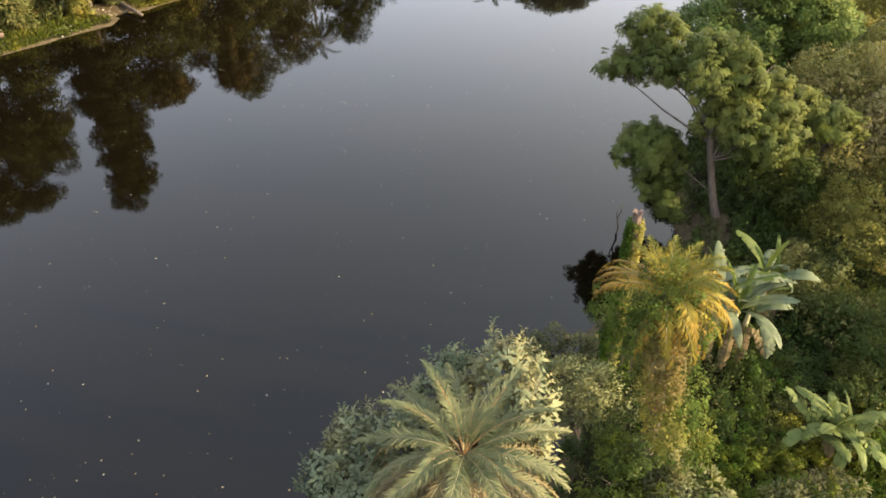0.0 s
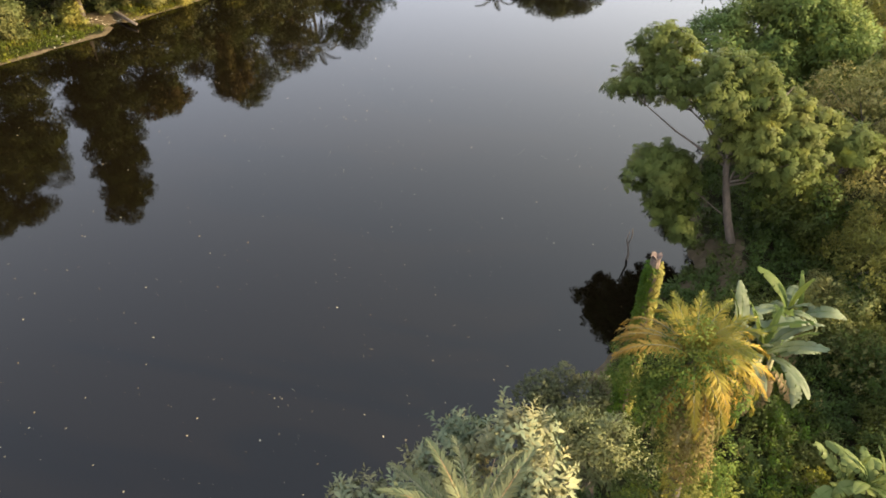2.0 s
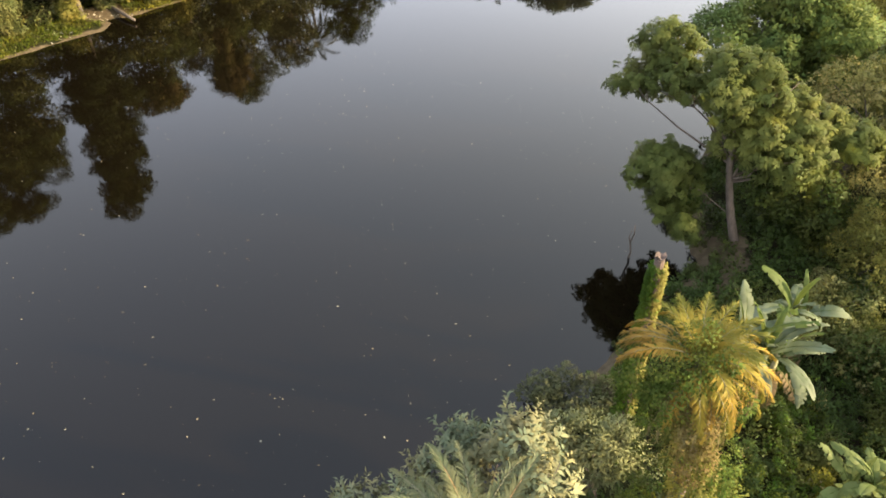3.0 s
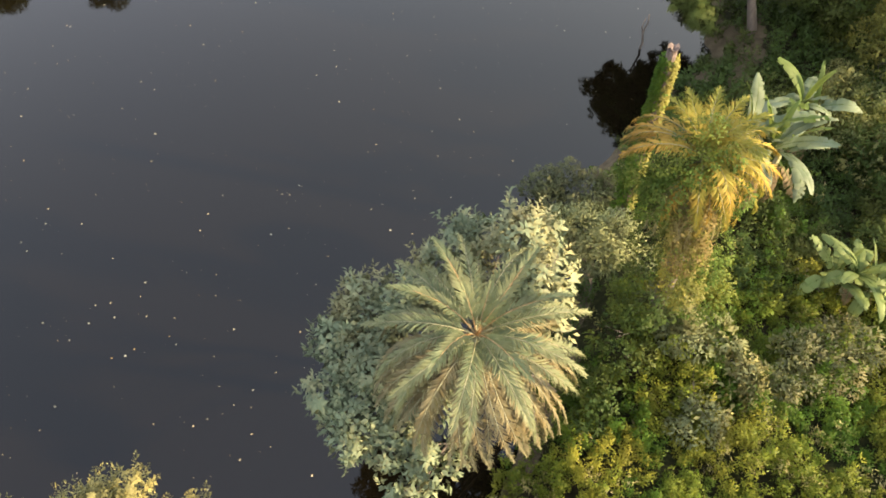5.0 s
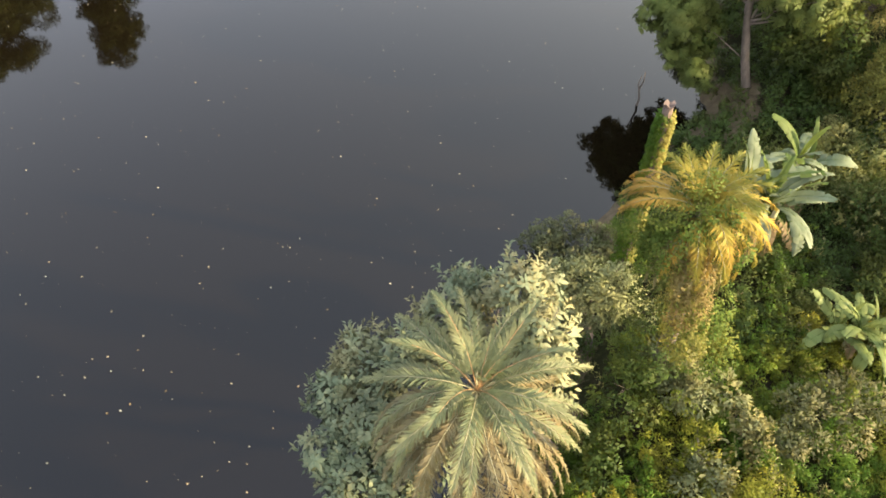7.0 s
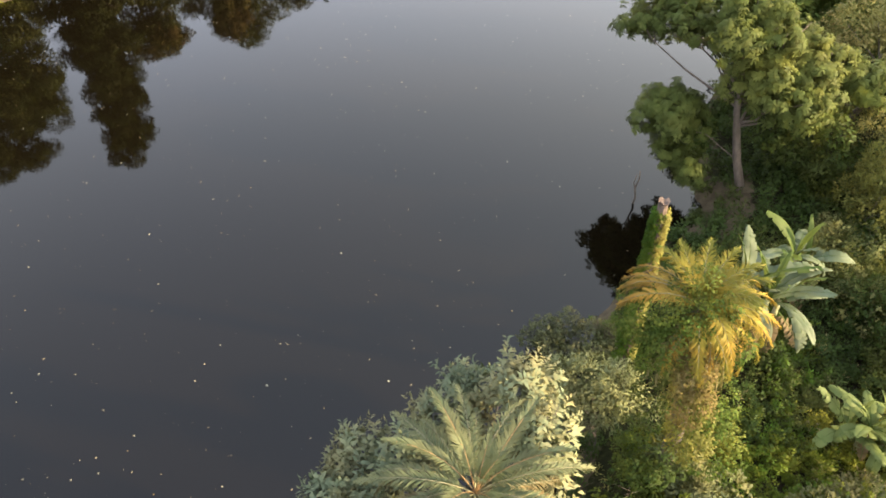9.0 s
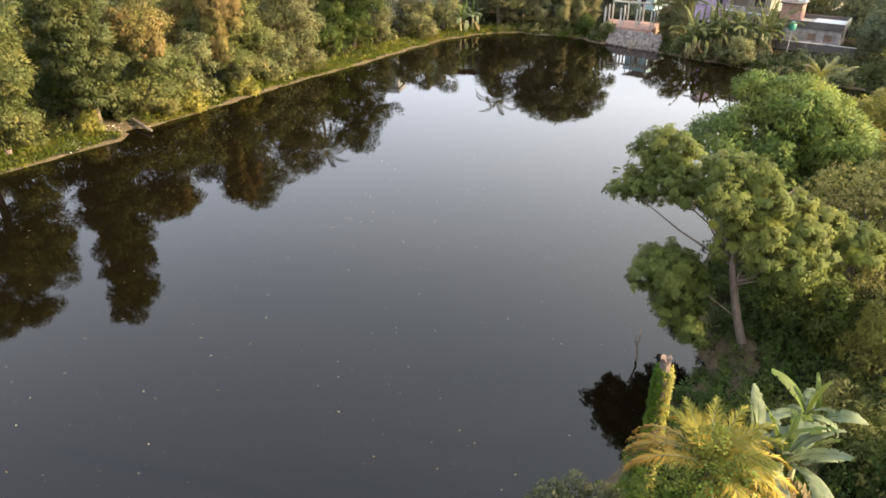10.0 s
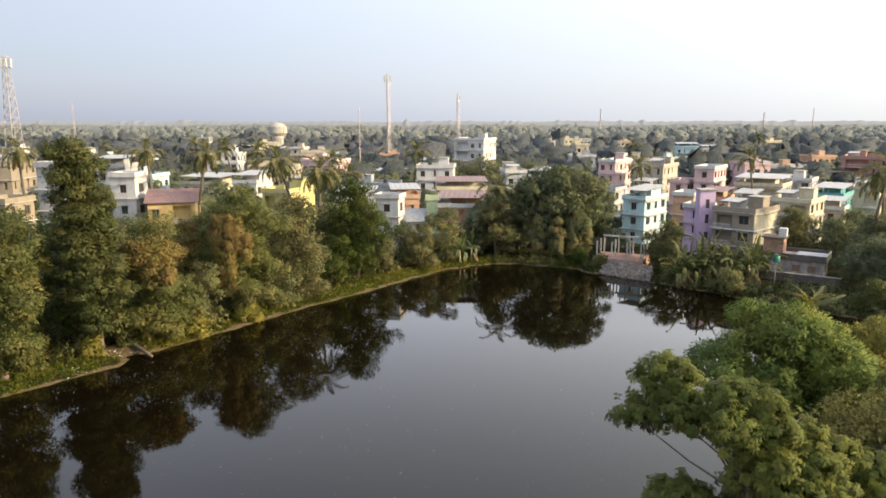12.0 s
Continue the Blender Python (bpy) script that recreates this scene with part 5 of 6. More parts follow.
bank_tree(23.6, 113.6, 2.4, 1.5, 4, LF_MID, "low green bush beside the rubble", 164, 0.05)
bank_tree(38.4, 98.4, 3.0, 2.6, 5, LF_OLIVE, "brownish-green bush hanging over the water", 165, 0.05)
bank_tree(57.0, 95.0, 7.6, 4.6, 8, LF_TOWN, "olive tree at the pond's far corner", 166, 0.1)
bank_tree(62.0, 103.0, 10.0, 4.6, 8, LF_TOWN, "green tree behind the low shed", 167, 0.15)
bank_tree(63.0, 90.0, 9.5, 5.0, 8, LF_MID, "leafy green tree on the far bank", 168, 0.1)
bank_tree(53.0, 88.5, 3.4, 3.0, 5, LF_MID, "leafy thicket at the pond's corner", 169, 0.05)
bank_tree(59.0, 83.0, 5.0, 3.6, 6, LF_OLIVE, "low olive thicket at the corner", 170, 0.05)
bank_tree(57.5, 120.0, 9.0, 3.8, 7, LF_OLIVE, "dull green tree between houses", 171, 0.15)

# coconut palms and banana-like palms
coco = [frond_mesh(R, 4.2, radians(70), radians(70), 44, 0.9, 0.1, LF_OLIVE), frond_mesh(R, 4.7, radians(35), radians(95), 48, 0.95, 0.1, LF_OLIVE, 0.15, 0.3, 0.12, 0.3),
        frond_mesh(R, 4.7, radians(0), radians(85), 48, 0.95, 0.1, LF_COLUMN, 0.15, 0.1, 0.1, 0.5), frond_mesh(R, 3.8, radians(-35), radians(45), 40, 0.85, 0.1, LF_RUST, 0.2, 0.0, 0.1, 0.6)]
for i, (x, y, h) in enumerate(((-77, 128, 17.5), (-59, 138, 17), (-42.5, 119, 17.4), (-26.0, 113, 16.6), (-21.0, 110, 15.2), (7.7, 124.8, 11.6), (60.0, 103, 15.9), (66.5, 112, 14))):
    rr = np.random.default_rng(180 + i)
    fr = [(0, k * 90 + rr.uniform(0, 40), 0) for k in range(4)] + [(1, k * 40 + rr.uniform(-9, 9), rr.uniform(-10, 10)) for k in range(9)] + [(2, k * 45 + rr.uniform(-9, 9), rr.uniform(-10, 10)) for k in range(8)] + [(3, k * 120 + rr.uniform(0, 60), 0) for k in range(3)]
    palm((x, y, gz(x, y)), "tall coconut palm with arching fronds among houses", [(0, 0, -0.2), (rr.normal() * 0.5, 0, h * 0.5), (rr.normal() * 1.0, 0, h)], 0.2, coco, fr, 190 + i, name="coconut_palm")
rng = np.random.default_rng(187)
for i in range(16):
    y = 150 + 190 * rng.random() ** 1.4
    x = rng.uniform(-0.6, 0.62) * y
    h = rng.uniform(11, 16)
    fr = [(k % 3, k * 33 + rng.uniform(-9, 9), rng.uniform(-10, 10)) for k in range(16)]
    palm((x, y, gz(x, y)), "slender coconut palm rising from the town's gardens", [(0, 0, -0.2), (rng.normal() * 0.5, 0, h * 0.5), (rng.normal() * 1.0, 0, h)], 0.18, coco, fr, 600 + i, name="coconut_palm")
for i, (x, y, h) in enumerate(((33.6, 102.6, 2.4), (36.2, 103.6, 2.0), (39.6, 102.2, 3.0), (42.6, 101.8, 2.6), (38.0, 105.0, 3.2), (45.0, 104.5, 2.4))):
    banana((x, y, gz(x, y)), "dusty banana plants with drooping leaves on the far bank", [(0, 0, h * 1.05, 10), (0.9, 0.6, h * 0.85, 8), (-0.8, 0.3, h * 0.7, 7)], 200 + i, 2.2, dry=3, blade=LF_COLUMN, slim=0.75, torn=0.8)
for i, (x, y) in enumerate(((1.2, 117.8), (3.2, 119.4), (-1.0, 119.5))):
    banana((x, y, gz(x, y)), "banana plants at the pond corner", [(0, 0, 2.2, 7), (0.7, 0.5, 1.8, 5)], 210 + i, 1.5, dry=1)

# grass and weeds along the far shores
def shore_grass(label, name, mat, seed, d0, d1, dens, L, W, zone):
    rng = np.random.default_rng(seed)
    m = int(120 * 120 * dens)
    x, y = rng.uniform(-60, 60, m), rng.uniform(40, 135, m)
    ins, d = inside_and_distance(x, y)
    ok = ~ins & (np.hypot(x + 34.6, y - 72.0) > 2.3) & (d > d0 + 0.5 * np.sin(x * 0.8) * np.sin(y * 0.9)) & (d < d1) & zone(x, y) & (np.sin(x * 0.5 + y * 0.3) + np.sin(y * 0.7 - x * 0.2) + rng.normal(size=m) * 0.6 > -1.8)
    x, y = x[ok], y[ok]
    P = np.stack([x, y, ground_height(x, y) + 0.05], 1)
    U = np.tile(np.array([[0, 0, 1.0]]), (len(x), 1))
    tagged(new(name, leaves_mesh(name, [clumps(rng, P, U, 6, 0.3, L, W, -0.5, 0.8, 0.3)], mat, True)), label, "grass", "", "stuff")


shore_grass("dense short grass at the water's edge", "grass", LF_COVER, 224, 0.3, 4.0, 24, 0.17, 0.07, lambda x, y: (x < 20) & (y > 50))
shore_grass("short sunlit grass and weeds along the shore", "grass", LF_MID, 221, 0.9, 4.5, 2.4, 0.3, 0.1, lambda x, y: y > 55)
shore_grass("yellow-green weeds on the pond bank", "weeds", LF_YEL, 222, 1.6, 5.5, 1.0, 0.42, 0.14, lambda x, y: x < 0)
shore_grass("dark weeds at the far bank", "weeds", LF_DEEP, 223, 0.2, 7, 1.6, 0.5, 0.16, lambda x, y: (x > 6) & (y > 84))

# undergrowth under the bank trees
cover("leafy green undergrowth below the bank trees", "undergrowth", LF_MID, 225, (-60, 4, 58, 122), 0.6, 11, 0.5, 0.3, 0.17, lambda x, y, p, d: (d > 3.6) & (d < 15) & (p > -0.4), 2.2)
cover("olive scrub below the bank trees", "undergrowth", LF_OLIVE, 226, (-60, 4, 58, 122), 0.6, 11, 0.5, 0.3, 0.16, lambda x, y, p, d: (d > 4.2) & (d < 15) & (p <= -0.4), 2.6)
cover("olive scrub along the far bank", "undergrowth", LF_OLIVE, 227, (6, 66, 84, 122), 1.3, 12, 0.5, 0.3, 0.16, lambda x, y, p, d: (d > 0.3) & (d < 11) & ~((np.abs(x - 27) < 5) & (y > 104)) & ~((np.abs(x - 49) < 8) & (y > 100)), 1.6)

# ---------------------------------------------------------------- houses
def facade(M, w, z0, z1, openings, xf):
    """A wall face of width w with openings (x0, x1, za, zb), each with a reveal 0.15 deep; xf maps (x, depth, z)."""
    xs = sorted({-w / 2, w / 2, *[o[0] for o in openings], *[o[1] for o in openings]})
    zs = sorted({z0, z1, *[o[2] for o in openings], *[o[3] for o in openings]})
    for a, b in zip(xs, xs[1:]):
        for c, d in zip(zs, zs[1:]):
            mx, mz = (a + b) / 2, (c + d) / 2
            if any(o[0] < mx < o[1] and o[2] < mz < o[3] for o in openings):
                continue
            M.quad(xf(a, 0, c), xf(b, 0, c), xf(b, 0, d), xf(a, 0, d))
    for a, b, c, d, *deep in openings:
        e = deep[0] if deep else 0.18
        if deep:
            M.quad(xf(a, e, c), xf(b, e, c), xf(b, e, d), xf(a, e, d))
        M.quad(xf(a, 0, c), xf(a, 0, d), xf(a, e, d), xf(a, e, c))
        M.quad(xf(b, 0, d), xf(b, 0, c), xf(b, e, c), xf(b, e, d))
        M.quad(xf(a, 0, d), xf(b, 0, d), xf(b, e, d), xf(a, e, d))
        M.quad(xf(b, 0, c), xf(a, 0, c), xf(a, e, c), xf(b, e, c))


def window_meshes(w, h):
    f = Mesh()
    t = 0.06
    for x0, x1, z0, z1 in ((-w / 2, w / 2, 0, t), (-w / 2, w / 2, h - t, h), (-w / 2, -w / 2 + t, t, h - t), (w / 2 - t, w / 2, t, h - t), (-t / 2, t / 2, t, h - t)):
        f.box(x0, x1, 0.0, 0.06, z0, z1)
    hood = box_mesh("hood", CONCRETE, -w / 2 - 0.2, w / 2 + 0.2, -0.55, -0.103, h + 0.1, h + 0.18)
    return f.mesh("window", WOOD), box_mesh("pane", GLASS, -w / 2 + t, w / 2 - t, 0.03, 0.05, t, h - t), hood


WIN = {"small": (1.1, 1.3, *window_meshes(1.1, 1.3)), "large": (1.6, 1.4, *window_meshes(1.6, 1.4)), "slim": (0.6, 1.5, *window_meshes(0.6, 1.5)), "door": (1.0, 2.1, *window_meshes(1.0, 2.1))}


def house(x, y, w, d, h, rot, paint, roof, label, seed, trim="white", far=False):
    rng = np.random.default_rng(seed)
    t = thing("house", Matrix.Translation((x, y, gz(x, y) - 0.1)) @ pose(0, 0, 0, 0, 0, rot), label, "house")
    body = h - {"flat": 0.85, "tin": 2.4, "tin_red": 2.2, "gable": 2.0}[roof]
    floors = max(1, round(body / 3.1))
    st = body / floors
    M = Mesh()
    kinds = ["small", "large"] if rng.random() < 0.5 else ["small", "slim"]
    faces = ((w, lambda a, e, z: (a, -d / 2 + e, z), 0, (0, -d / 2)), (d, lambda a, e, z: (w / 2 - e, a, z), 90, (w / 2, 0)),
             (w, lambda a, e, z: (-a, d / 2 - e, z), 180, (0, d / 2)), (d, lambda a, e, z: (-w / 2 + e, -a, z), 270, (-w / 2, 0)))
    wins = []
    bal = rng.choice([-1, 1]) * w * 0.22
    for fi, (fw, xf, turn, _) in enumerate(faces):
        ops = []
        if fi != 2 and not (far and fi == 3):
            n = max(1, int(fw / 2.3))
            log = None
            if fi == 0 and w > 5 and floors > 1 and not far:
                log = (bal - w * 0.2, bal + w * 0.2)
                for fl in range(1, floors):
                    ops.append((*log, fl * st + 0.25, (fl + 1) * st - 0.45, 1.3))
            for fl in range(floors):
                for j in range(n):
                    if log and fl > 0 and log[0] - 0.9 < -fw / 2 + fw * (j + 0.5) / n < log[1] + 0.9:
                        continue
                    kind = kinds[(j + fi) % 2]
                    if fl == 0 and fi == 0 and j == n // 2:
                        kind = "door"
                    elif rng.random() < 0.12:
                        continue
                    ww, hh = WIN[kind][:2]
                    if fw / n < ww + 0.5:
                        kind = "slim"
                        ww, hh = WIN[kind][:2]
                    cx = -fw / 2 + fw * (j + 0.5) / n
                    zb = fl * st + (0.1 if kind == "door" else min(0.95, st - hh - 0.4))
                    ops.append((cx - ww / 2, cx + ww / 2, zb, zb + hh))
                    wins.append((kind, xf(cx, 0.1, zb), turn))
        facade(M, fw, 0.0, body, ops, xf)
    part("wall", M.mesh("wall", PAINT[paint]), t)
    for kind, p, turn in wins:
        wo = part("door" if kind == "door" else "window", WIN[kind][2], t, "", Matrix.Translation(p) @ pose(0, 0, 0, 0, 0, turn))
        part("pane", WIN[kind][3], wo)
        if kind != "door" and not far:
            part("hood", WIN[kind][4], wo)
    for fl in range(1, floors + 1):
        z = fl * st
        if fl < floors:
            B = Mesh().box(-w / 2 - 0.35, w / 2 + 0.35, -d / 2 - 0.35, -d / 2 - 0.003, z - 0.06, z + 0.1).box(w / 2 + 0.003, w / 2 + 0.35, -d / 2, d / 2, z - 0.06, z + 0.1)
            part("sunshade", B.mesh("sunshade", PAINT[trim] if rng.random() < 0.6 else CONCRETE), t)
    part("roof_slab", box_mesh("roof_slab", CONCRETE, -w / 2 - 0.3, w / 2 + 0.3, -d / 2 - 0.3, d / 2 + 0.3, body, body + 0.15), t)
    if floors > 1 and w > 5 and not far:
        for fl in range(1, floors):
            z = fl * st + 0.1
            B = Mesh().box(bal - w * 0.22, bal + w * 0.22, -d / 2 - 1.0, -d / 2 - 0.36, z - 0.12, z)
            B.box(bal - w * 0.22, bal + w * 0.22, -d / 2 - 1.0, -d / 2 - 0.93, z + 0.75, z + 0.85)
            nb = 9
            for k in range(nb):
                bx = bal - w * 0.22 + (w * 0.44 - 0.07) * k / (nb - 1)
                B.box(bx, bx + 0.07, -d / 2 - 0.99, -d / 2 - 0.94, z, z + 0.75)
            part("balcony", B.mesh("balcony", PAINT[trim]), t)
    zr = body + 0.15
    if roof != "gable":
        th, ph = 0.14, 0.7
        part("parapet", Mesh().box(-w / 2 - 0.2, w / 2 + 0.2, -d / 2 - 0.2, -d / 2 - 0.2 + th, zr, zr + ph).box(-w / 2 - 0.2, w / 2 + 0.2, d / 2 + 0.2 - th, d / 2 + 0.2, zr, zr + ph)
             .box(-w / 2 - 0.2, -w / 2 - 0.2 + th, -d / 2 - 0.2 + th, d / 2 + 0.2 - th, zr, zr + ph).box(w / 2 + 0.2 - th, w / 2 + 0.2, -d / 2 - 0.2 + th, d / 2 + 0.2 - th, zr, zr + ph).mesh("parapet", PAINT[paint] if rng.random() < 0.6 else PAINT[trim]), t)
    if roof == "flat" and w > 4.5:
        sx = rng.choice([-1, 1]) * w * 0.2
        sr = part("stair_room", box_mesh("stair_room", PAINT[paint], sx - 1.2, sx + 1.2, d * 0.05, d * 0.05 + 2.6, zr, zr + 2.1), t)
        part("canopy", box_mesh("canopy", CONCRETE, sx - 1.4, sx + 1.4, d * 0.05 - 0.25, d * 0.05 + 2.8, zr + 2.1, zr + 2.22), sr)
        tk = Mesh().tube([(-sx, d * 0.2, zr), (-sx, d * 0.2, zr + 1.0), (-sx, d * 0.2, zr + 1.2)], [0.5, 0.5, 0.2], 12)
        part("water_tank", tk.mesh("water_tank", TANK_BLACK, True), t, "black plastic roof tank")
        if rng.random() < 0.6 and not far:
            S = Mesh()
            for i in range(8):
                a, b = -w * 0.42 + i * 0.4, -w * 0.42 + (i + 1) * 0.4
                S.quad((a, -d * 0.4, zr + 1.5 + 0.04 * (i % 2)), (b, -d * 0.4, zr + 1.54 - 0.04 * (i % 2)), (b, 0, zr + 1.9 - 0.04 * (i % 2)), (a, 0, zr + 1.86 + 0.04 * (i % 2)))
            sd = part("lean_to", S.mesh("lean_to", TIN), t, "small tin lean-to on the roof")
            part("screen", box_mesh("screen", PAINT[trim], -w * 0.42 + 0.1, -w * 0.42 + 3.0, -0.1, 0.0, zr, zr + 1.86), sd)
    elif roof in ("tin", "tin_red"):
        m = TIN if roof == "tin" else TIN_RED
        S = Mesh()
        n = max(8, int(w / 0.45))
        for i in range(n):
            a, b = -w / 2 - 0.3 + (w + 0.6) * i / n, -w / 2 - 0.3 + (w + 0.6) * (i + 1) / n
            zc = 0.05 * (i % 2)
            S.quad((a, -d / 2 - 0.4, zr + 1.75 + zc), (b, -d / 2 - 0.4, zr + 1.8 - zc), (b, d / 2 + 0.2, zr + 2.25 - zc), (a, d / 2 + 0.2, zr + 2.2 + zc))
        part("tin_roof", S.mesh("tin_roof", m), t, "corrugated sheet roof on posts")
        for px in (-w / 2 + 0.1, 0, w / 2 - 0.2):
            for py in (-d / 2 + 0.1, d / 2 - 0.2):
                part("roof_post", box_mesh("roof_post", CONCRETE, px, px + 0.12, py, py + 0.12, zr, zr + 1.8 + 0.42 * (py > 0)), t)
        part("roof_room", box_mesh("roof_room", PAINT[paint], -w * 0.3, w * 0.25, 0, d / 2 - 0.3, zr, zr + 1.9), t)
    elif roof == "gable":
        S = Mesh()
        o = 0.5
        for sgn in (-1, 1):
            S.quad((-w / 2 - o, sgn * (d / 2 + o), zr), (w / 2 + o, sgn * (d / 2 + o), zr), (w / 2 + o, 0, zr + 1.85), (-w / 2 - o, 0, zr + 1.85))
            S.quad((-w / 2 - o, sgn * (d / 2 + o), zr - 0.1), (w / 2 + o, sgn * (d / 2 + o), zr - 0.1), (w / 2 + o, 0, zr + 1.75), (-w / 2 - o, 0, zr + 1.75))
            S.quad((-w / 2 - o, sgn * (d / 2 + o), zr - 0.1), (w / 2 + o, sgn * (d / 2 + o), zr - 0.1), (w / 2 + o, sgn * (d / 2 + o), zr), (-w / 2 - o, sgn * (d / 2 + o), zr))
        part("roof", S.mesh("roof", TIN_RED if paint == "ochre" else TIN), t)
        G = Mesh()
        for sx in (-w / 2, w / 2):
            G.q.append(tuple(range(len(G.v), len(G.v) + 3)))
            G.v += [(sx, -d / 2, zr), (sx, d / 2, zr), (sx, 0, zr + 1.7)]
        part("gable", G.mesh("gable", PAINT[paint]), t)
    return t


HOUSES = [
    (-64.8, 102.8, 4.2, 5.6, 12.1, -8, "grey_brown", "flat", "two-storey beige plastered house with deep balconies"),
    (-59.8, 108.0, 4.2, 4.0, 17.1, -6, "pale_grey", "flat", "tall pale grey house with small square windows"),
    (-90.5, 145.0, 5.0, 10.0, 15.1, 5, "grey_brown", "flat", "dusty beige house with an unfinished open roof storey"),
    (-53.8, 118.0, 4.2, 4.0, 14.7, -4, "white", "flat", "white three-storey house with brown windows"),
    (-68.7, 145.0, 6.0, 6.0, 16.1, 0, "pale_grey", "tin", "grey house with a low tin roof shed"),
    (-46.4, 118.0, 7.2, 8.0, 11.8, 14, "ochre", "gable", "ochre yellow house with a sloping tiled roof"),
    (-44.1, 156.5, 5.2, 9.0, 12.0, -8, "white", "tin", "white house with a pinkish tin roof"),
    (-29.2, 126.5, 5.2, 9.0, 11.6, -18, "yellow", "flat", "bright yellow two-storey house with a roof balustrade"),
    (-19.5, 144.0, 7.4, 8.0, 9.7, 0, "pale_grey", "tin", "grey house with a low pale tin roof"),
    (-11.2, 126.0, 4.2, 4.0, 10.5, -12, "white", "flat", "narrow white house with a covered balcony"),
    (-10.2, 147.5, 5.5, 9.0, 9.9, 8, "orange", "tin", "brick-coloured house with a blue-grey tin roof"),
    (-7.4, 129.5, 5.2, 7.0, 7.3, 6, "white", "gable", "low white house with a sloping tin roof"),
    (-3.8, 128.9, 2.0, 1.8, 9.8, 0, "green", "flat", "slim pale green stair tower with arched windows"),
    (2.7, 135.5, 10.7, 9.0, 9.2, -4, "orange", "tin_red", "orange house with a maroon tin roof over its terrace"),
    (1.7, 159.5, 10.8, 9.0, 10.3, 3, "cream", "tin_red", "cream house with a dark overhanging tin roof"),
    (7.4, 242.0, 10.2, 14.0, 17.4, -20, "white", "flat", "large stepped white house above the trees"),
    (14.6, 174.5, 4.9, 9.0, 11.5, 5, "pale_grey", "flat", "plain grey-green concrete house"),
    (48.6, 275.0, 4.7, 10.0, 14.5, 0, "cream", "flat", "pale yellow tower house with a flat canopy"),
    (44.2, 195.5, 4.7, 11.0, 12.8, -36, "pink", "flat", "salmon pink house with an arched roof room"),
    (37.0, 137.5, 4.5, 9.0, 10.7, -42, "sky_blue", "tin", "sky-blue three-storey house with white bands"),
    (54.4, 187.5, 5.0, 11.0, 12.1, -36, "beige", "flat", "beige house with a flat roof"),
    (49.2, 149.3, 4.2, 6.6, 8.5, -36, "orange", "flat", "orange plastered house with brown windows"),
    (43.5, 126.0, 4.2, 4.0, 8.8, -36, "lilac", "flat", "lilac house with a tall stair tower"),
    (62.1, 173.0, 4.5, 10.0, 12.4, -36, "pink", "flat", "pink house with a roof room"),
    (48.9, 119.5, 6.8, 9.0, 9.1, -46, "grey_brown", "flat", "weathered grey-brown house with a bright cream end wall"),
    (71.4, 165.0, 9.9, 10.0, 10.7, -36, "cream", "tin", "cream house with a long pale tin roof"),
    (65.1, 135.5, 7.1, 9.0, 8.8, -42, "cream", "flat", "cream yellow two-storey house with deep balconies"),
    (83.3, 157.0, 5.8, 10.0, 9.2, -40, "teal", "tin", "teal house with a grey tin roof"),
    (135.2, 232.0, 15.8, 14.0, 12.0, -36, "brick_red", "flat", "brick-red terraced house with pale parapets"),
    (34.1, 154.6, 4.2, 5.3, 8.9, -36, "pale_grey", "flat", "plain grey concrete house among coloured ones"),
    (45.3, 168.0, 4.2, 4.0, 9.7, -36, "cream", "tin", "cream house under a pale tin roof"),
    (56.9, 176.2, 4.2, 8.3, 8.9, -36, "pink", "flat", "dusty pink house with a roof terrace"),
    (56.9, 154.0, 4.8, 8.0, 8.6, -36, "orange", "tin_red", "orange house with a maroon sheet roof"),
    (61.7, 149.3, 4.2, 6.6, 8.8, -36, "pale_grey", "tin", "grey house with a sheet-metal roof"),
    (89.0, 182.5, 5.4, 9.0, 8.7, -36, "white", "flat", "whitewashed house behind the cream one"),
    (74.7, 140.5, 4.2, 5.0, 8.3, -36, "beige", "tin", "beige house with a low tin roof"),
    (93.8, 162.5, 5.9, 9.0, 8.4, -36, "cream", "flat", "cream house with an open roof terrace"),
]

for i, row in enumerate(HOUSES):
    house(*row, 300 + i)
# slab over the sunward end, its lighter cream standing for sunlight
ew = bpy.data.objects["house.024"]
part("end_wall", box_mesh("end_wall", PAINT["cream"], HOUSES[24][2] / 2 + 0.004, HOUSES[24][2] / 2 + 0.05, -4.45, 4.45, 0.0, 8.4), ew, "cream end wall, sunlight put into its colour")
# taller stair tower of the lilac house, low dark shed, unfinished house
lt = thing("stair_tower", (43.4, 123.2, gz(43.4, 123.2)), "tall narrow lilac stair tower with slit windows", "tower")
part("wall", box_mesh("wall", PAINT["lilac"], -1.3, 1.3, -1.2, 1.2, -0.2, 11.2), lt)
part("cap", box_mesh("cap", CONCRETE, -1.5, 1.5, -1.4, 1.4, 11.2, 11.4), lt)
for zz in (2.6, 5.6, 8.2):
    wo = part("window", WIN["slim"][2], lt, "", pose(0, -1.24, zz))
    part("pane", WIN["slim"][3], wo)

sh = thing("shed", Matrix.Translation((51.4, 107.2, gz(51.4, 107.2))) @ pose(0, 0, 0, 0, 0, -34), "low flat-roofed shed, patchy plaster under a soot-black parapet", "shed")
SOOT = rough_mat("sooty_plaster", (0.035, 0.03, 0.028), (0.1, 0.085, 0.075), 0.7, 0.9, 0.01, None, 0, (0.06, 0.05, 0.05), 0.4)
PATCHY = rough_mat("patchy_plaster", (0.07, 0.06, 0.055), (0.4, 0.36, 0.34), 0.55, 0.9, 0.01, None, 0, (0.06, 0.05, 0.045), 0.5)
W = Mesh()
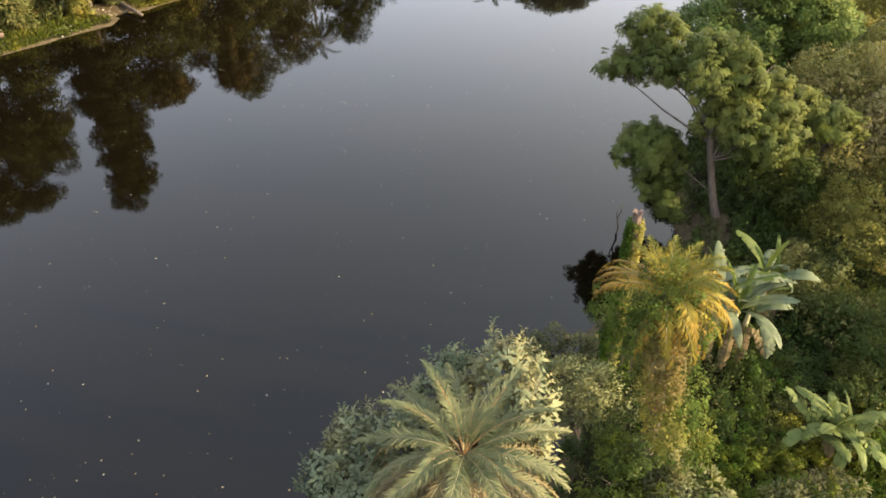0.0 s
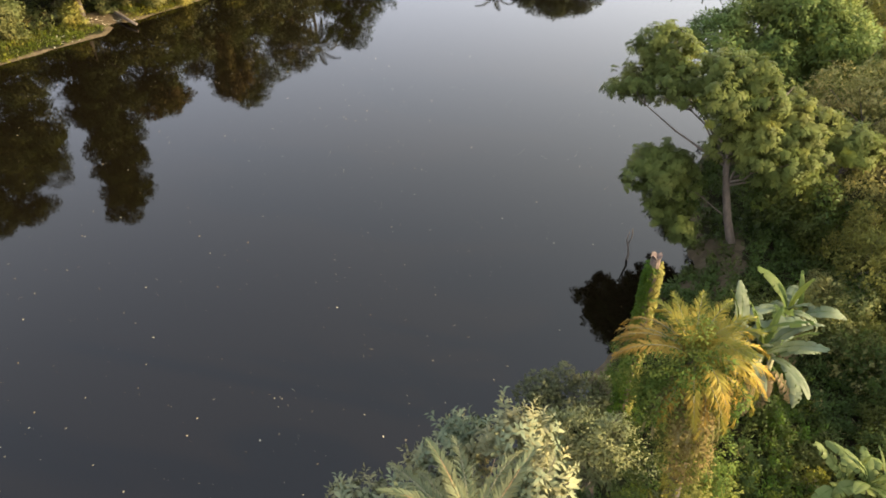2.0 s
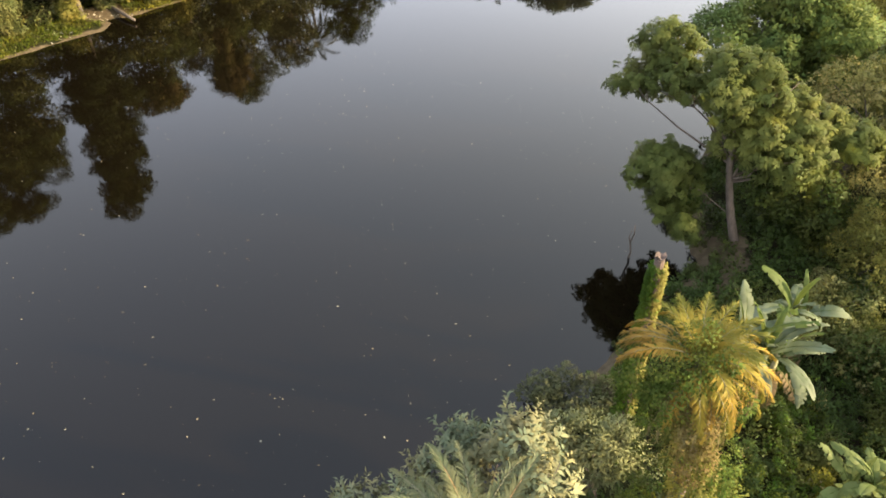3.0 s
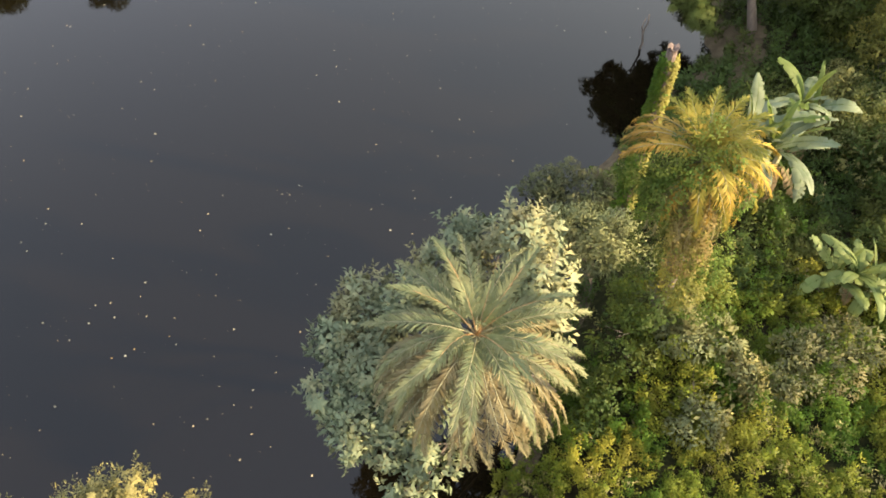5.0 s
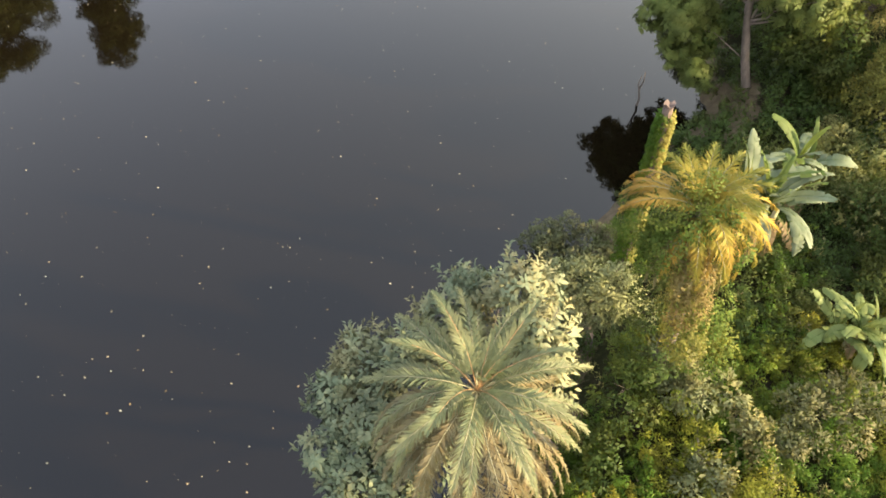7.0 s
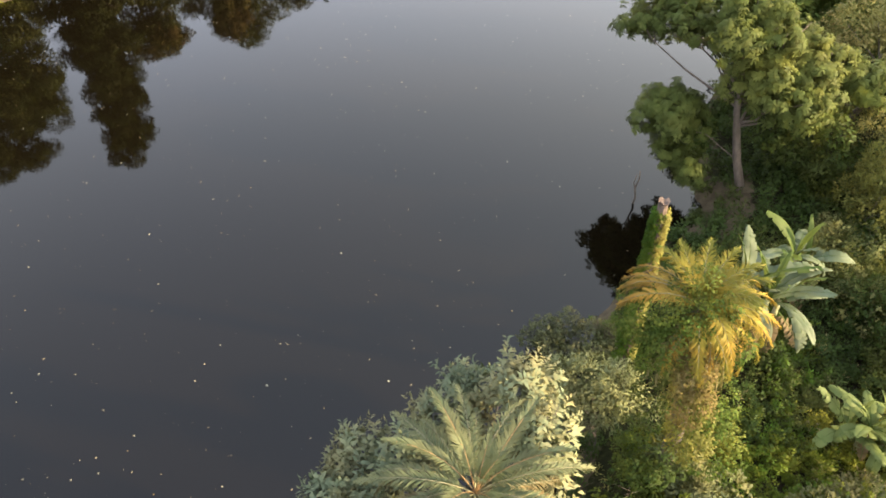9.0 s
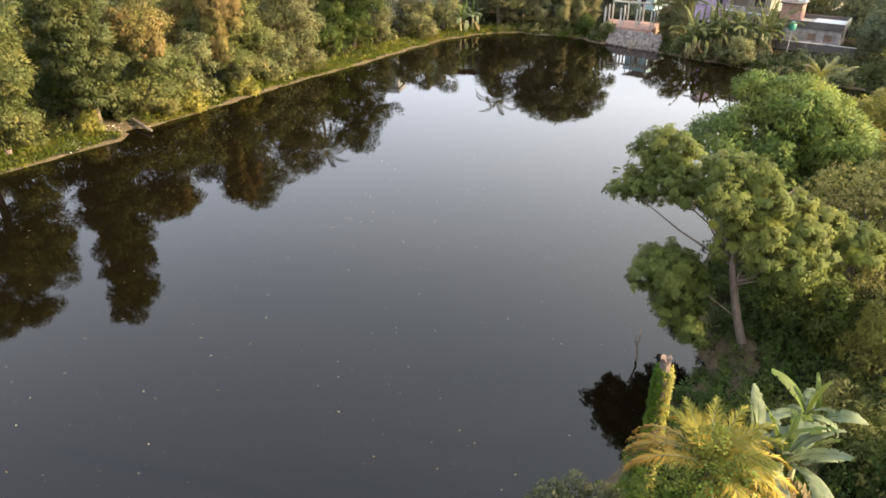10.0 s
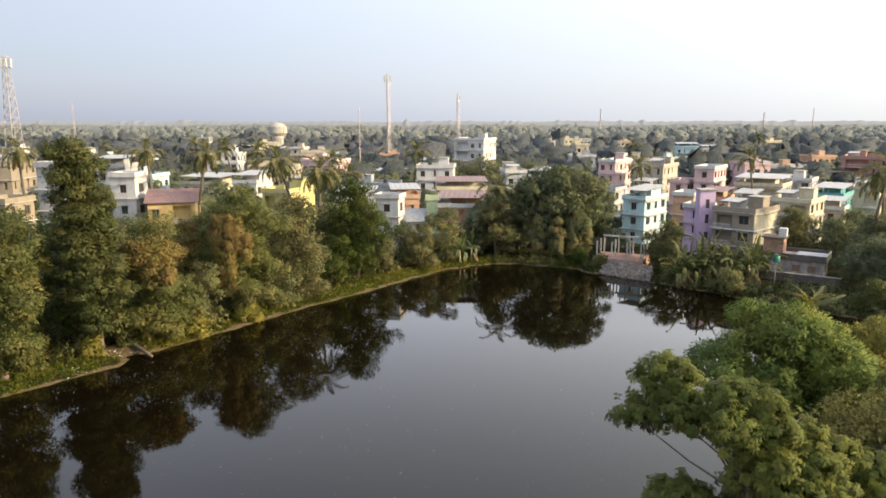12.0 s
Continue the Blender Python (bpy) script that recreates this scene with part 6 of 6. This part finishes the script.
facade(W, 9.0, -0.2, 2.6, [(-3.6, -2.7, 0.0, 1.9), (0.3, 1.4, 0.9, 1.9), (2.4, 3.5, 0.9, 1.9)], lambda x, e, z: (x, -2.8 + e, z))
facade(W, 5.6, -0.2, 2.6, [(-1.4, -0.4, 0.9, 1.9)], lambda x, e, z: (4.5 - e, x, z))
W.quad((-4.5, 2.8, -0.2), (-4.5, -2.8, -0.2), (-4.5, -2.8, 2.6), (-4.5, 2.8, 2.6)).quad((4.5, 2.8, -0.2), (-4.5, 2.8, -0.2), (-4.5, 2.8, 2.6), (4.5, 2.8, 2.6))
part("wall", W.mesh("wall", PATCHY), sh)
part("door", box_mesh("door", WOOD, -3.6, -2.7, -2.62, -2.58, 0.0, 1.9), sh, "dark wooden door")
for wx in (0.3, 2.4):
    part("window", box_mesh("window", WOOD, wx, wx + 1.1, -2.62, -2.58, 0.9, 1.9), sh)
part("window", box_mesh("window", WOOD, 4.28, 4.32, -1.4, -0.4, 0.9, 1.9), sh)
part("parapet", Mesh().box(-4.8, 4.8, -3.1, -2.9, 2.6, 3.5).box(-4.8, 4.8, 2.9, 3.1, 2.6, 3.5).box(-4.8, -4.6, -2.9, 2.9, 2.6, 3.5).mesh("parapet", SOOT), sh)
part("parapet", box_mesh("parapet", PAINT["cream"], 4.6, 4.8, -2.9, 2.9, 2.6, 3.5), sh, "sunlit cream parapet end")
part("roof_slab", box_mesh("roof_slab", CONCRETE, -4.6, 4.6, -2.9, 2.9, 2.6, 2.9), sh)
part("screed", box_mesh("screed", PAINT["white"], 0.4, 4.4, -2.7, 2.7, 2.904, 3.1), sh, "white sunlit roof screed")
rm = part("roof_room", box_mesh("roof_room", BRICK, -4.2, -1.4, -0.6, 2.2, 2.9, 5.3), sh, "small red-brown roof room")
part("canopy", box_mesh("canopy", SOOT, -4.5, -1.1, -1.0, 2.5, 5.3, 5.45), rm)
part("window", box_mesh("window", WOOD, -3.2, -2.2, -0.66, -0.603, 3.8, 4.8), rm)
part("roof_box", box_mesh("roof_box", PAINT["white"], -2.3, -1.2, 0.4, 1.5, 5.45, 6.7), sh, "white tank box on the roof room")
rw = thing("retaining_wall", Matrix.Translation((49.6, 101.9, gz(49.6, 101.9))) @ pose(0, 0, 0, 0, 0, -34), "low soot-dark retaining wall above the pond", "wall")
part("wall", Mesh().box(-5.5, 5.5, -0.15, 0.15, -0.6, 1.1).mesh("wall", SOOT), rw)
part("coping", Mesh().box(-5.6, 5.6, -0.2, 0.2, 1.1, 1.2).mesh("coping", CONCRETE), rw)
gt = thing("water_tank", (46.3, 101.6, gz(46.3, 101.6)), "green plastic tank on a steel pole", "water tank")
part("pole", Mesh().tube([(0, 0, -0.2), (0, 0, 3.2)], [0.06, 0.06], 8).mesh("pole", STEEL), gt)
part("tank", Mesh().tube([(0, 0, 3.2), (0, 0, 3.3), (0, 0, 4.1), (0, 0, 4.35)], [0.4, 0.5, 0.5, 0.2], 12).mesh("tank", TANK_GREEN, True), gt)

uf = thing("unfinished_house", Matrix.Translation((27.6, 115.5, gz(27.6, 115.5))) @ pose(0, 0, 0, 0, 0, -25), "unfinished house of bare concrete columns on a brick plinth", "building site")
part("plinth", box_mesh("plinth", BRICK, -4.0, 4.0, -3.0, 3.0, -0.6, 1.2), uf)
for px in (-3.6, -1.2, 1.2, 3.4):
    for py in (-2.6, 0, 2.5):
        part("column", box_mesh("column", CONCRETE, px, px + 0.22, py, py + 0.22, 1.2, 3.9), uf)
part("beam", Mesh().box(-3.6, 3.7, 2.5, 2.8, 3.9, 4.15).mesh("beam", CONCRETE), uf)

# rubble slope
rng = np.random.default_rng(230)
Vr, Fr = [], []
cube = np.array([(-1, -1, -1), (1, -1, -1), (1, 1, -1), (-1, 1, -1), (-1, -1, 1), (1, -1, 1), (1, 1, 1), (-1, 1, 1)], float)
cf = np.array(((3, 2, 1, 0), (4, 5, 6, 7), (0, 1, 5, 4), (1, 2, 6, 5), (2, 3, 7, 6), (3, 0, 4, 7)))
for i in range(900):
    s, u = rng.random(), rng.random()
    px, py = 23.2 + 6.4 * s + u * 1.2, 110.7 - 5.2 * s + u * 3.0
    v = cube * rng.uniform(0.06, 0.24, 3) * rng.uniform(0.75, 1.25, (8, 3))
    v = v @ np.array(Euler(rng.uniform(0, 6, 3)).to_matrix()).T + np.array([px, py, 0.1 + u * 1.6])
    Fr.append(cf + 8 * i)
    Vr.append(v)
tagged(new("rubble", np_mesh("rubble", np.concatenate(Vr), np.concatenate(Fr), RUBBLE)), "slope of broken bricks and pale rubble down to the water", "rubble", "", "stuff")

# rusty leaf litter under the bank trees
rng = np.random.default_rng(272)
x, y = rng.normal(-39.6, 1.5, 420), rng.normal(70.0, 1.1, 420)
P = np.stack([x, y, ground_height(x, y) + 0.03], 1)
a = rng.uniform(0, 6.28, 420)
tagged(new("leaf_litter", leaves_mesh("leaf_litter", [(P, np.stack([np.cos(a), np.sin(a), 0.1 + 0 * a], 1), unit(np.stack([rng.normal(size=420) * 0.3, rng.normal(size=420) * 0.3, np.ones(420)], 1)), rng.uniform(0.15, 0.3, 420), rng.uniform(0.1, 0.2, 420))], LF_RUST)), "rusty red fallen leaves on the bank", "leaf litter", "", "stuff")

# landing on the left bank
ld = thing("landing_log", Matrix.Translation((-32.6, 72.1, 0.42)) @ pose(0, 0, 0, 0, 2, -44), "dark weathered log lying at the landing", "log")
part("log", Mesh().tube([(-2.8, 0, 0), (-1.0, 0.06, 0), (1.0, 0, 0.03), (2.8, 0.05, 0)], [0.16, 0.19, 0.18, 0.14], 9).mesh("log", BARK, True), ld)
pt = thing("brick_ring", (-40.9, 62.9, gz(-40.9, 62.9)), "small reddish fired-clay well ring on the bank", "well ring")
part("ring", Mesh().tube([(0, 0, -0.1), (0, 0, 0.5), (0, 0, 0.5), (0, 0, 0.15)], [0.28, 0.28, 0.21, 0.2], 14, False).mesh("ring", DEAD_WOOD), pt)

# ---------------------------------------------------------------- masts and water tower
def lattice_mast(x, y, h, w0, w1, label, legs=3, panels=12, r=0.12, antennas=0):
    t = thing("lattice_mast", (x, y, 1.0), label, "mast")
    corner = [(math.cos(2 * math.pi * i / legs + 0.4), math.sin(2 * math.pi * i / legs + 0.4)) for i in range(legs)]
    at = lambda i, s: (corner[i % legs][0] * (w0 + (w1 - w0) * s), corner[i % legs][1] * (w0 + (w1 - w0) * s), h * s)
    for i in range(legs):
        part("leg", Mesh().tube([at(i, 0), at(i, 1)], [r, r * 0.8], 6).mesh("leg", STEEL), t)
    B = Mesh()
    for k in range(panels):
        for i in range(legs):
            B.tube([at(i, k / panels), at(i + 1, (k + 1) / panels)], [r * 0.6, r * 0.6], 4)
            B.tube([at(i, (k + 1) / panels), at(i + 1, (k + 1) / panels)], [r * 0.6, r * 0.6], 4)
    part("bracing", B.mesh("bracing", STEEL), t)
    for k in range(antennas):
        a = 2 * math.pi * k / antennas
        rr = w1 + 0.6
        part("antenna", box_mesh("antenna", PAINT["white"], rr * math.cos(a) - 0.25, rr * math.cos(a) + 0.25, rr * math.sin(a) - 0.25, rr * math.sin(a) + 0.25, h - 3.2, h - 0.6), t)
    return t


lattice_mast(-135.0, 218, 42.0, 3.4, 0.8, "tall lattice telecom tower with panel antennas", 4, 14, 0.13, 6)
lattice_mast(-27.3, 300, 42.0, 0.9, 0.8, "slender guyed lattice mast, reddish and white", 3, 34, 0.11, 4)
lattice_mast(3.0, 500, 41.0, 1.3, 1.1, "distant slim lattice mast", 3, 20, 0.15, 3)
lattice_mast(-268.0, 500, 36.0, 0.7, 0.5, "distant thin lattice mast", 3, 14, 0.12)
lattice_mast(-31.0, 236, 27.0, 0.16, 0.12, "thin steel pole above the roofs", 3, 16, 0.08)
lattice_mast(205.0, 1000, 40.0, 1.2, 1.0, "far-off slender steel lattice mast", 3, 14, 0.22)
lattice_mast(432.0, 1000, 34.0, 1.2, 1.0, "far-off grey steel lattice mast", 3, 14, 0.22)
lattice_mast(500.0, 1000, 40.0, 1.0, 0.8, "far-off thin lattice mast", 3, 14, 0.2)

wt = thing("water_tower", (-104.0, 420, 1.0), "grey concrete water tower with a domed bowl", "water tower")
part("shaft", Mesh().tube([(0, 0, 0), (0, 0, 12.5), (0, 0, 14.0)], [3.4, 3.2, 3.9], 20).mesh("shaft", CONCRETE, True), wt)
part("bowl", Mesh().tube([(0, 0, 13.6), (0, 0, 15.6), (0, 0, 15.7), (0, 0, 19.6), (0, 0, 19.7)], [3.4, 5.2, 5.5, 5.5, 5.3], 24).mesh("bowl", CONCRETE), wt)
part("dome", Mesh().tube([(0, 0, 19.7), (0, 0, 20.9), (0, 0, 21.7), (0, 0, 22.0)], [5.2, 3.9, 1.8, 0.3], 24).mesh("dome", CONCRETE, True), wt)

# far houses among the trees
rng = np.random.default_rng(240)
taken = [(r[0], r[1]) for r in HOUSES]
pl = ["white", "cream", "beige", "pink", "pale_grey", "sky_blue", "cream", "white", "orange", "pale_grey"]
for i in range(46):
    for _ in range(30):
        y = 165 + 330 * rng.random() ** 1.3
        x = rng.uniform(-0.64, 0.62) * y
        if all((x - a) ** 2 + (y - b) ** 2 > 15 ** 2 for a, b in taken):
            break
    taken.append((x, y))
    p = pl[i % 10]
    house(round(x, 1), round(y, 1), rng.uniform(7, 12), rng.uniform(7, 10), rng.uniform(7.5, 12.5), rng.uniform(-20, 15), p, "tin" if i % 4 == 3 else "flat", p.replace("_", " ") + " town house among distant trees", 400 + i, far=True)

# woods between and behind the houses
def woods(name, label, mat, seed, n, y0, y1, side, h0, h1, leaves, size, power=1.0, clear=9.0, kind="stuff", right=None, inner=0.86):
    rng = np.random.default_rng(seed)
    y = y0 + (y1 - y0) * rng.random(n) ** power
    x = rng.uniform(-side, side if right is None else right, n) * y
    if clear:
        hs = np.array(taken)
        dd = np.sqrt(((np.stack([x, y], 1)[:, None] - hs) ** 2).sum(-1)).min(1)
        ok = dd > clear
        x, y = x[ok], y[ok]
    n = len(x)
    h = rng.uniform(h0, h1, n)
    m = leaves
    u = unit(rng.normal(size=(n, m, 3)))
    u[:, :, 2] = np.abs(u[:, :, 2]) * 1.3 - 0.45
    rad = (h * rng.uniform(0.26, 0.52, n))[:, None, None]
    ph = rng.uniform(0, 6, (n, 2))[:, :, None, None]
    wide = rng.uniform(0.6, 1.5, (n, 1, 3)) * np.array([1, 1, 0.85])
    lump = lambda w: 0.85 + 0.42 * np.sin(w[:, :, :1] * 4 + ph[:, 0]) * np.sin(w[:, :, 1:2] * 4 + ph[:, 1])

    def placed(w, k):
        q = w * wide * rad * lump(w) * k
        q[:, :, 2] += (h * 0.58)[:, None]
        q[:, :, 0] += x[:, None]
        q[:, :, 1] += y[:, None]
        q = q.reshape(-1, 3)
        q[:, 2] = np.maximum(q[:, 2], 0.9)
        return q

    P = placed(u, rng.uniform(0.9, 1.1, (n, m, 1)))
    U = u.reshape(-1, 3)
    D = unit(np.cross(U, rng.normal(size=P.shape)) + 0.35 * U)
    soft = unit(U * np.array([1, 1, 0.8]) + np.array([0, 0, 1.4]))
    N = unit(U + np.array([0, 0, 0.3]) + rng.normal(size=P.shape) * 0.3)
    s = rng.uniform(0.5, 1.2, len(P)) * size
    V, F, vn = leaf_arrays(P, D, N, s, s * 0.9, 0.22, 0.12, soft, small=True)
    # dense inner foliage of every crown
    core = np.repeat(BALL_V[None], n, 0) + rng.normal(size=(n, len(BALL_V), 3)) * 0.24
    Vc = placed(core, inner)
    Fc = (np.arange(n)[:, None, None] * len(BALL_V) + BALL_F[None]).reshape(-1, 3)
    nc = unit(core.reshape(-1, 3) * np.array([1, 1, 0.8]) + np.array([0, 0, 1.4]))
    me = np_mesh(name, np.concatenate([V, Vc]), np.concatenate([F, Fc + len(V)]), mat, True)
    me.normals_split_custom_set_from_vertices(np.concatenate([vn, nc]).astype(np.float32))
    tagged(new(name, me), label, "woods", "", kind)


ball = bmesh.new()
bmesh.ops.create_icosphere(ball, subdivisions=2, radius=1.0)
ball.verts.index_update()
BALL_V = np.array([tuple(v.co) for v in ball.verts])
BALL_F = np.array([[v.index for v in f.verts] for f in ball.faces])
ball.free()
woods("town_trees", "garden trees filling the gaps between houses", LF_TOWN, 250, 330, 128, 215, 0.72, 5.5, 11.5, 400, 0.72, 1.0, 6.5, "stuff", 0.2, 0.7)
woods("town_trees", "small garden trees between coloured houses", LF_TOWN, 253, 130, 124, 215, -0.22, 4.0, 7.5, 400, 0.62, 1.0, 6.5, "stuff", 0.72, 0.7)
# haze over these two belts comes from their leaf colours
woods("town_trees", "green trees behind the houses, haze put into their leaf colour", LF_FAR, 254, 600, 205, 330, 0.72, 5, 13, 200, 0.85, 1.0, 8.5, "stuff", None, 0.86)
woods("town_trees", "trees among distant houses, haze put into their pale leaf colour", LF_FAR2, 251, 1300, 310, 640, 0.72, 5, 14, 70, 1.1, 1.0, 9.0, inner=0.92)
# distance: haze is put into the base colour and a faint glow
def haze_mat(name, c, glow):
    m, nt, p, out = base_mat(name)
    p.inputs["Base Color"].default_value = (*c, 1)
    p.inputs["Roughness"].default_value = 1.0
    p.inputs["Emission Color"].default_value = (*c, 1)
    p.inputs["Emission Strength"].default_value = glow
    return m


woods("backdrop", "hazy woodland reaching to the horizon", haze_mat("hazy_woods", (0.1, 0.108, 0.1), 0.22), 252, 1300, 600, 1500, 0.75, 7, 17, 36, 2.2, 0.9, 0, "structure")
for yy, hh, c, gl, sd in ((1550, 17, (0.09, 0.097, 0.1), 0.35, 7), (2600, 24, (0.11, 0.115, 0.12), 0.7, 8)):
    rng = np.random.default_rng(sd)
    xs = np.linspace(-0.85 * yy, 0.85 * yy, 700)
    clump = np.convolve(np.maximum(rng.normal(size=700), 0) ** 2, [0.5, 1.0, 0.5], "same")
    tops = hh - 3 + 1.5 * np.sin(xs * 0.013 + sd) + rng.normal(size=700) * 0.5 + 0.7 * clump * yy / 1550
    tops[0], tops[-1] = hh, hh
    V = np.concatenate([np.stack([xs, np.full(700, yy), np.zeros(700)], 1), np.stack([xs, yy + 8 + 0 * xs, tops], 1), np.stack([xs, yy + 60 + 0 * xs, tops * 0.9], 1)])
    ii = np.arange(699)
    F = np.concatenate([np.stack([ii, ii + 1, ii + 701, ii + 700], 1), np.stack([ii + 700, ii + 701, ii + 1401, ii + 1400], 1)])
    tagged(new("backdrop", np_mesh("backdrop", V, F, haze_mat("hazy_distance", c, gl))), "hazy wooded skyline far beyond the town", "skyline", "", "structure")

# ---------------------------------------------------------------- floating leaves
rng = np.random.default_rng(260)
m = 2700
x, y = rng.uniform(-34, 16, m), 5 + 60 * rng.random(m) ** 1.15
ins, d = inside_and_distance(x, y)
dens = 0.5 + 0.5 * np.sin(x * 0.35 + 2 * np.sin(y * 0.21)) * np.sin(y * 0.4 + np.sin(x * 0.3))
ok = ins & (d > 0.5) & (rng.random(m) < 0.25 + 0.75 * dens)
x, y = x[ok], y[ok]
n = len(x)
P = np.stack([x, y, np.full(n, 0.006)], 1)
a = rng.uniform(0, 6.28, n)
D = np.stack([np.cos(a), np.sin(a), 0 * a], 1)
N = unit(np.stack([rng.normal(size=n) * 0.1, rng.normal(size=n) * 0.1, np.ones(n)], 1))
s = 0.035 + 0.1 * rng.random(n) ** 4
tagged(new("floating_leaves", leaves_mesh("floating_leaves", [(P, D, N, s, s * 0.7, 0.05, 0.0)], FLOAT)), "fallen leaves and specks floating on the pond", "fallen leaves", "", "stuff")

rng = np.random.default_rng(270)
m = 260
x, y = rng.uniform(-42, 32, m), rng.uniform(58, 121, m)
ins, d = inside_and_distance(x, y)
ok = ~ins & (d > 0.1) & (d < 2.2)
x, y = x[ok], y[ok]
x, y = np.concatenate([x, rng.normal(-33.6, 1.2, 50), rng.normal(-36.6, 1.0, 30)]), np.concatenate([y, rng.normal(71.4, 1.0, 50), rng.normal(66.0, 0.8, 30)])
ins, d = inside_and_distance(x, y)
x, y = x[~ins], y[~ins]
n = len(x)
P = np.stack([x, y, ground_height(x, y) + 0.04], 1)
a = rng.uniform(0, 6.28, n)
D = np.stack([np.cos(a), np.sin(a), 0.15 + 0 * a], 1)
N = unit(np.stack([rng.normal(size=n) * 0.4, rng.normal(size=n) * 0.4, np.ones(n)], 1))
s = rng.uniform(0.1, 0.3, n)
tagged(new("litter", leaves_mesh("litter", [(P, D, N, s, s * 0.8, 0.1, 0.0)], LITTER)), "scraps of pale plastic and paper along the bank", "litter", "", "stuff")
